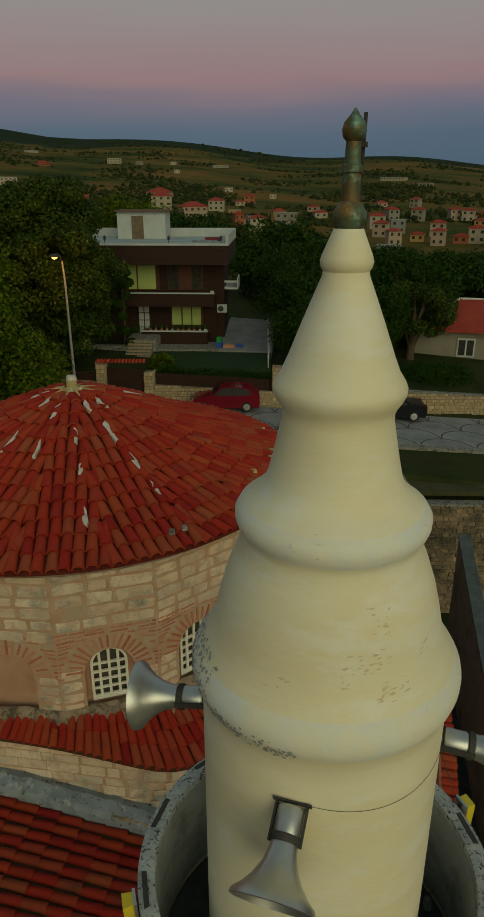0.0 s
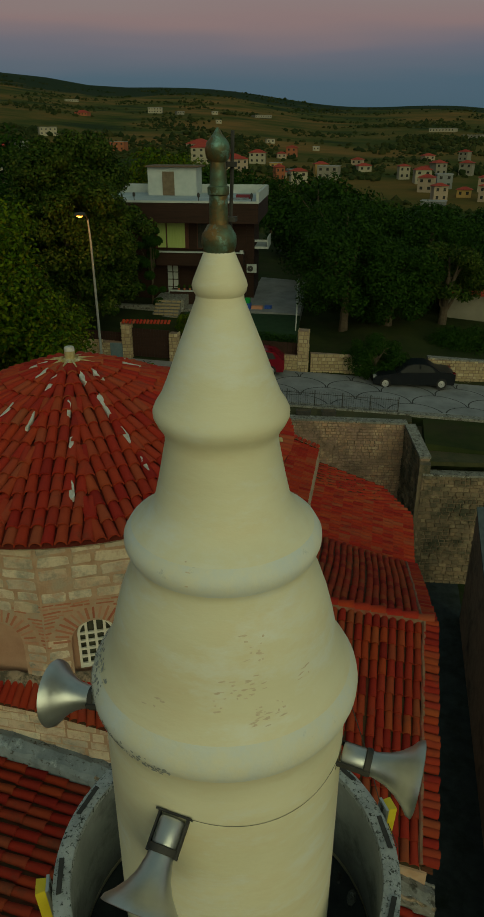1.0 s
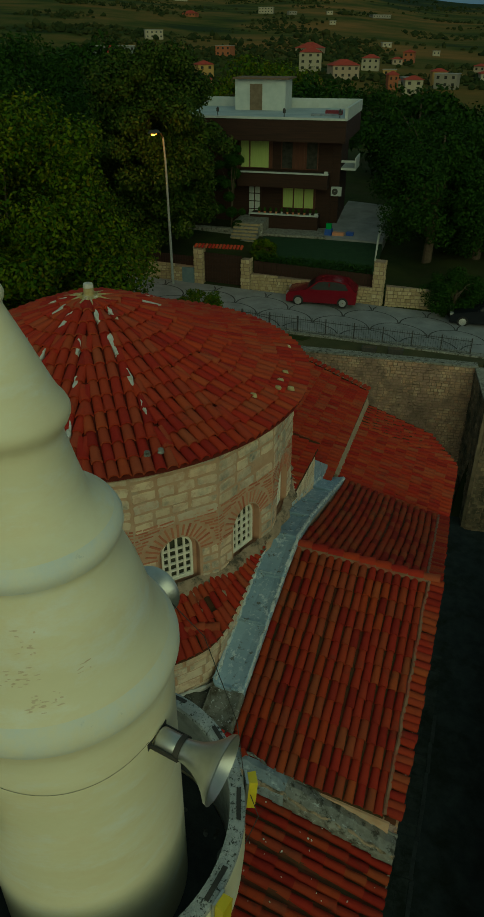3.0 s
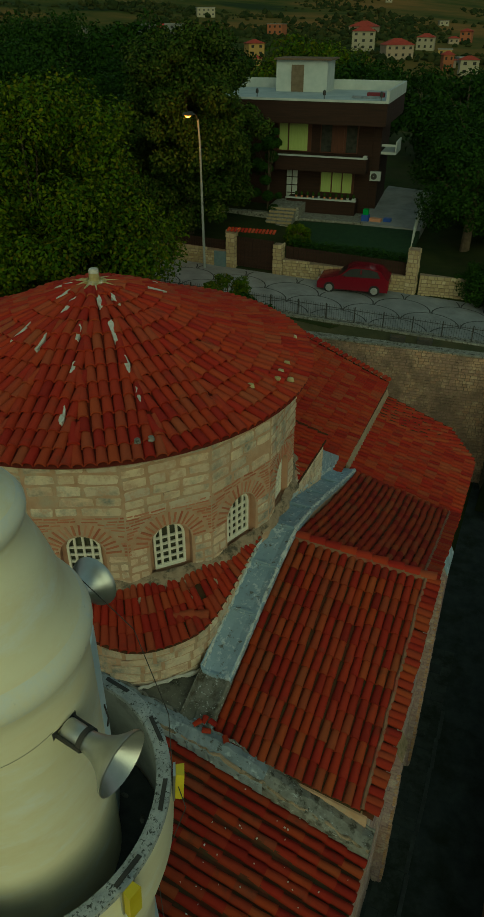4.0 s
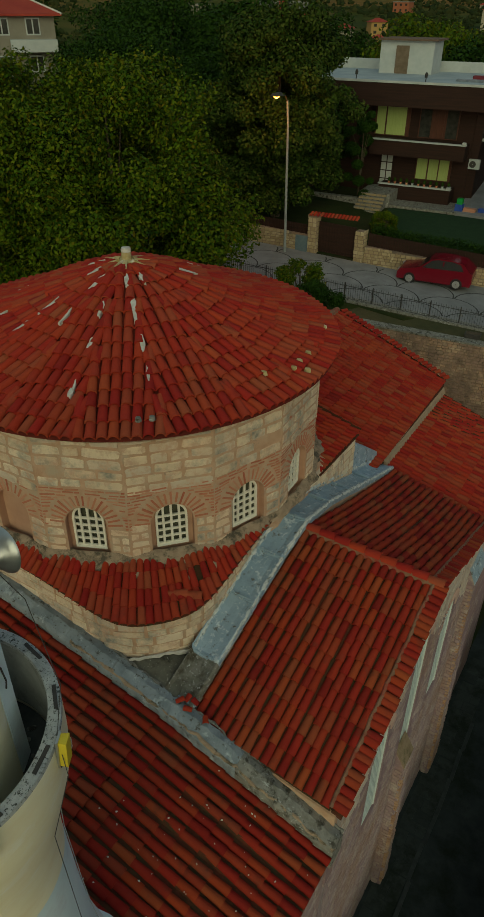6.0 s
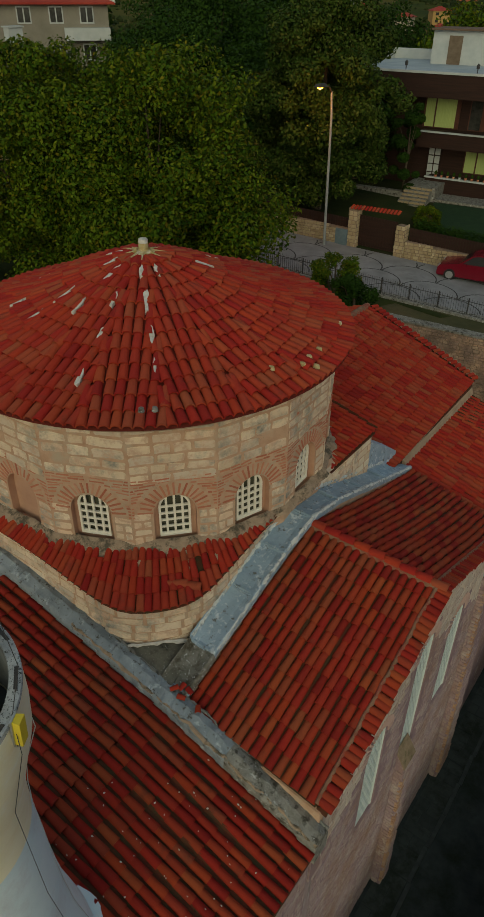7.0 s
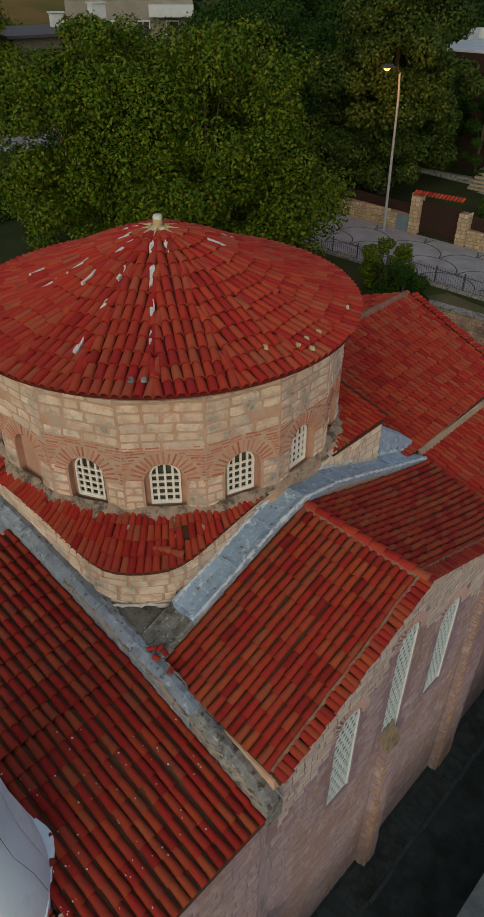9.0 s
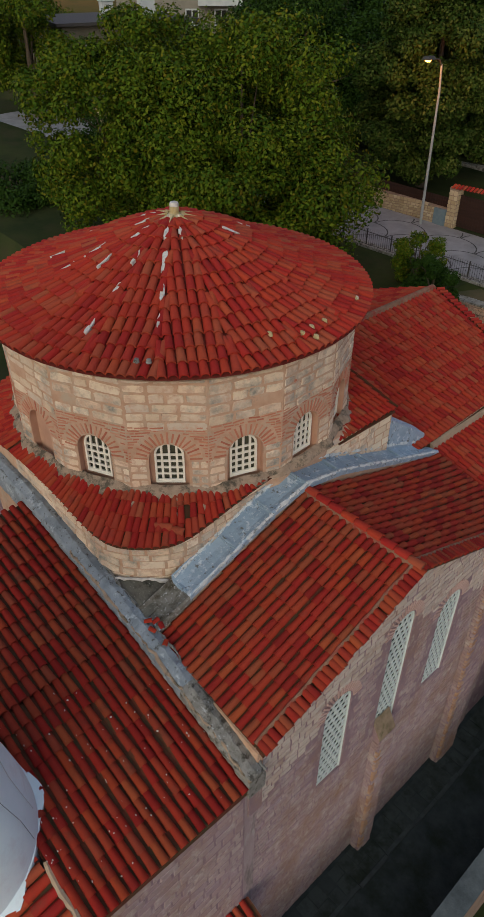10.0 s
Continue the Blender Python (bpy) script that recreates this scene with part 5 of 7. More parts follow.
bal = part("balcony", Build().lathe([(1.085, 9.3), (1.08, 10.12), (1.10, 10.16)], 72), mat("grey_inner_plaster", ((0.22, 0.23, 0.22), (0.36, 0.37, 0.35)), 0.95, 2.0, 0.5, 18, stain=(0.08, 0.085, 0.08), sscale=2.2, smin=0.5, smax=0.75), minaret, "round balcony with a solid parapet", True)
part("parapet", Build().lathe([(1.195, 10.14), (1.2, 10.02), (1.2, 9.75), (1.18, 9.5), (1.09, 9.15), (0.99, 8.75), (0.94, 8.4), (0.93, 8.0)], 72), M_white, bal, "cream outer face of the balcony", True)
part("rim", Build().lathe([(1.08, 10.14), (1.085, 10.18), (1.14, 10.195), (1.2, 10.18), (1.203, 10.13)], 96), M_rim, bal, "lichened cement rim", True)
for k in range(12):
    a = radians(-130 + 30 * k)
    q = [(1.175 * math.cos(a + s), 1.175 * math.sin(a + s), z) for z in (10.18, 10.2) for s in (-0.11, 0.11)]
    p = [(1.14 * math.cos(a + s), 1.14 * math.sin(a + s), z) for z in (10.18, 10.2) for s in (-0.11, 0.11)]
    part("slot", Build().hexa([p[0], q[0], q[1], p[1], p[2], q[2], q[3], p[3]]), M_iron, bal, "dark slot in the rim")
part("balcony_floor", Build().lathe([(0.70, 9.26), (1.088, 9.25), (1.0, 9.1), (0.7, 9.1)], 48), M_dark_floor, bal, "shaded dark balcony floor")
for k in range(26):
    a, r = rng.uniform(0, 6.28), rng.uniform(0.8, 1.02)
    s = rng.uniform(0.02, 0.055)
    part("debris", Build().lathe([(0.003, s * 0.7), (s, s * 0.35), (s * 0.9, 0)], 7, Matrix.Translation((r * math.cos(a), r * math.sin(a), 9.255)) @ Matrix.Rotation(a * 3, 4, "Z") @ Matrix.Diagonal((1.5, 0.8, 1, 1))), M_cement, bal)
part("finial_bulb", Build().lathe([(0.05, 14.30), (0.068, 14.31), (0.078, 14.345), (0.075, 14.38), (0.05, 14.42), (0.035, 14.43)], 24, LEAN), M_bronze, minaret, "greenish bronze bulb", True)
part("finial_pole", Build().lathe([(0.042, 14.42), (0.039, 14.54), (0.046, 14.545), (0.046, 14.575), (0.037, 14.58), (0.033, 14.67), (0.048, 14.685), (0.054, 14.715), (0.046, 14.745), (0.02, 14.775), (0.004, 14.80)], 20, LEAN), M_bronze, minaret, "bronze finial with a pointed tip", True)
part("lightning_rod", Build().tube([(0.05, -0.03, 14.36), (0.06, -0.03, 14.6), (0.065, -0.035, 14.79)], 0.009, 6), M_iron, minaret, "thin dark lightning rod")
for z in (14.44, 14.66):
    part("rod_clip", Build().box((0.05, -0.04, z), (0.06, 0.05, 0.02)), M_iron, minaret)
# round whitewashed foot that spreads onto the roof
part("foot", Build().lathe([(0.932, 8.02), (0.95, 7.4), (0.97, 6.8), (1.0, 6.2), (1.06, 5.6), (1.15, 5.1), (1.22, 4.7), (1.25, 4.3), (1.27, 3.4), (1.3, -5.5)], 64), M_footwhite, minaret, "round bluish-white plastered foot", True)
n = 72
ap = []
for k in range(n):
    t = 2 * math.pi * k / n
    q = 1.32 + 0.07 * math.sin(5 * t + 1) + 0.04 * math.sin(11 * t) + rng.uniform(-0.03, 0.03)
    x, y = MX + q * math.cos(t), MY + q * math.sin(t)
    z = (4.56 + (4.0 - x) * 0.318 if x > 4 else 4.56 + (4.0 - x) * 0.215) - max(0.0, -8.0 - y) * 0.38
    ap.append((x - MX, y - MY, z))
part("plaster_apron", Build().add([(x, y, z - 0.1) for x, y, z in ap] + [(x, y, z + 0.085) for x, y, z in ap] + [(x * 0.84, y * 0.84, z + 0.19) for x, y, z in ap], [(k, (k + 1) % n, n + (k + 1) % n, n + k) for k in range(n)] + [(n + k, n + (k + 1) % n, 2 * n + (k + 1) % n, 2 * n + k) for k in range(n)]), M_footwhite, minaret, "ragged plaster apron on the tiles", True)


door = part("door", Build().hexa([(q * math.cos(radians(w)), q * math.sin(radians(w)), z) for z in (9.27, 11.4) for q, w in ((0.71, 49), (0.735, 49), (0.83, 63), (0.80, 64))]), M_footwhite, minaret, "white sheet-metal door standing ajar")
part("latch", Build().tube([(0.435, 0.645, 10.35), (0.45, 0.655, 10.45), (0.435, 0.645, 10.62)], 0.008, 5), M_iron, door)


def loudspeaker(az, z, down, r0=0.735, length=0.52):
    """A horn loudspeaker on the shaft, pointing outwards at az and down a little."""
    sp = thing("loudspeaker", "grey metal horn loudspeaker on the minaret shaft", "loudspeaker", "loudspeakers round the minaret", at=(MX, MY, 0))
    a = radians(az)
    o = Vector((r0 * math.cos(a), r0 * math.sin(a), z))
    d = Vector((math.cos(a) * math.cos(radians(down)), math.sin(a) * math.cos(radians(down)), -math.sin(radians(down))))
    m = Matrix.Translation(o) @ d.to_track_quat("Z", "Y").to_matrix().to_4x4() @ Matrix.Diagonal((1.1, 1.1, 0.87, 1))
    L = length
    part("horn", Build().lathe([(0.062, 0.16), (0.068, 0.24), (0.085, 0.32), (0.115, 0.39), (0.155, 0.45), (0.192, 0.49), (0.20, L), (0.192, L + 0.004), (0.185, L - 0.01), (0.145, 0.44), (0.10, 0.37), (0.06, 0.28), (0.04, 0.22)], 36, m), M_alu, sp, "flared aluminium horn", True)
    part("driver", Build().lathe([(0.01, 0.0), (0.06, 0.005), (0.066, 0.02), (0.066, 0.15), (0.062, 0.165)], 24, m), M_alu, sp, "cylindrical driver", True)
    part("band", Build().lathe([(0.070, 0.16), (0.075, 0.165), (0.075, 0.20), (0.070, 0.205)], 24, m), M_iron, sp, "dark clamp band", True)
    part("throat", Build().lathe([(0.01, 0.30), (0.035, 0.31), (0.035, 0.38), (0.005, 0.385)], 16, m), M_alu, sp, "reflector inside the horn", True)
    for s in (-0.075, 0.075):
        part("bracket", Build().box((s, 0, 0.09), (0.012, 0.03, 0.24), m), M_iron, sp, "steel bracket arm")
    part("bracket_plate", Build().box((0, 0, -0.02), (0.19, 0.06, 0.012), m), M_iron, sp, "steel bracket plate")
    return sp


loudspeaker(-6.5, 11.42, 6)
loudspeaker(-99.5, 11.45, 30)
loudspeaker(178, 11.45, 6)
loudspeaker(86, 11.42, 8)

# cable slung round the shaft
pts = []
for k in range(25):
    a = radians(-94 + 80 * k / 24)
    pts.append((MX + 0.731 * math.cos(a), MY + 0.731 * math.sin(a), 11.475 - 0.05 * math.sin(math.pi * k / 24)))
tagged(part("cable", Build().tube(pts, 0.0012, 5), M_iron), "thin dark cable slung round the shaft", "cable")
tagged(part("cable", Build().tube([(MX + 0.3, MY + 0.72, 11.9), (MX + 0.62, MY + 0.9, 11.3), (MX + 0.9, MY + 0.85, 10.5), (MX + 1.05, MY + 0.6, 10.2), (MX + 1.2, MY + 0.52, 9.9), (MX + 0.92, MY + 0.42, 8.8), (MX + 0.89, MY + 0.48, 7.0), (MX + 0.90, MY + 0.62, 5.6), (MX + 0.92, MY + 0.78, 4.9), (MX + 0.98, MY + 0.86, 4.3)], 0.004, 5), M_iron), "thin dark cable hanging over the balcony rim", "cable")


pw = [(MX + q * math.cos(radians(w)), MY + q * math.sin(radians(w)), z) for q, w, z in ((1.215, 46, 9.7), (1.2, 50, 9.45), (1.01, 55, 8.8), (0.96, 57, 8.4), (0.945, 57, 8.0), (0.965, 58, 7.4), (0.985, 57, 6.8), (1.015, 57, 6.2), (1.075, 56, 5.6), (1.165, 56, 5.1), (1.26, 56, 4.6))]
tagged(part("wire", Build().tube(pw, 0.005, 5), M_hwhite), "pale wire running down the foot of the minaret", "wire")


def floodlight(az, tilt):
    fl = thing("floodlight", "yellow floodlight clamped outside the balcony parapet", "floodlight", "floodlights on the balcony", at=(MX, MY, 0))
    a = radians(az)
    m = Matrix.Rotation(a, 4, "Z") @ pose(1.245, 0, 10.06, 0, tilt, 0)
    part("housing", Build().hexa([(-0.02, -0.045, -0.16), (0.05, -0.055, -0.16), (0.05, 0.055, -0.16), (-0.02, 0.045, -0.16), (-0.02, -0.045, 0.16), (0.05, -0.055, 0.16), (0.05, 0.055, 0.16), (-0.02, 0.045, 0.16)], m), M_yellow, fl, "yellow housing")
    part("lid", Build().box((-0.03, 0, 0.0), (0.02, 0.12, 0.34), m), M_alu, fl, "pale metal edge")
    part("glass", Build().box((0.015, 0, -0.164), (0.06, 0.08, 0.006), m), M_glass, fl, "glass at the lower end")
    part("bracket", Build().box((-0.035, 0, -0.05), (0.02, 0.03, 0.4), m), M_iron, fl, "steel bracket")


floodlight(29, 4)
floodlight(-14, 4)
floodlight(203, 4)

# ---- ground, road and walls ----
SA = radians(8.0)
SC, SS = math.cos(SA), math.sin(SA)


def st(u, v, z=0.0):
    """Street coordinates: u along the road, v towards the house."""
    return Vector((u * SC - v * SS, 26.0 + u * SS + v * SC, z))


def road_z(x):
    return 2.08 - 0.06 * (max(-45.0, min(40.0, x)) + 1.6)


def hill(x, y):
    """The valley and the far ridge."""
    d = math.hypot(x, y)
    az = math.degrees(math.atan2(x, y))
    ridge = 4.12 - 0.062 * (az + 26) + 0.25 * math.sin(az * 0.35)
    crest = 14.5 + 1900 * math.tan(radians(max(0.8, ridge)))
    t = max(0.0, min(1.0, (d - 260) / 1640))
    low = -9.0 * min(1.0, max(0.0, (d - 60) / 120))
    z = low + (crest - low) * (t ** 1.15)
    z += 6 * min(1, d / 600) * noise.noise(Vector((x * 0.004, y * 0.004, 0))) * (1 - t * 0.4)
    return z if d < 1900 else crest - (d - 1900) * 0.15


def ground_z(x, y):
    u = x * SC + (y - 26) * SS
    v = -x * SS + (y - 26) * SC
    street = road_z(x) - 0.02
    if v > 2.4:
        yard = max(0.0, min(1.0, (x + 20) / 4)) * max(0.0, min(1.0, (5 - x) / 3))
        street += (0.9 - 0.3 * yard) * min(1.0, (v - 2.4) / 1.0) + (0.6 - 0.45 * yard) * min(1.0, max(0.0, v - 3.4) / 7.0)
    d = math.hypot(x, y)
    far = hill(x, y)
    k = max(0.0, min(1.0, (d - 70) / 90))
    z = street * (1 - k) + far * k
    wall_v = 20.61 + 0.1443 * x + 0.75 if x < 8.2 else 18.1 + 0.117 * (x - 8.3) + 0.7
    if -4.0 < x and y < wall_v:
        z = -5.4
    elif x <= -4.0 and y < 11.0 and x > -9:
        z = -1.0
    elif x <= -9 and y < 6:
        z = z * 0.5
    return z


def spread(a, b, step, far):
    v = [a + step * k for k in range(int((b - a) / step) + 1)]
    g, p = step, v[-1]
    out = []
    while p < far:
        g *= 1.16
        p += g
        out.append(p)
    g, p = step, v[0]
    neg = []
    while p > -far * 0.75:
        g *= 1.16
        p -= g
        neg.append(p)
    return neg[::-1] + v + out


xs, ysr = spread(-50, 50, 0.8, 2600), spread(-30, 70, 0.8, 2600)
gv = [(x, y, ground_z(x, y)) for y in ysr for x in xs]
gw = len(xs)
gf = [(j * gw + i, j * gw + i + 1, (j + 1) * gw + i + 1, (j + 1) * gw + i) for j in range(len(ysr) - 1) for i in range(gw - 1)]
gb = Build()
gb.v, gb.f = gv, gf


def ground_mat():
    m = mat("fields_and_scrub", ((0.020, 0.030, 0.012), (0.042, 0.050, 0.018)), 0.95, 0.5, 0.5, 5, stain=(0.040, 0.038, 0.020), sscale=0.22, smin=0.5, smax=0.66, spec=0.03)
    nt = m.node_tree
    b = nt.nodes["Principled BSDF"]
    near = b.inputs["Base Color"].links[0].from_socket
    geo = nt.nodes.new("ShaderNodeNewGeometry")
    n1 = nt.nodes.new("ShaderNodeTexNoise")
    n1.inputs["Scale"].default_value, n1.inputs["Detail"].default_value, n1.inputs["Roughness"].default_value = 0.011, 7.0, 0.62
    mp = nt.nodes.new("ShaderNodeMapping")
    mp.inputs["Scale"].default_value = (0.7, 1.0, 4.0)
    nt.links.new(geo.outputs["Position"], mp.inputs["Vector"])
    nt.links.new(mp.outputs["Vector"], n1.inputs["Vector"])
    r = nt.nodes.new("ShaderNodeValToRGB")
    els = r.color_ramp.elements
    els[0].position, els[0].color = 0.36, (0.022, 0.036, 0.014, 1)
    els[1].position, els[1].color = 0.66, (0.185, 0.105, 0.036, 1)
    for p, c in ((0.43, (0.048, 0.060, 0.014, 1)), (0.50, (0.085, 0.076, 0.022, 1)), (0.57, (0.130, 0.088, 0.028, 1))):
        e = els.new(p)
        e.color = c
    nt.links.new(n1.outputs["Fac"], r.inputs["Fac"])
    sep = nt.nodes.new("ShaderNodeSeparateXYZ")
    nt.links.new(geo.outputs["Position"], sep.inputs["Vector"])
    mr = nt.nodes.new("ShaderNodeMapRange")
    mr.inputs["From Min"].default_value, mr.inputs["From Max"].default_value = 90.0, 150.0
    nt.links.new(sep.outputs["Y"], mr.inputs["Value"])
    mx = nt.nodes.new("ShaderNodeMix")
    mx.data_type = "RGBA"
    nt.links.new(mr.outputs["Result"], mx.inputs[0])
    nt.links.new(near, mx.inputs[6])
    nt.links.new(r.outputs["Color"], mx.inputs[7])
    # dark forest along the crest
    ln = nt.nodes.new("ShaderNodeVectorMath")
    ln.operation = "LENGTH"
    nt.links.new(geo.outputs["Position"], ln.inputs[0])
    n2 = nt.nodes.new("ShaderNodeTexNoise")
    n2.inputs["Scale"].default_value, n2.inputs["Detail"].default_value = 0.005, 4.0
    nt.links.new(geo.outputs["Position"], n2.inputs["Vector"])
    ma = nt.nodes.new("ShaderNodeMath")
    ma.operation = "MULTIPLY_ADD"
    ma.inputs[1].default_value = 700.0
    nt.links.new(n2.outputs["Fac"], ma.inputs[0])
    nt.links.new(ln.outputs["Value"], ma.inputs[2])
    mr2 = nt.nodes.new("ShaderNodeMapRange")
    mr2.inputs["From Min"].default_value, mr2.inputs["From Max"].default_value = 1780.0, 1830.0
    nt.links.new(ma.outputs["Value"], mr2.inputs["Value"])
    mx2 = nt.nodes.new("ShaderNodeMix")
    mx2.data_type = "RGBA"
    mx2.inputs[7].default_value = (0.020, 0.034, 0.018, 1)
    nt.links.new(mr2.outputs["Result"], mx2.inputs[0])
    nt.links.new(mx.outputs[2], mx2.inputs[6])
    nt.links.new(mx2.outputs[2], b.inputs["Base Color"])
    return m


ground = part("ground", gb, ground_mat(), None, "rough grass, scrub and dry fields rising to a far ridge", True, "structure", "ground")

# paved road with fan-shaped joints
b = Build()
n = 60
for k in range(n):
    u0, u1 = -46 + 92 * k / n, -46 + 92 * (k + 1) / n
    q = [st(u0, -3.6), st(u1, -3.6), st(u1, 2.0), st(u0, 2.0)]
    b.add([(p.x, p.y, road_z(p.x) + 0.02) for p in q], [(0, 1, 2, 3)])
road = part("road", b, M_road, None, "grey concrete road paved in a fan pattern", kind="structure", category="road")
b = Build()
R = 1.55
row = 0
v = -5.2
while v < 2.0:
    u = -28 + (R if row % 2 else 0)
    while u < 28:
        pts = []
        for k in range(13):
            t = math.pi * k / 12
            pu, pv = u + R * math.cos(t), v + R * math.sin(t)
            pts.append((pu, pv, u + (R - 0.075) * math.cos(t), v + (R - 0.075) * math.sin(t)))
        for p, q in zip(pts, pts[1:]):
            if -3.55 < p[1] < 1.95 and -3.55 < q[1] < 1.95:
                c = [st(p[0], p[1]), st(q[0], q[1]), st(q[2], q[3]), st(p[2], p[3])]
                b.add([(w.x, w.y, road_z(w.x) + 0.026) for w in c], [(0, 1, 2, 3)])
        u += 2 * R
    v += R
    row += 1
part("paving_joints", b, M_joint, road, "dark fan-shaped joints", kind="stuff")


def wall_run(name, label, pts, thick, z_lo, z_hi, material, cap=None, cap_h=0.08, over=0.04, stones=None, course=0.2, length=0.34, seed=5, sides=(1,)):
    """A straight-sided masonry wall along points, with coping and face stones. z_hi gives the top at a point."""
    w = part(name, Build(), material, None, label, kind="structure", category="wall")
    core = Build()
    for (x0, y0), (x1, y1) in zip(pts, pts[1:]):
        d = Vector((x1 - x0, y1 - y0, 0)).normalized()
        nrm = Vector((d.y, -d.x, 0))
        h = nrm * thick / 2
        a, c = Vector((x0, y0, 0)), Vector((x1, y1, 0))
        za, zc = z_hi(x0, y0), z_hi(x1, y1)
        f = lambda p, s, z: (p.x + s * h.x, p.y + s * h.y, z)
        core.hexa([f(a, 1, z_lo), f(c, 1, z_lo), f(c, -1, z_lo), f(a, -1, z_lo), f(a, 1, za), f(c, 1, zc), f(c, -1, zc), f(a, -1, za)])
        if cap:
            g = 1 + 2 * over / thick
            part("coping", Build().hexa([f(a, g, za), f(c, g, zc), f(c, -g, zc), f(a, -g, za), f(a, g, za + cap_h), f(c, g, zc + cap_h), f(c, -g, zc + cap_h), f(a, -g, za + cap_h)]), cap, w, "cement coping")
        if stones:
            ln = (c - a).length
            for s in sides:
                rough_stones("rubble_stone", lambda u, z, a=a, d=d, h=h, nrm=nrm, s=s: (a + d * u + h * s + Vector((0, 0, z)), nrm * s), 0, ln, lambda u: z_lo, lambda u, za=za, zc=zc, ln=ln: za + (zc - za) * u / ln, w, stones, course, length, 0.055, seed)
    w.data = core.mesh(name, material)
    return w


# retaining wall below the road, its return and the lower yard walls
wall_run("wall_north", "rubble retaining wall below the road", [(-7.0, 19.6), (7.55, 21.7)], 0.45, -5.4, lambda x, y: 1.62 + 0.02 * (7.5 - x), M_wallmortar, M_cement, 0.09, 0.05, M_wallstone_j, 0.15, 0.24, 5)
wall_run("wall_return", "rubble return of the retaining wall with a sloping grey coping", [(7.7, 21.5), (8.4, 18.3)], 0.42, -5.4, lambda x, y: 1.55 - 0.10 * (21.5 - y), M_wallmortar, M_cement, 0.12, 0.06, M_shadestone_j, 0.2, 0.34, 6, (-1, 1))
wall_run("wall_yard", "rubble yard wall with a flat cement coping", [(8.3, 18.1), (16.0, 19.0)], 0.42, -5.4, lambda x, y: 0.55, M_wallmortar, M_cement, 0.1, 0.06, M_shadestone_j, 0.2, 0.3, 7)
wall_run("wall_alley", "dark garden wall along the sunken alley", [(10.75, 15.2), (10.5, -6.0), (10.6, -14)], 0.4, -5.4, lambda x, y: 0.5 if y > 11 else (-2.2 if y > 4 else -3.2), M_wallmortar, mat("dark_alley_coping", ((0.05, 0.062, 0.068), (0.10, 0.12, 0.125)), 0.9, 3.0, 0.6, 16), 0.1, 0.05)
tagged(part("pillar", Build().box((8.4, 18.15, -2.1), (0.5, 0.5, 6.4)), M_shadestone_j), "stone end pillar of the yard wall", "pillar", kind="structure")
part("alley", Build().prism([(7.2, -14), (10.7, -14), (10.7, 18.2), (7.2, 21.4)], -5.5, -5.36), M_alley, None, "shaded dark mossy cobbled alley", kind="structure", category="alley")
kb = Build()
for k in range(9):
    y0 = -4.6 + 1.2 * k
    x0, x1 = 8.2 + rng.uniform(-0.03, 0.03), 8.2 + rng.uniform(-0.03, 0.03)
    kb.hexa([(x0, y0, -5.4), (x0 + 0.12, y0, -5.4), (x1 + 0.12, y0 + 1.18, -5.4), (x1, y0 + 1.18, -5.4), (x0, y0, -5.31), (x0 + 0.11, y0, -5.31), (x1 + 0.11, y0 + 1.18, -5.31), (x1, y0 + 1.18, -5.31)])
fr = random.Random(8)
flag = Build()
for k in range(34):
    y0 = -5.2 + 0.42 * k
    xm = fr.uniform(7.7, 7.92)
    for x0, x1 in ((7.42, xm - 0.006), (xm + 0.006, 8.19)):
        q, ya, yb = fr.uniform(0.0, 0.015), y0 + fr.uniform(-0.06, 0.0), y0 + 0.41 + fr.uniform(-0.06, 0.0)
        flag.hexa([(x0, ya, -5.4), (x1, ya, -5.4), (x1, yb, -5.4), (x0, yb, -5.4), (x0 + 0.006, ya + 0.006, -5.35 + q), (x1 - 0.006, ya + 0.006, -5.35 + q), (x1 - 0.006, yb - 0.006, -5.35 + q), (x0 + 0.006, yb - 0.006, -5.35 + q)])
# flagstone colours carry the shade at the church foot too
part("flagstones", flag, mat("shaded_flagstone", ((0.026, 0.034, 0.034), (0.050, 0.061, 0.060)), 0.9, 2.5, 0.8, 12, "island", ((0.026, 0.034, 0.032), (0.054, 0.065, 0.062), (0.040, 0.050, 0.046)), 0.6, stain=(0.016, 0.022, 0.015), sscale=0.9, smin=0.48, smax=0.62), None, "shaded grey flagstones along the foot of the church", kind="stuff", category="paving")
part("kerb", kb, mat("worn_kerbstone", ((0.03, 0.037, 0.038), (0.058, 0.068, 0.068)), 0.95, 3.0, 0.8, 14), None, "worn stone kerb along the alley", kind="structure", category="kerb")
part("yard", Build().prism([(8.6, 18.3), (24, 20.3), (24, 24.8), (7.6, 22.6), (7.9, 21.4)], 0.9, 1.12), M_grass, None, "rough dry grass terrace", kind="structure", category="grass")

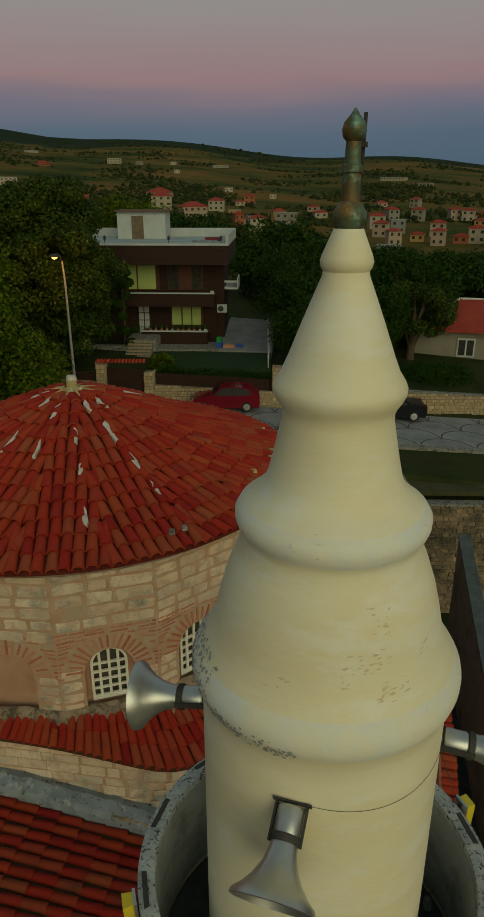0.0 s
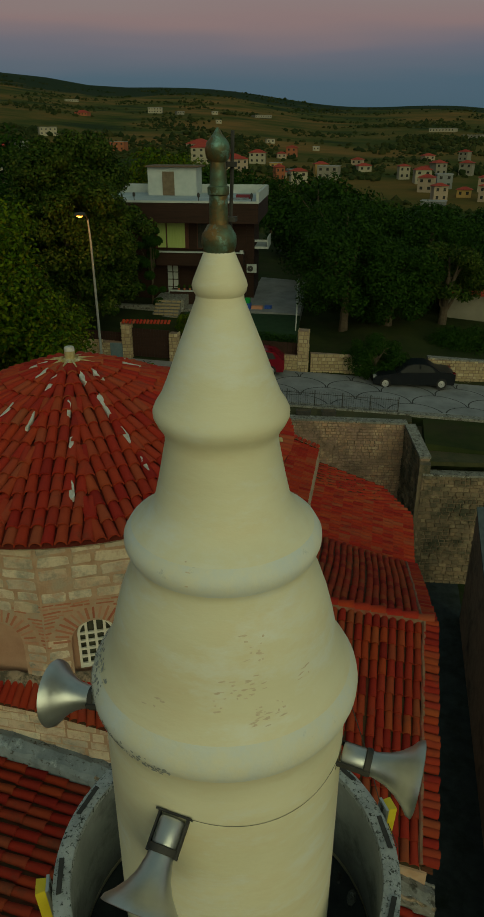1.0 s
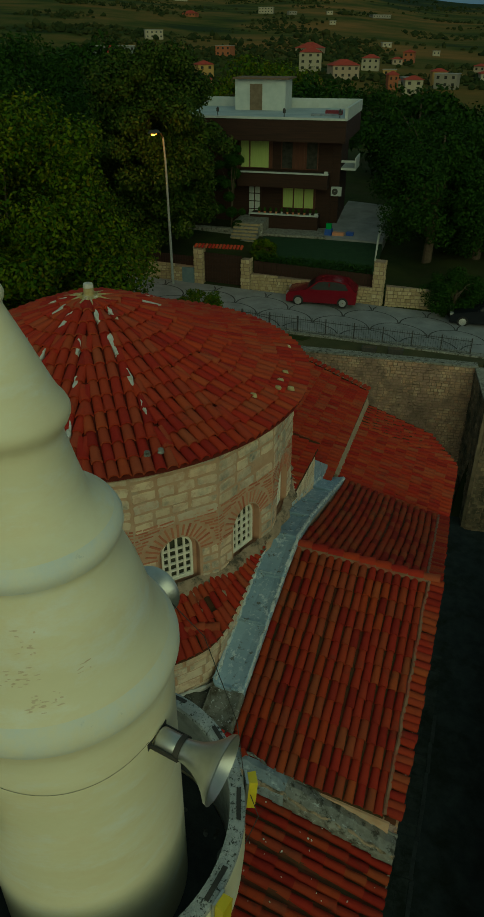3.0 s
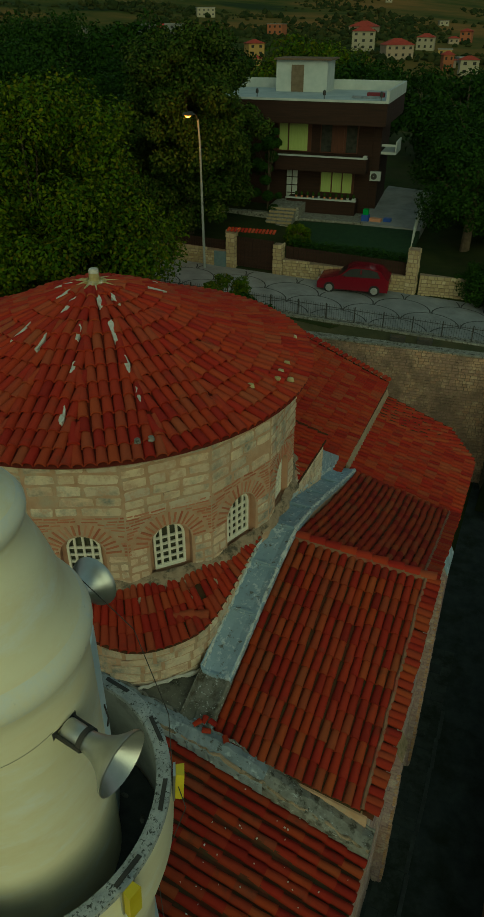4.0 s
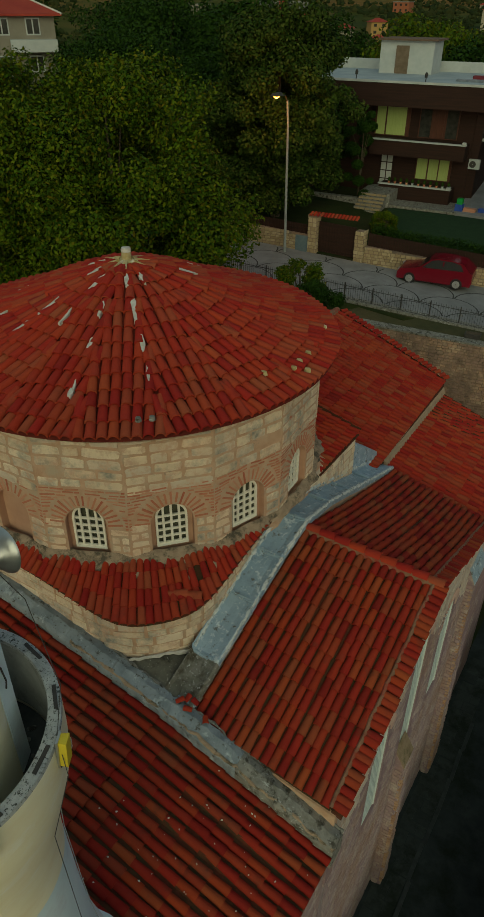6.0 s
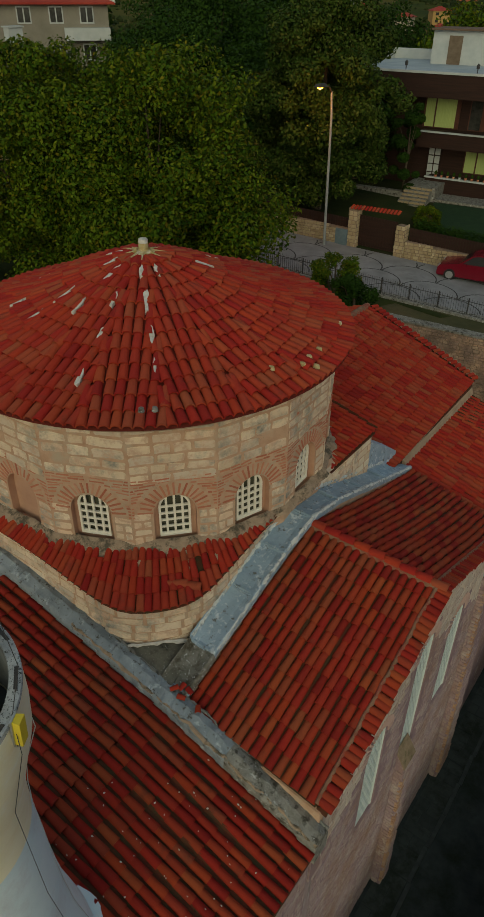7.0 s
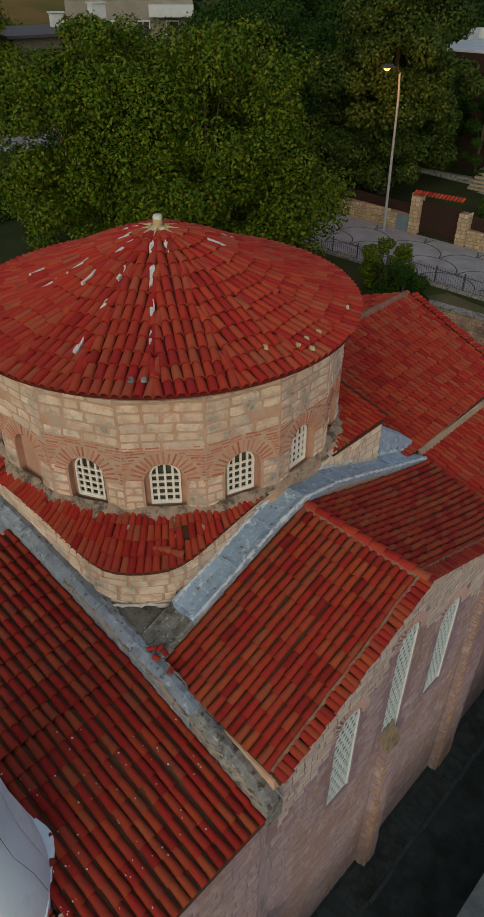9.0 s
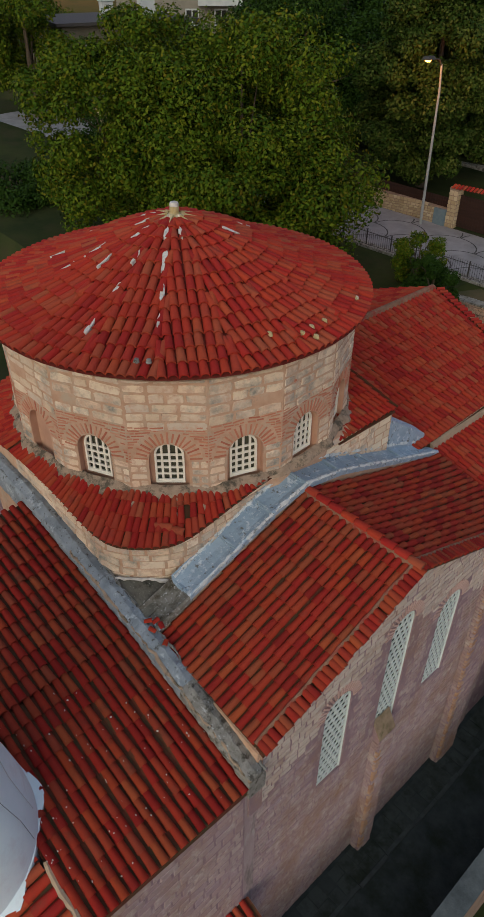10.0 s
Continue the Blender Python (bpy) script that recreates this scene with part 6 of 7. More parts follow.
vb = Build()
for k in range(24):
    x0, x1 = -7.0 + 14.8 * k / 24, -7.0 + 14.8 * (k + 1) / 24
    f = lambda x, off: 20.61 + 0.1443 * x + off
    kv = lambda x: 26.0 + (x + 4.1 * SS) / SC * SS - 4.1 * SC
    zz = lambda x: 1.66 + 0.02 * (7.5 - x)
    vb.hexa([(x0, f(x0, 0.1), 0.5), (x1, f(x1, 0.1), 0.5), (x1, kv(x1), 0.5), (x0, kv(x0), 0.5), (x0, f(x0, 0.1), zz(x0)), (x1, f(x1, 0.1), zz(x1)), (x1, kv(x1), road_z(x1) + 0.03), (x0, kv(x0), road_z(x0) + 0.03)])
part("verge", vb.weld(), M_grass, None, "narrow grass verge behind the retaining wall", kind="structure", category="verge")

# iron railing along the road
rail = thing("railing", "black iron railing along the road edge", "railing")
r0, r1 = st(-14, -3.9), st(6.6, -3.9)
for k in range(15):
    p = r0.lerp(r1, k / 14)
    part("post", Build().box((p.x, p.y, road_z(p.x) + 0.45), (0.05, 0.05, 1.0)), M_iron, rail)
for h in (0.12, 0.78):
    part("rail", Build().tube([(p.x, p.y, road_z(p.x) + h) for p in (r0, r0.lerp(r1, 0.5), r1)], 0.018, 5), M_iron, rail)
for k in range(170):
    p = r0.lerp(r1, (k + 0.5) / 170)
    part("bar", Build().tube([(p.x, p.y, road_z(p.x) + 0.1), (p.x, p.y, road_z(p.x) + 0.92)], 0.009, 4), M_iron, rail)
b = Build()
for k in range(40):
    u0, u1 = -20 + 40 * k / 40, -20 + 40 * (k + 1) / 40
    q = [st(u0, -4.1), st(u1, -4.1), st(u1, -3.62), st(u0, -3.62)]
    b.hexa([(p.x, p.y, road_z(p.x) - 0.5) for p in q] + [(p.x, p.y, road_z(p.x) + 0.12) for p in q])
part("kerb", b, M_cement, None, "worn concrete kerb along the railing", kind="structure", category="kerb")

for x in (2.25, 3.55):
    pb = thing("planter", "dark empty box planter below the railing", "planter", "planters by the railing", at=(x, 21.35 + 0.17 * (x - 2.2), 1.70))
    pb.rotation_euler = (0, 0, SA)
    box = part("box", Build().hexa([(-0.34, -0.16, 0), (0.34, -0.16, 0), (0.34, 0.16, 0), (-0.34, 0.16, 0), (-0.38, -0.2, 0.34), (0.38, -0.2, 0.34), (0.38, 0.2, 0.34), (-0.38, 0.2, 0.34)]), M_iron, pb)
    part("soil", Build().box((0, 0, 0.345), (0.64, 0.3, 0.02)), M_bark, box)

# ---- garden wall, gate and house ----
GW = 2.25


def garden_top(x, y):
    return road_z(x) + 0.95


p = [st(-40, GW), st(-9.4, GW)]
wall_run("wall_garden", "yellow rubble garden wall", [(p[0].x, p[0].y), (p[1].x, p[1].y)], 0.35, 0.5, garden_top, M_wallmortar, None, 0.08, 0.04, M_garden_j, 0.17, 0.24, 8)
p = [st(-5.9, GW), st(1.35, GW)]
wall_run("wall_garden", "yellow rubble garden wall", [(p[0].x, p[0].y), (p[1].x, p[1].y)], 0.35, 0.5, garden_top, M_wallmortar, None, 0.08, 0.04, M_garden_j, 0.17, 0.24, 9)
p = [st(2.1, GW + 0.1), st(5.2, GW + 0.2)]
wall_run("wall_garden", "broken yellow rubble wall overgrown with ivy", [(p[0].x, p[0].y), (p[1].x, p[1].y)], 0.35, 0.5, lambda x, y: road_z(x) + 1.15, M_wallmortar, None, 0.08, 0.04, M_garden_j, 0.18, 0.26, 10)
p = [st(9.2, GW + 0.4), st(40, GW + 0.4)]
wall_run("wall_garden", "long yellow rubble garden wall with a cement coping", [(p[0].x, p[0].y), (p[1].x, p[1].y)], 0.35, -1.5, lambda x, y: road_z(x) + 1.3, M_wallmortar, M_cement, 0.1, 0.05, M_garden_j, 0.18, 0.26, 12)


def gate_pillar(u, h, w=0.55):
    c = st(u, GW)
    pl = part("pillar", Build().box((c.x, c.y, road_z(c.x) + h / 2 - 0.2), (w, w, h + 0.4)), M_wallmortar, None, "square yellow stone gate pillar", category="pillar", kind="structure")
    for s in range(4):
        d = Vector((math.cos(s * math.pi / 2), math.sin(s * math.pi / 2), 0))
        t = Vector((-d.y, d.x, 0))
        rough_stones("rubble_stone", lambda uu, z, c=c, d=d, t=t: (Vector((c.x, c.y, 0)) + t * uu + d * w / 2 + Vector((0, 0, z)), d), -w / 2, w / 2, lambda q: road_z(c.x), lambda q: road_z(c.x) + h, pl, M_garden_j, 0.24, 0.3, 0.03, 30 + s)


gate_pillar(-9.1, 2.15)
gate_pillar(-6.2, 1.75)
gate_pillar(1.65, 2.55, 0.6)
gate = thing("gate", "dark timber garden gate under a small tiled hood", "gate")
g0, g1 = st(-8.8, GW), st(-6.5, GW)
for k in range(14):
    q = g0.lerp(g1, (k + 0.5) / 14)
    part("board", Build().box((0, 0, 0), (0.155, 0.05, 1.75), Matrix.Translation((q.x, q.y, road_z(q.x) + 1.0)) @ Matrix.Rotation(SA, 4, "Z")), M_wood, gate)
for k in range(14):
    q = st(-9.4 + 3.0 * (k + 0.5) / 14, GW - 0.3)
    m = axes((q.x, q.y, road_z(-8) + 2.25), Vector((SC, SS, 0)) * 0.21, st(0, 0.42) - st(0, 0) + Vector((0, 0, 0.16)), Vector((0, 0, 0.16)))
    place(TILE_ME, m, "tile", gate)
# timber fence boards behind the wall
fence = thing("fence", "dark brown timber fence on the garden wall", "fence")
for k in range(46):
    q = st(-5.8 + 7.1 * (k + 0.5) / 46, GW + 0.12)
    part("slat", Build().box((0, 0, 0), (0.14, 0.03, 0.75), Matrix.Translation((q.x, q.y, road_z(q.x) + 1.3)) @ Matrix.Rotation(SA, 4, "Z")), M_wood, fence)
fence2 = thing("fence", "dark brown timber fence on the garden wall", "fence")
for k in range(80):
    q = st(-22 + 12.6 * (k + 0.5) / 80, GW + 0.12)
    part("slat", Build().box((0, 0, 0), (0.145, 0.03, 0.6), Matrix.Translation((q.x, q.y, road_z(q.x) + 1.2)) @ Matrix.Rotation(SA, 4, "Z")), M_wood, fence2)

house = thing("house", "three-storey house with dark timber cladding and white flat roof", "house", at=(-3.9, 39.2, 0))
house.rotation_euler = (0, 0, radians(5.5))
# local: x to the left is minus, y behind the front


def hbox(name, c, s, material, label="", parent=None):
    return part(name, Build().box(c, s), material, parent or house, label)


hbox("wall", (-6.7, 5.0, 5.5), (12.2, 7.2, 9.0), M_wood, "dark timber-clad body")
hbox("roof_slab", (-6.3, 4.2, 10.0), (13.4, 9.4, 1.4), M_wood, "deep timber-clad roof edge")
hbox("roof_deck", (-6.3, 4.2, 10.71), (13.2, 9.2, 0.05), mat("pale_roof_deck", ((0.26, 0.31, 0.34), (0.36, 0.41, 0.44)), 0.8, 0.8, 0.2, 10), "pale grey roof terrace")
for c, s in (((-6.3, 8.9, 11.05), (13.4, 0.2, 0.75)), ((0.35, 4.2, 11.05), (0.2, 9.2, 0.75)), ((-12.95, 4.2, 11.05), (0.2, 9.2, 0.75)), ((-6.3, -0.45, 10.75), (13.5, 0.22, 0.14))):
    hbox("parapet", c, s, M_hwhite, "white roof parapet")
tower = hbox("stair_tower", (-7.0, 7.0, 11.75), (3.9, 2.6, 2.1), M_hwhite, "white stair tower on the roof")
hbox("door", (-7.3, 5.68, 11.6), (0.95, 0.06, 1.8), mat("brown_door", ((0.12, 0.09, 0.06), (0.17, 0.13, 0.09)), 0.8, 3.0), "brown roof door", tower)
hbox("tower_roof", (-6.9, 6.9, 12.87), (4.3, 3.1, 0.12), mat("brown_roofing", ((0.10, 0.07, 0.05), (0.15, 0.10, 0.07)), 0.9, 2.0), "thin brown roof slab", tower)
for x in (-8.6, -3.9, -0.1):
    part("roof_lamp", Build().lathe([(0.05, 10.75), (0.03, 10.8), (0.03, 11.05), (0.10, 11.07), (0.11, 11.25), (0.05, 11.35), (0.005, 11.37)], 10, Matrix.Translation((x, -0.3, 0))), M_iron, house, "small black roof lantern")
M_cloth = mat("blue_grey_cloth", ((0.10, 0.12, 0.16), (0.3, 0.33, 0.36)), 0.9, 2.0)
hbox("roof_clutter", (-1.5, 2.2, 10.8), (1.9, 0.6, 0.12), M_cloth, "folded cloths on the roof")
hbox("roof_clutter", (-1.0, 3.4, 10.86), (1.2, 0.5, 0.3), mat("red_cloth", ((0.20, 0.03, 0.03), (0.12, 0.03, 0.05)), 0.9, 2.0), "red cloth on the roof")
# storeys: balconies in front
for z, x0, x1, th in ((6.72, -7.25, -0.7, 0.95), (3.88, -6.3, -1.25, 0.95)):
    bal2 = hbox("balcony", ((x0 + x1) / 2, 0.45, z), (x1 - x0, 1.3, th), M_wood, "timber-clad balcony")
    hbox("handrail", ((x0 + x1) / 2, -0.15, z + th / 2 + 0.04), (x1 - x0 + 0.1, 0.3, 0.08), M_hwhite, "white ledge", bal2)
    hbox("corner_post", (x1 - 0.12, -0.15, z + th / 2 + 0.14), (0.24, 0.3, 0.16), M_hwhite, "", bal2)
M_brownwin = mat("brown_shutter", ((0.055, 0.019, 0.011), (0.085, 0.030, 0.017)), 0.6, 3.0, 0.2, 8, stretch=(6, 1, 0.5))
for x, z, w, h, panes in ((-6.25, 8.25, 2.5, 1.95, ((-7.05, 0.62, 1), (-5.95, 1.35, 1))), (-3.0, 8.25, 2.7, 1.95, ((-3.9, 0.75, 0), (-3.0, 0.7, 2), (-2.1, 0.75, 0))), (-2.95, 5.45, 2.5, 1.75, ((-3.75, 0.72, 1), (-2.95, 0.66, 1), (-2.2, 0.66, 1)))):
    wn = hbox("window", (x, 1.36, z), (w, 0.1, h), M_brownwin, "timber-framed window with pale green curtains")
    for px, pw, lit in panes:
        hbox("pane", (px, 1.29, z), (pw, 0.04, h - 0.12), (M_glass, M_curtain, M_brownwin)[lit], ("dark glass", "pale green curtain behind glass", "brown shutter")[lit], wn)
dr = hbox("door", (-6.3, 1.34, 5.0), (1.0, 0.08, 2.3), M_wood, "white glazed door")
for k in range(2):
    for q in range(4):
        hbox("pane", (-6.52 + 0.44 * k, 1.28, 4.15 + 0.55 * q), (0.36, 0.03, 0.48), M_hwhite, "", dr)
for k in range(11):
    pot = part("flower_pot", Build().lathe([(0.06, 4.40), (0.09, 4.56), (0.08, 4.57)], 10, Matrix.Translation((-5.6 + 0.42 * k, -0.1, 0))), (M_brick, M_hwhite)[k % 5 == 4], house, "small flower pot on the ledge")
    part("plant", Build().lathe([(0.02, 4.55), (0.11, 4.66), (0.08, 4.80), (0.01, 4.86)], 7, Matrix.Translation((-5.6 + 0.42 * k, -0.1, 0))), M_leaf_a, pot)
sb = hbox("side_balcony", (0.35, 3.2, 7.35), (1.3, 2.6, 0.16), M_hwhite, "white side balcony slab")
hbox("side_rail", (0.35, 1.95, 7.85), (1.3, 0.08, 0.16), M_hwhite, "", sb)
hbox("side_rail", (0.95, 3.2, 7.75), (0.08, 2.6, 0.7), M_hwhite, "", sb)
hbox("wall", (-0.55, 3.6, 5.2), (1.0, 4.2, 8.4), M_wood)
hbox("terrace", (-2.6, -0.65, 3.1), (4.5, 2.8, 0.6), M_cement, "low stone terrace")
hbox("terrace_edge", (-2.6, -2.05, 3.38), (4.6, 0.24, 0.14), M_cement)
for k in range(6):
    st_ = hbox("step", (-5.95, -3.75 + 0.3 * k, 2.68 + 0.17 * k), (1.9 - 0.03 * k, 0.32, 1.2), M_cement, "pale rough stone step")
    for q in range(5):
        hbox("stone", (-6.7 + 0.37 * q + 0.05 * (k % 2), -3.92 + 0.3 * k, 3.2 + 0.17 * k), (0.32, 0.06, 0.12), M_garden_j, "", st_)
hbox("landing", (-5.95, -0.9, 3.0), (2.2, 2.5, 2.3), M_cement, "stone landing before the door")
hbox("low_wall", (-9.2, -2.35, 3.2), (4.6, 0.5, 1.1), M_cement, "low pale stone garden wall")
ac = hbox("air_conditioner", (-0.2, 1.35, 5.9), (0.75, 0.3, 0.6), M_hwhite, "white air-conditioning unit")
part("fan_grille", Build().lathe([(0.02, 0), (0.22, 0.005), (0.22, -0.02)], 20, pose(-0.3, 1.19, 5.9, 90, 0, 0)), M_iron, ac)
M_green = mat("green_plastic", ((0.02, 0.26, 0.05), (0.03, 0.32, 0.07)), 0.6, 3.0)
M_blue = mat("blue_plastic", ((0.02, 0.06, 0.30), (0.04, 0.10, 0.40)), 0.6, 3.0)
for nm, c, s, mm, lb in (("crate", (-4.0, 37.85, 4.03), (0.36, 0.36, 0.36), M_green, "bright green plastic crate"), ("barrel", (-4.0, 37.85, 3.64), (0.5, 0.45, 0.42), M_blue, "round blue plastic water tub"), ("toy", (-3.3, 37.9, 3.54), (0.8, 0.4, 0.22), M_brick, "red plastic toy on the driveway"), ("toy", (-2.5, 38.1, 3.56), (0.5, 0.4, 0.24), M_blue, "blue plastic toy on the driveway")):
    tagged(part(nm, Build().box(c, s), mm), lb, nm)
tagged(part("driveway", Build().hexa([(-4.4, 37.3, 2.5), (0.0, 37.0, 2.5), (-0.6, 46.0, 2.5), (-4.6, 47.0, 2.5), (-4.4, 37.3, 3.4), (0.0, 37.0, 3.4), (-0.6, 46.0, 4.1), (-4.6, 47.0, 4.1)]), M_road), "pale concrete driveway", "driveway", kind="structure")
tagged(part("lawn", Build().hexa([(-8.9, 29.6, 2.0), (0.6, 30.8, 2.0), (0.0, 37.1, 2.0), (-8.4, 36.9, 2.0), (-8.9, 29.6, 2.9), (0.6, 30.8, 2.85), (0.0, 37.1, 3.3), (-8.4, 36.9, 3.25)]), mat("dark_lawn", ((0.010, 0.032, 0.012), (0.020, 0.048, 0.018)), 0.95, 3.0, 0.6, 25)), "dark green lawn", "lawn", kind="structure")


fence = thing("fence", "pale metal post fence beside the driveway", "fence")
f0, f1 = Vector((0.15, 33.6, 3.0)), Vector((-0.75, 41.0, 3.75))
for k in range(8):
    p = f0.lerp(f1, k / 7)
    part("post", Build().tube([p, p + Vector((0.02, 0.02, 0.7)), p + Vector((0.05, 0.05, 1.4))], 0.04, 7), M_hwhite, fence)
for h in (0.35, 0.85, 1.3):
    part("rail", Build().tube([f0 + Vector((0, 0, h)), f0.lerp(f1, 0.5) + Vector((0, 0, h - 0.02)), f1 + Vector((0, 0, h))], 0.018, 5), M_hwhite, fence)
hedge = np.random.RandomState(5)
hb = Build()
for k in range(5200):
    u, q, zz = hedge.uniform(-5.7, 1.2), hedge.uniform(0.25, 0.8), hedge.uniform(0.9, 2.0) + 0.12 * math.sin(k)
    c = st(u, GW + q)
    a, e, s = hedge.uniform(0, 6.28), hedge.uniform(-0.8, 0.8), hedge.uniform(0.05, 0.11)
    dx, dy, dz = s * math.cos(a), s * math.sin(a), s * e
    hb.add([(c.x - dx, c.y - dy, road_z(c.x) + zz - dz), (c.x - dy * 0.5, c.y + dx * 0.5, road_z(c.x) + zz), (c.x + dx, c.y + dy, road_z(c.x) + zz + dz), (c.x + dy * 0.5, c.y - dx * 0.5, road_z(c.x) + zz + 0.03)], [(0, 1, 2, 3)])
part("hedge", hb, M_leaf_a, None, "dark clipped hedge behind the garden fence", kind="stuff", category="hedge")
part("path", Build().hexa([(p.x, p.y, z) for z in (2.0, 3.02) for p in (st(-8.6, 2.9), st(-6.8, 2.9), st(-6.4, 9.0), st(-8.4, 9.0))]), M_cement, None, "pale stone garden path up to the house", kind="structure", category="path")


# ---- cars ----
def car(label, at, turn, paint, long, hatch):
    c = thing("car", label, "car", "parked cars", at=at)
    c.rotation_euler = (0, 0, turn)
    L, W = long, 1.72
    if hatch:
        side = [(0, 0.32), (0.02, 0.62), (0.12, 0.76), (0.95, 0.92), (1.15, 0.96), (1.75, 1.40), (2.1, 1.48), (2.9, 1.47), (3.5, 1.36), (3.85, 1.02), (L - 0.02, 0.9), (L, 0.5), (L - 0.05, 0.30)]
        glass = [(1.32, 0.98), (1.80, 1.36), (2.12, 1.43), (2.9, 1.42), (3.35, 1.32), (3.55, 1.02)]
    else:
        side = [(0, 0.34), (0.03, 0.62), (0.2, 0.74), (1.15, 0.90), (1.3, 0.93), (1.95, 1.36), (2.3, 1.43), (3.0, 1.42), (3.35, 1.34), (3.85, 1.02), (4.45, 0.98), (L - 0.02, 0.88), (L, 0.5), (L - 0.05, 0.32)]
        glass = [(1.48, 0.96), (2.0, 1.32), (2.3, 1.38), (3.0, 1.37), (3.3, 1.28), (3.6, 1.0)]
    n = len(side)
    low = (L - 0.05, 0.22), (0.03, 0.22)
    prof = side + list(low)
    n = len(prof)
    inset = lambda z: W / 2 - (0.0 if z < 0.9 else (z - 0.9) * 0.42) - (0.05 if z < 0.3 else 0)
    v = [(x - L / 2, -inset(z), z) for x, z in prof] + [(x - L / 2, inset(z), z) for x, z in prof]
    b = Build().add(v, [tuple(range(n - 1, -1, -1)), tuple(range(n, 2 * n))] + [(k, (k + 1) % n, n + (k + 1) % n, n + k) for k in range(n)])
    part("body", b, paint, c, "", True)
    for s in (-1, 1):
        g = [(x - L / 2, s * (inset(z) + 0.012), z) for x, z in glass]
        part("side_window", Build().add(g, [tuple(range(len(g))) if s < 0 else tuple(range(len(g) - 1, -1, -1))]), M_carglass, c)
        part("pillar", Build().box((0.42 if hatch else 0.3, s * (inset(1.2) + 0.02), 1.18), (0.07, 0.02, 0.42)), paint, c)
    ws = [(p[0], p[1]) for p in side]
    k = 4
    (xa, za), (xb, zb) = ws[k], ws[k + 1]
    part("windscreen", Build().add([(xa - L / 2 + 0.03, -inset(za) + 0.1, za + 0.03), (xa - L / 2 + 0.03, inset(za) - 0.1, za + 0.03), (xb - L / 2 - 0.01, inset(zb) - 0.08, zb - 0.01), (xb - L / 2 - 0.01, -inset(zb) + 0.08, zb - 0.01)], [(0, 1, 2, 3)]), M_carglass, c)
    for x in (0.72, L - 0.78):
        for s in (-1, 1):
            m = Matrix.Translation((x - L / 2, s * (W / 2 - 0.08), 0.31)) @ Matrix.Rotation(radians(90), 4, "X")
            wh = part("wheel", Build().lathe([(0.20, -0.11), (0.29, -0.11), (0.31, -0.08), (0.31, 0.08), (0.29, 0.11), (0.20, 0.11)], 24, m), M_tyre, c, "black tyre", True)
            part("rim", Build().lathe([(0.02, -0.095), (0.06, -0.10), (0.19, -0.085), (0.205, -0.105), (0.205, 0.105), (0.19, 0.085), (0.06, 0.10), (0.02, 0.095)], 16, m), M_rimalu, wh, "alloy wheel")
    for s in (-1, 1):
        part("headlight", Build().box((-L / 2 + 0.12, s * 0.62, 0.68), (0.22, 0.3, 0.12)), M_rimalu, c)
        part("tail_light", Build().box((L / 2 - 0.08, s * 0.66, 0.86), (0.14, 0.26, 0.18)), M_redpaint, c)
        part("mirror", Build().box((-L / 2 + 1.5, s * (W / 2 + 0.06), 0.98), (0.12, 0.16, 0.12)), paint, c)
    return c


cp = st(-1.5, 0.62 + 0.7)
car("dark red hatchback parked by the garden wall", (cp.x, cp.y, road_z(cp.x) + 0.02), SA, M_redpaint, 4.05, True)
cp = st(8.1, 1.25)
car("black saloon car parked by the garden wall", (cp.x, cp.y, road_z(cp.x) + 0.02), SA + radians(1), M_blackpaint, 4.75, False)

# street lamp
lp = thing("street_lamp", "grey street lamp post with a lit orange lamp", "street lamp")
part("pole", Build().tube([(-10.62, 25.8, 2.5), (-10.56, 25.6, 6.0), (-10.5, 25.4, 9.6), (-10.48, 25.2, 10.8)], [0.085, 0.075, 0.06, 0.05], 10), mat("galvanised_steel", ((0.22, 0.24, 0.24), (0.32, 0.34, 0.33)), 0.6, 4.0), lp, "", True)
part("arm", Build().tube([(-10.48, 25.2, 10.75), (-10.45, 24.9, 11.05), (-10.25, 23.8, 11.2)], 0.035, 8), M_iron, lp)
part("lamp_head", Build().hexa([(-10.42, 23.3, 11.16), (-9.98, 23.3, 11.16), (-10.0, 23.95, 11.16), (-10.4, 23.95, 11.16), (-10.34, 23.35, 11.3), (-10.06, 23.35, 11.3), (-10.1, 23.9, 11.3), (-10.3, 23.9, 11.3)]), M_iron, lp, "lamp housing")
glow = bpy.data.materials.new("sodium_glow")
glow.use_nodes = True
gbs = glow.node_tree.nodes["Principled BSDF"]
gbs.inputs["Emission Color"].default_value = (1.0, 0.24, 0.015, 1)
gbs.inputs["Emission Strength"].default_value = 3.2
part("bulb_cover", Build().lathe([(0.01, -0.10), (0.10, -0.08), (0.16, -0.02), (0.17, 0.0)], 16, Matrix.Translation((-10.2, 23.55, 11.15))), glow, lp, "lit orange diffuser", True)
ld = bpy.data.lights.new("lamp_light", "POINT")
ld.energy, ld.color, ld.shadow_soft_size = 190.0, (1.0, 0.30, 0.04), 0.15
new("lamp_light", ld).location = (-10.2, 23.55, 10.9)
tagged(part("utility_box", Build().box((-9.95, 26.75, 3.05), (0.75, 0.45, 0.9)), mat("blue_grey_box", ((0.10, 0.15, 0.18), (0.15, 0.2, 0.22)), 0.7, 3.0)), "blue-grey utility cabinet by the gate", "cabinet")


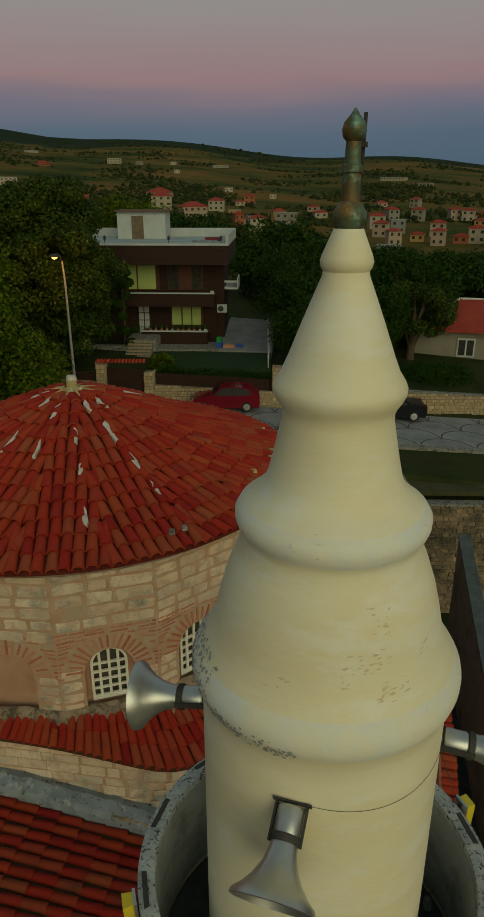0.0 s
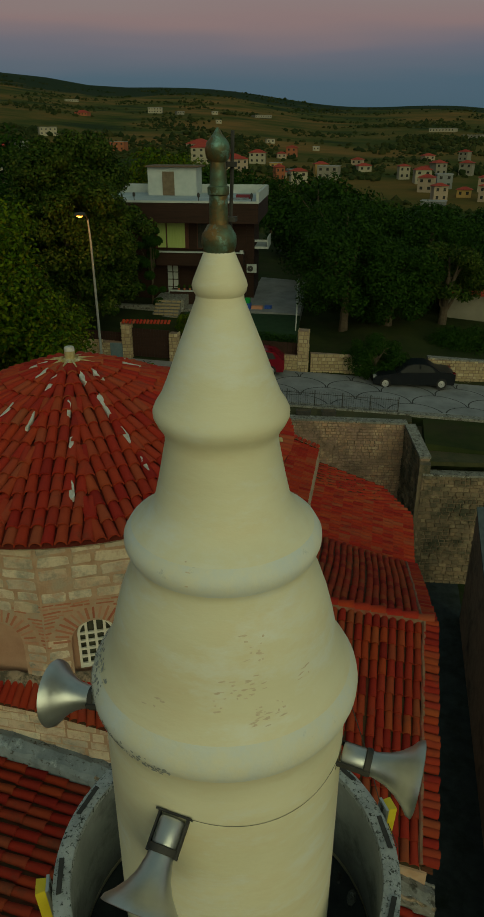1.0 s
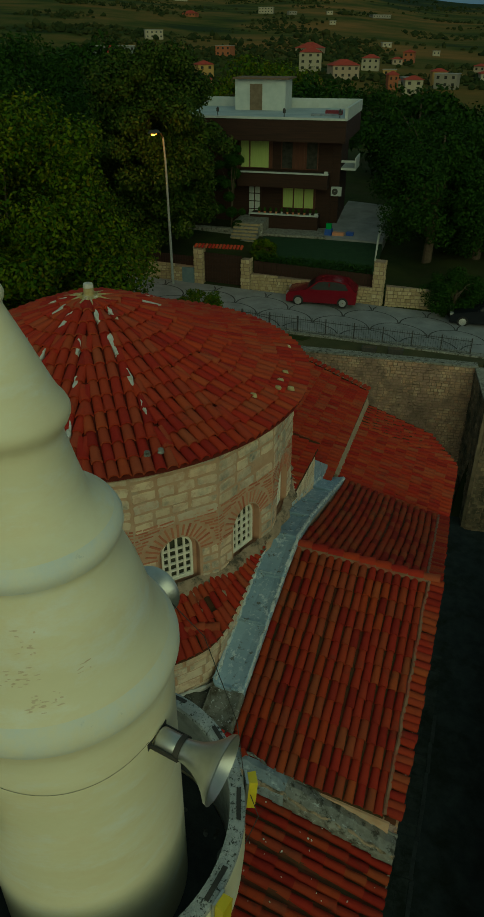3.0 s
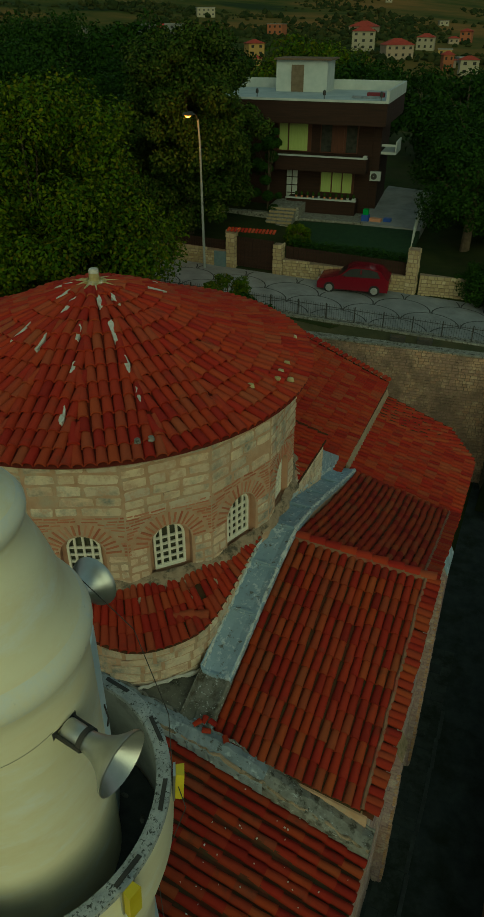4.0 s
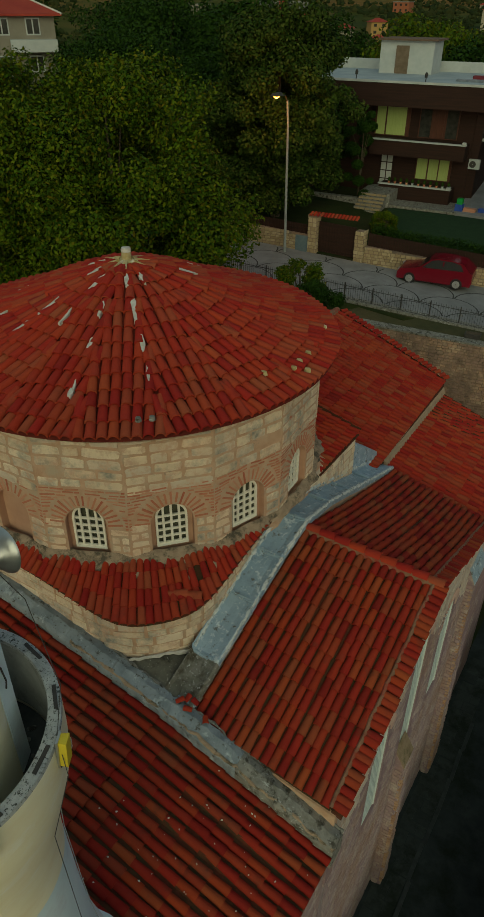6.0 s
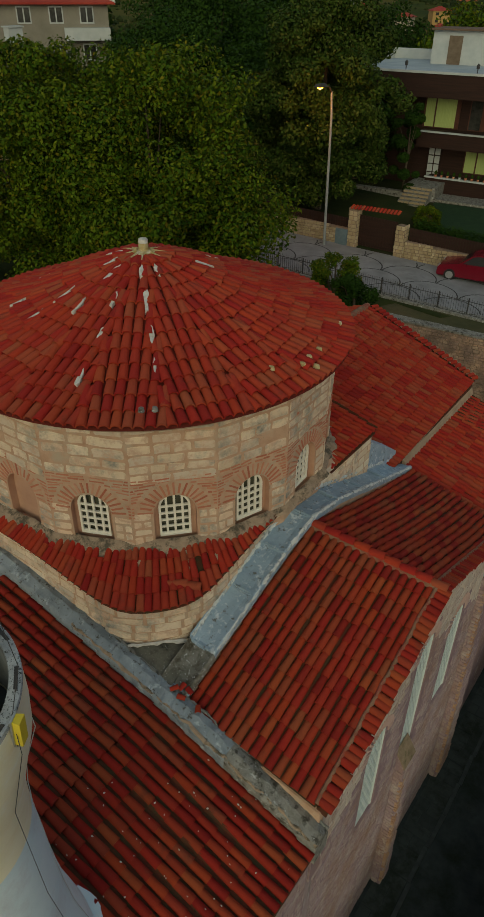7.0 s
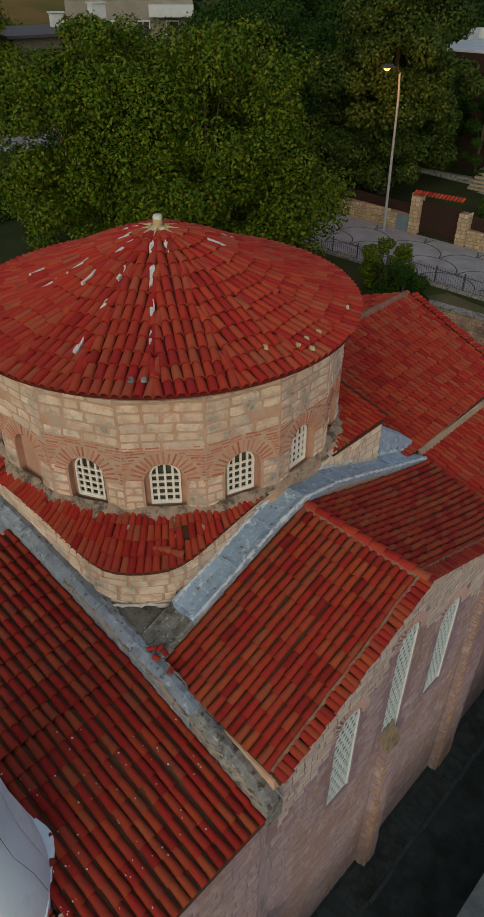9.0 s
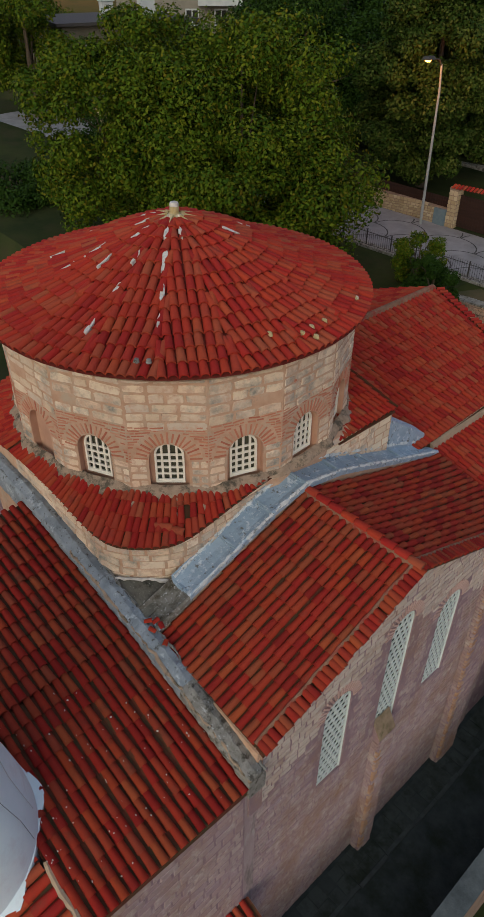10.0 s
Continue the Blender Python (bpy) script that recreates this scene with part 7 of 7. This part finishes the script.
# ---- trees ----
def tree(label, at, height, rad, leaf, seed, leaves=9000, size=0.34, squash=1.0, trunk=0.28, low=0.25, fine=1.0, clump=1.0):
    """A tapered trunk with limbs and a crown of many small leaves gathered in uneven clumps."""
    leaves, size = int(leaves * 2.1 * fine), size * 0.66 / math.sqrt(fine)
    r = random.Random(seed)
    t = thing("tree", label, "tree", at=at)
    tops = []
    lo, hi = height * low, height
    cz = (lo + hi) / 2
    for k in range(int((26 + rad * 9) / clump ** 2)):
        a, e = r.uniform(0, 6.283), math.asin(r.uniform(-0.85, 1))
        q = r.uniform(0.45, 1.0) ** 0.6
        tops.append((Vector((rad * q * math.cos(a) * math.cos(e), rad * q * math.sin(a) * math.cos(e) * squash, cz + (hi - lo) / 2 * q * math.sin(e) * 0.92)), rad * r.uniform(0.16, 0.36) * clump))
    tb = Build().tube([(0, 0, -0.6), (0.05, 0.02, height * 0.25), (0.1, -0.05, height * 0.5), (0, 0.05, height * 0.8)], [trunk * 1.25, trunk, trunk * 0.7, trunk * 0.2], 9)
    part("trunk", tb, M_bark, t, "", True)
    for k in range(9):
        c, _ = tops[k]
        z0 = height * r.uniform(0.2, 0.5)
        part("limb", Build().tube([(0.05, 0, z0), tuple(Vector((0, 0, z0)).lerp(c, 0.5) + Vector((0, 0, 0.4))), tuple(c)], [trunk * 0.45, trunk * 0.28, trunk * 0.08], 6), M_bark, t, "", True)
    g = np.random.RandomState(seed)
    wts = np.array([q * q for _, q in tops])
    idx = g.choice(len(tops), leaves, p=wts / wts.sum())
    cen = np.array([tuple(c) for c, _ in tops])[idx]
    cr_ = np.array([q for _, q in tops])[idx]
    d = g.normal(size=(leaves, 3))
    d /= np.linalg.norm(d, axis=1)[:, None]
    pos = cen + d * (cr_ * g.uniform(0.55, 1.08, leaves))[:, None] * np.array([1, 1, 0.8])
    x = g.normal(size=(leaves, 3))
    nrm = d + 0.7 * g.normal(size=(leaves, 3)) + np.array([0, 0, 0.5])
    nrm /= np.linalg.norm(nrm, axis=1)[:, None]
    x -= nrm * (x * nrm).sum(1)[:, None]
    x /= np.linalg.norm(x, axis=1)[:, None]
    y = np.cross(nrm, x)
    s = (size * g.uniform(0.6, 1.25, leaves))[:, None]
    quad = np.stack([pos - x * s * 0.5, pos - y * s * 0.28 + nrm * s * 0.08, pos + x * s * 0.5, pos + y * s * 0.28 + nrm * s * 0.08], 1).reshape(-1, 3)
    me = bpy.data.meshes.new("crown")
    me.vertices.add(leaves * 4)
    me.vertices.foreach_set("co", quad.ravel())
    me.loops.add(leaves * 4)
    me.loops.foreach_set("vertex_index", np.arange(leaves * 4, dtype=np.int32))
    me.polygons.add(leaves)
    me.polygons.foreach_set("loop_start", np.arange(0, leaves * 4, 4, dtype=np.int32))
    me.materials.append(leaf)
    me.update(calc_edges=True)
    ob = new("crown", me)
    ob.parent = t
    return t


tree("tall dense dark green tree beside the house", (-13.7, 29.8, 2.6), 13.0, 4.65, M_leaf_c, 3, 36000, 0.38, low=0.03, fine=1.3, clump=0.72)
tree("broad walnut tree with yellowing leaves behind the church", (-12.6, 13.4, 1.0), 13.0, 5.9, M_leaf_b, 5, 36000, 0.31, low=0.06, trunk=0.15, fine=1.15, clump=0.72)
tree("broad walnut tree with yellowing leaves", (-17.2, 10.6, 1.0), 13.2, 4.7, M_leaf_b, 6, 28000, 0.31, low=0.04, trunk=0.15, fine=1.15, clump=0.72)
tree("dark green garden tree", (-19.5, 33.0, 2.8), 10.0, 4.4, M_leaf_a, 8, 12000, 0.36, low=0.08)
tree("dark green garden tree", (-24.0, 29.5, 2.8), 11.0, 4.4, M_leaf_a, 9, 13000, 0.36, low=0.08)
tree("dark green garden tree", (-27.0, 31.0, 3.0), 10.0, 5.0, M_leaf_a, 10, 12000, 0.38, low=0.08)
tree("dark green tree by the driveway", (3.2, 35.5, 2.2), 8.2, 3.6, M_leaf_a, 11, 12000, 0.32, low=0.08)
tree("dark green tree behind the garden wall", (6.2, 36.6, 2.0), 7.2, 3.0, M_leaf_a, 12, 12000, 0.32, low=0.06)
tree("dark green tree behind the garden wall", (10.0, 38.4, 2.0), 6.9, 2.5, M_leaf_c, 13, 11000, 0.32, low=0.30)
tree("dark green tree behind the house", (2.5, 45.0, 2.0), 9.5, 4.5, M_leaf_a, 14, 11000, 0.36, low=0.08)
tree("dark green tree behind the house", (9.0, 44.0, 2.0), 8.5, 4.5, M_leaf_a, 16, 10000, 0.38, low=0.08)
tree("low dark shrub behind the garden wall", (11.6, 34.6, 1.8), 1.6, 2.6, M_leaf_a, 31, 6000, 0.22, low=0.02, squash=0.5, trunk=0.06)
tree("young walnut tree close behind the church", (-10.0, 11.0, -0.2), 9.9, 3.1, M_leaf_b, 29, 15000, 0.31, low=0.42, trunk=0.1, fine=1.15)
tree("small dark shrub tree by the retaining wall", (-4.0, 17.3, 1.6), 3.1, 1.2, M_leaf_a, 17, 7000, 0.2, low=0.05, trunk=0.1)
tree("small pale-leaved bush by the retaining wall", (-5.9, 18.8, 1.8), 3.2, 1.2, M_leaf_b, 18, 3500, 0.2, low=0.05, trunk=0.08)
tree("ivy-covered shrub by the broken wall", (5.6, 29.2, 1.6), 2.4, 1.8, M_leaf_a, 19, 6000, 0.2, low=0.02, trunk=0.1)
tree("dark green tree beside the house", (-15.5, 38.0, 2.8), 8.0, 3.0, M_leaf_a, 20, 9000, 0.34, low=0.06)

tree("slim dark ivy-clad tree before the house door", (-10.9, 36.5, 3.0), 7.1, 1.0, M_leaf_a, 27, 14000, 0.26, low=0.0, trunk=0.06, clump=1.5)
tree("small yellow-green shrub over the gate", (-6.6, 31.2, 2.6), 1.9, 0.9, M_leaf_b, 28, 2500, 0.2, low=0.05, trunk=0.06)
tree("tall dark green tree across the road", (-30.0, 40.0, 3.5), 12.5, 5.5, M_leaf_a, 23, 12000, 0.42, low=0.08)
tree("tall dark green tree across the road", (-40.0, 46.0, 3.8), 12.0, 6.0, M_leaf_a, 25, 10000, 0.45, low=0.08)
tree("dark green tree beside the road", (-25.0, 16.0, 2.5), 6.5, 3.2, M_leaf_a, 26, 9000, 0.3, low=0.05)

for k, (x, y, hgt, rad) in enumerate(((-2, 66, 9, 5.5), (8, 60, 5.2, 4.2), (16, 66, 5, 4.5), (24, 62, 5.4, 4.5), (-14, 74, 9, 5.0), (4, 86, 4.4, 5.0), (20, 92, 4.5, 5.5), (-24, 82, 10, 6.0), (33, 84, 5, 5.5), (-6, 112, 9, 5.0), (12, 122, 5.5, 6.5), (-30, 110, 12, 7.0), (-44, 96, 11, 7.0), (30, 126, 5.5, 7.0), (-18, 132, 11, 6.0), (2, 150, 7, 7.0), (-36, 60, 10, 5.5), (-50, 66, 11, 6.0), (-62, 52, 11, 6.0))):
    tree("dark green tree below the village", (x, y, ground_z(x, y)), hgt, rad, (M_leaf_a, M_leaf_b)[k % 4 == 3], 40 + k, 4200, 0.75, low=0.03)
tree("yellowing tree at the road corner", (-43.0, 19.4, 3.2), 9.8, 3.2, M_leaf_b, 71, 12000, 0.36, low=0.22)
tree("dark green shrub tree beside the road", (-28.5, 9.5, 2.0), 3.2, 3.6, M_leaf_a, 72, 9000, 0.3, low=0.02)
tree("dark green tree beside the road", (-54.0, 25.0, 4.0), 9.0, 4.6, M_leaf_b, 73, 9000, 0.4, low=0.1)

tree("dark green garden tree before the cream house", (-31.5, 24.5, 3.0), 8.4, 4.0, M_leaf_c, 74, 12000, 0.32, low=0.05)
tree("dark green garden tree before the cream house", (-36.0, 26.0, 3.2), 7.6, 3.6, M_leaf_a, 75, 9000, 0.32, low=0.05)

# far woods and hedges
g = np.random.RandomState(77)
fb = Build()
ICO = [(0, 0, 1.0), (0.75, 0, 0.45), (0.2, 0.72, 0.5), (-0.62, 0.42, 0.4), (-0.6, -0.45, 0.5), (0.22, -0.72, 0.42), (0.5, 0.4, -0.1), (-0.4, 0.6, -0.1), (-0.75, -0.1, -0.1), (-0.1, -0.75, -0.1), (0.6, -0.4, -0.1)]
ICF = [(0, 1, 2), (0, 2, 3), (0, 3, 4), (0, 4, 5), (0, 5, 1), (1, 6, 2), (2, 6, 7), (2, 7, 3), (3, 7, 8), (3, 8, 4), (4, 8, 9), (4, 9, 5), (5, 9, 10), (5, 10, 1), (1, 10, 6)]
for k in range(30000):
    az = radians(g.uniform(-48, 30))
    d = 170 + 1500 * g.uniform(0, 1) ** 1.5
    x, y = d * math.sin(az), d * math.cos(az)
    if noise.noise(Vector((x * 0.011, y * 0.011, 3))) + (0.16 if d < 650 else 0) < g.uniform(0.0, 0.26):
        continue
    s = g.uniform(0.8, 2.4) * (1 if d < 500 else 1.25) * (1.6 if g.uniform() < 0.08 else 1.0)
    z = ground_z(x, y)
    sx, sy, sz = s * g.uniform(0.7, 1.4), s * g.uniform(0.7, 1.4), s * g.uniform(0.6, 1.2)
    ca, sa = math.cos(k), math.sin(k)
    fb.add([(x + sx * (p * ca - q * sa) * g.uniform(0.8, 1.2), y + sy * (p * sa + q * ca) * g.uniform(0.8, 1.2), z + sz * (w + 0.1) * g.uniform(0.85, 1.15)) for p, q, w in ICO], ICF)
M_far = mat("far_scrub", ((0.016, 0.026, 0.010), (0.036, 0.046, 0.016)), 0.95, 0.3, 0.0, 4, "island", ((0.014, 0.024, 0.010), (0.030, 0.040, 0.014), (0.050, 0.050, 0.018)), 0.7, spec=0.03)
part("far_woods", fb, M_far, None, "scattered trees and hedges on the hillside", kind="stuff", category="woods")

# ---- village ----
M_vw = [mat("village_wall", (c, tuple(q * 1.15 for q in c)), 0.9, 0.5, 0.0) for c in ((0.30, 0.27, 0.20), (0.20, 0.185, 0.15), (0.34, 0.22, 0.08), (0.28, 0.10, 0.05), (0.29, 0.23, 0.17), (0.17, 0.18, 0.18))]
M_vroof = mat("village_roof", ((0.24, 0.030, 0.024), (0.32, 0.050, 0.032)), 0.9, 0.6, 0.0)
M_vflat = mat("village_flat_roof", ((0.22, 0.22, 0.22), (0.3, 0.3, 0.3)), 0.9, 0.6, 0.0)


def village_house(az, el_dist, w, dpt, floors, wall, hip, turn=0.0):
    a = radians(az)
    x, y = 5 + el_dist * math.sin(a), -12 + el_dist * math.cos(a)
    h = thing("house", "small far village house with " + ("a red hipped roof" if hip else "a flat roof"), "house", "village houses", at=(x, y, ground_z(x, y) - 0.5))
    h.rotation_euler = (0, 0, -a + turn)
    H = floors * 2.9 + 0.5
    part("wall", Build().box((0, 0, H / 2), (w, dpt, H)), wall, h)
    if hip:
        o = 0.6
        X, Y = w / 2 + o, dpt / 2 + o
        rl = max(0.4, w / 2 - dpt / 2)
        part("roof", Build().add([(-X, -Y, H), (X, -Y, H), (X, Y, H), (-X, Y, H), (-rl, 0, H + dpt * 0.26), (rl, 0, H + dpt * 0.26)], [(0, 1, 5, 4), (1, 2, 5), (2, 3, 4, 5), (3, 0, 4), (3, 2, 1, 0)]), M_vroof, h, "red tiled roof")
    else:
        part("roof", Build().box((0, 0, H + 0.15), (w + 0.5, dpt + 0.5, 0.35)), M_vflat, h)
    nx = max(2, int(w / 3))
    for f in range(floors):
        for k in range(nx):
            part("window", Build().box((-w / 2 + w * (k + 0.5) / nx, -dpt / 2 - 0.03, 0.5 + f * 2.9 + 1.6), (min(1.5, w / nx * 0.36), 0.08, 1.2)), M_glass, h)
    return h


VILLAGE = ((-14.7, 432, 14.1, 10.6, 4, 0, 1), (-12.3, 399, 16.2, 12.1, 3, 4, 1), (-10.4, 444, 11.0, 8.2, 3, 0, 1), (-7.2, 349, 9.1, 6.8, 2, 0, 1), (-4.9, 373, 12.2, 9.1, 2, 1, 0), (-2.3, 411, 8.6, 6.4, 1, 0, 1),
           (2.1, 357, 8.9, 6.7, 3, 0, 1), (2.5, 327, 7.7, 5.8, 2, 4, 1), (3.7, 339, 8.0, 6.0, 3, 5, 0), (5.3, 313, 6.6, 5, 1, 2, 1), (6.8, 331, 7.8, 5.8, 2, 4, 1), (6.9, 301, 6.3, 5, 2, 4, 1),
           (3.5, 299, 6.6, 5, 2, 4, 1), (8.6, 309, 6.9, 5.2, 1, 3, 1), (3.2, 277, 10.1, 7.6, 1, 5, 0), (-9.0, 417, 8.2, 6.1, 1, 2, 0), (-18.1, 957, 20.0, 15.0, 3, 0, 0), (-20.9, 524, 12.3, 9.2, 2, 3, 0),
           (-23.4, 863, 16.9, 12.7, 1, 3, 1), (-16.3, 929, 10.9, 8.2, 1, 1, 0), (-13.7, 953, 8.7, 6.5, 1, 0, 0), (-13.4, 820, 7.5, 5.6, 1, 0, 0), (-10.2, 964, 25.2, 18.9, 1, 1, 0), (-9.5, 624, 8.2, 6.1, 1, 0, 0),
           (-6.0, 586, 6.1, 5, 1, 0, 0), (-14.8, 538, 19.7, 14.8, 1, 4, 1), (5.4, 748, 19.6, 14.7, 1, 1, 0), (3.2, 856, 31.3, 23.5, 1, 0, 0), (-24.1, 1161, 22.8, 17.1, 1, 0, 0), (9.7, 311, 8.1, 6.1, 2, 0, 1),
           (-2.8, 462, 7.8, 5.8, 1, 4, 1), (-8.6, 494, 7.1, 5.3, 1, 4, 1), (0.7, 373, 6.3, 5, 2, 0, 1), (-26.0, 620, 16, 10, 2, 0, 0), (-30.5, 330, 16, 11, 4, 0, 0), (-32.5, 345, 12, 11, 4, 4, 1),
           (-36.0, 300, 12, 10, 3, 0, 1), (-40, 260, 12, 10, 2, 1, 1), (-28, 330, 10, 9, 2, 3, 1), (11.5, 300, 9, 8, 2, 0, 1), (-33, 420, 12, 9, 2, 0, 1), (-27.5, 420, 10, 8, 2, 4, 1),
           (-29.2, 470, 12, 9, 3, 0, 1), (-24.6, 380, 9, 8, 2, 0, 1), (-22.4, 410, 10, 8, 2, 2, 1), (-35, 480, 14, 9, 2, 1, 0))
block = village_house(-29.0, 430, 22, 14, 4, M_vw[5], 0, 0.35)
part("stripe", Build().box((-3.0, -7.1, 6.2), (4.0, 0.4, 12.6)), mat("red_render", ((0.40, 0.03, 0.05), (0.46, 0.05, 0.07)), 0.9, 0.5, 0.0), block, "red rendered stripe")
for k, (az, d, w, dp, fl, wl, hp) in enumerate(VILLAGE):
    village_house(az, d, w * 0.85, dp * 0.85, max(1, fl - (fl > 2)), M_vw[wl], hp, rng.uniform(-0.4, 0.4))
# small houses between them
vr = random.Random(23)
for k in range(22):
    az = vr.choice((vr.uniform(-16, -3), vr.uniform(1, 11), vr.uniform(1, 11), vr.uniform(-36, -20)))
    village_house(az, vr.uniform(285, 520), vr.uniform(4.5, 7.5), vr.uniform(4.5, 6), vr.choice((1, 1, 2)), M_vw[vr.randrange(6)], vr.random() < 0.75, vr.uniform(-0.6, 0.6))
# cream house above the walnut trees, its dark flat-roofed annex, and a red-roofed bungalow
M_nearwall = mat("cream_render", ((0.175, 0.165, 0.13), (0.235, 0.22, 0.18)), 0.9, 0.8, 0.1, 8)
M_annex = mat("dirty_cream_render", ((0.09, 0.085, 0.06), (0.13, 0.12, 0.09)), 0.9, 0.8, 0.1, 8)


def near_house(label, at, turn, w, dpt, H, roofed, wins):
    h = thing("house", label, "house", at=at)
    h.rotation_euler = (0, 0, turn)
    part("wall", Build().box((0, 0, H / 2 - 1), (w, dpt, H + 2)), M_nearwall if roofed else M_annex, h, "cream rendered wall" if roofed else "grey rendered wall")
    if roofed:
        X, Y, R = w / 2 + 0.7, dpt / 2 + 0.7, max(0.3, w / 2 - dpt / 2)
        top = H + dpt * 0.24
        part("roof", Build().add([(-X, -Y, H), (X, -Y, H), (X, Y, H), (-X, Y, H), (-R, 0, top), (R, 0, top), (-X, -Y, H - 0.18), (X, -Y, H - 0.18), (X, Y, H - 0.18), (-X, Y, H - 0.18)], [(0, 1, 5, 4), (1, 2, 5), (2, 3, 4, 5), (3, 0, 4), (0, 6, 7, 1), (1, 7, 8, 2), (2, 8, 9, 3), (3, 9, 6, 0), (9, 8, 7, 6)]), M_vroof, h, "red tiled hip roof")
        for p, q in (((-X, -Y, H), (-R, 0, top)), ((X, -Y, H), (R, 0, top)), ((-R, 0, top), (R, 0, top)), ((X, Y, H), (R, 0, top)), ((-X, Y, H), (-R, 0, top))):
            part("ridge", Build().tube([p, tuple((Vector(p) + Vector(q)) / 2), q], 0.11, 6), M_patch, h, "pale mortared ridge")
    else:
        part("roof", Build().box((0, 0, H + 0.1), (w + 1.2, dpt + 1.2, 0.2)), M_iron, h, "dark flat roof")
        for cx, cy, cw, ch in ((0.6, 1.5, 1.0, 0.95), (2.6, -2.0, 1.2, 1.7)):
            cm = part("chimney", Build().box((cx, cy, H + 0.2 + ch / 2), (cw, cw * 0.7, ch)), M_hwhite, h, "white chimney")
            part("cap", Build().box((cx, cy, H + 0.28 + ch), (cw + 0.2, cw * 0.7 + 0.2, 0.1)), M_hwhite, cm)
    for x, z in wins:
        wn = part("window", Build().box((x, -dpt / 2 - 0.03, z), (1.3, 0.1, 1.4)), M_hwhite, h, "white-framed window")
        for s in (-0.3, 0.3):
            part("pane", Build().box((x + s, -dpt / 2 - 0.09, z), (0.48, 0.03, 1.15)), M_glass, wn)
    return h


cream = near_house("cream three-storey house with a red tiled hip roof", (-53.9, 42.8, 3.8), radians(50), 12, 10, 10.2, True, ((-4.6, 9.2), (-1.7, 9.2), (1.2, 9.2), (4.0, 9.2), (-1.7, 6.2), (1.2, 6.2), (4.0, 6.2)))
part("balcony", Build().box((3.9, -5.7, 7.7), (4.2, 1.4, 1.0)), M_hwhite, cream, "white balcony parapet")
near_house("low grey house with a dark flat roof", (-45.2, 28.2, 3.4), radians(80), 11, 8, 7.2, False, ((-3.6, 5.2), (-0.6, 5.2), (2.6, 5.2)))
near_house("cream bungalow with a red hip roof and pale ridges", (17.0, 43.8, 1.8), radians(-4), 13, 7, 3.0, True, ((-2.5, 1.6), (1.5, 1.6)))
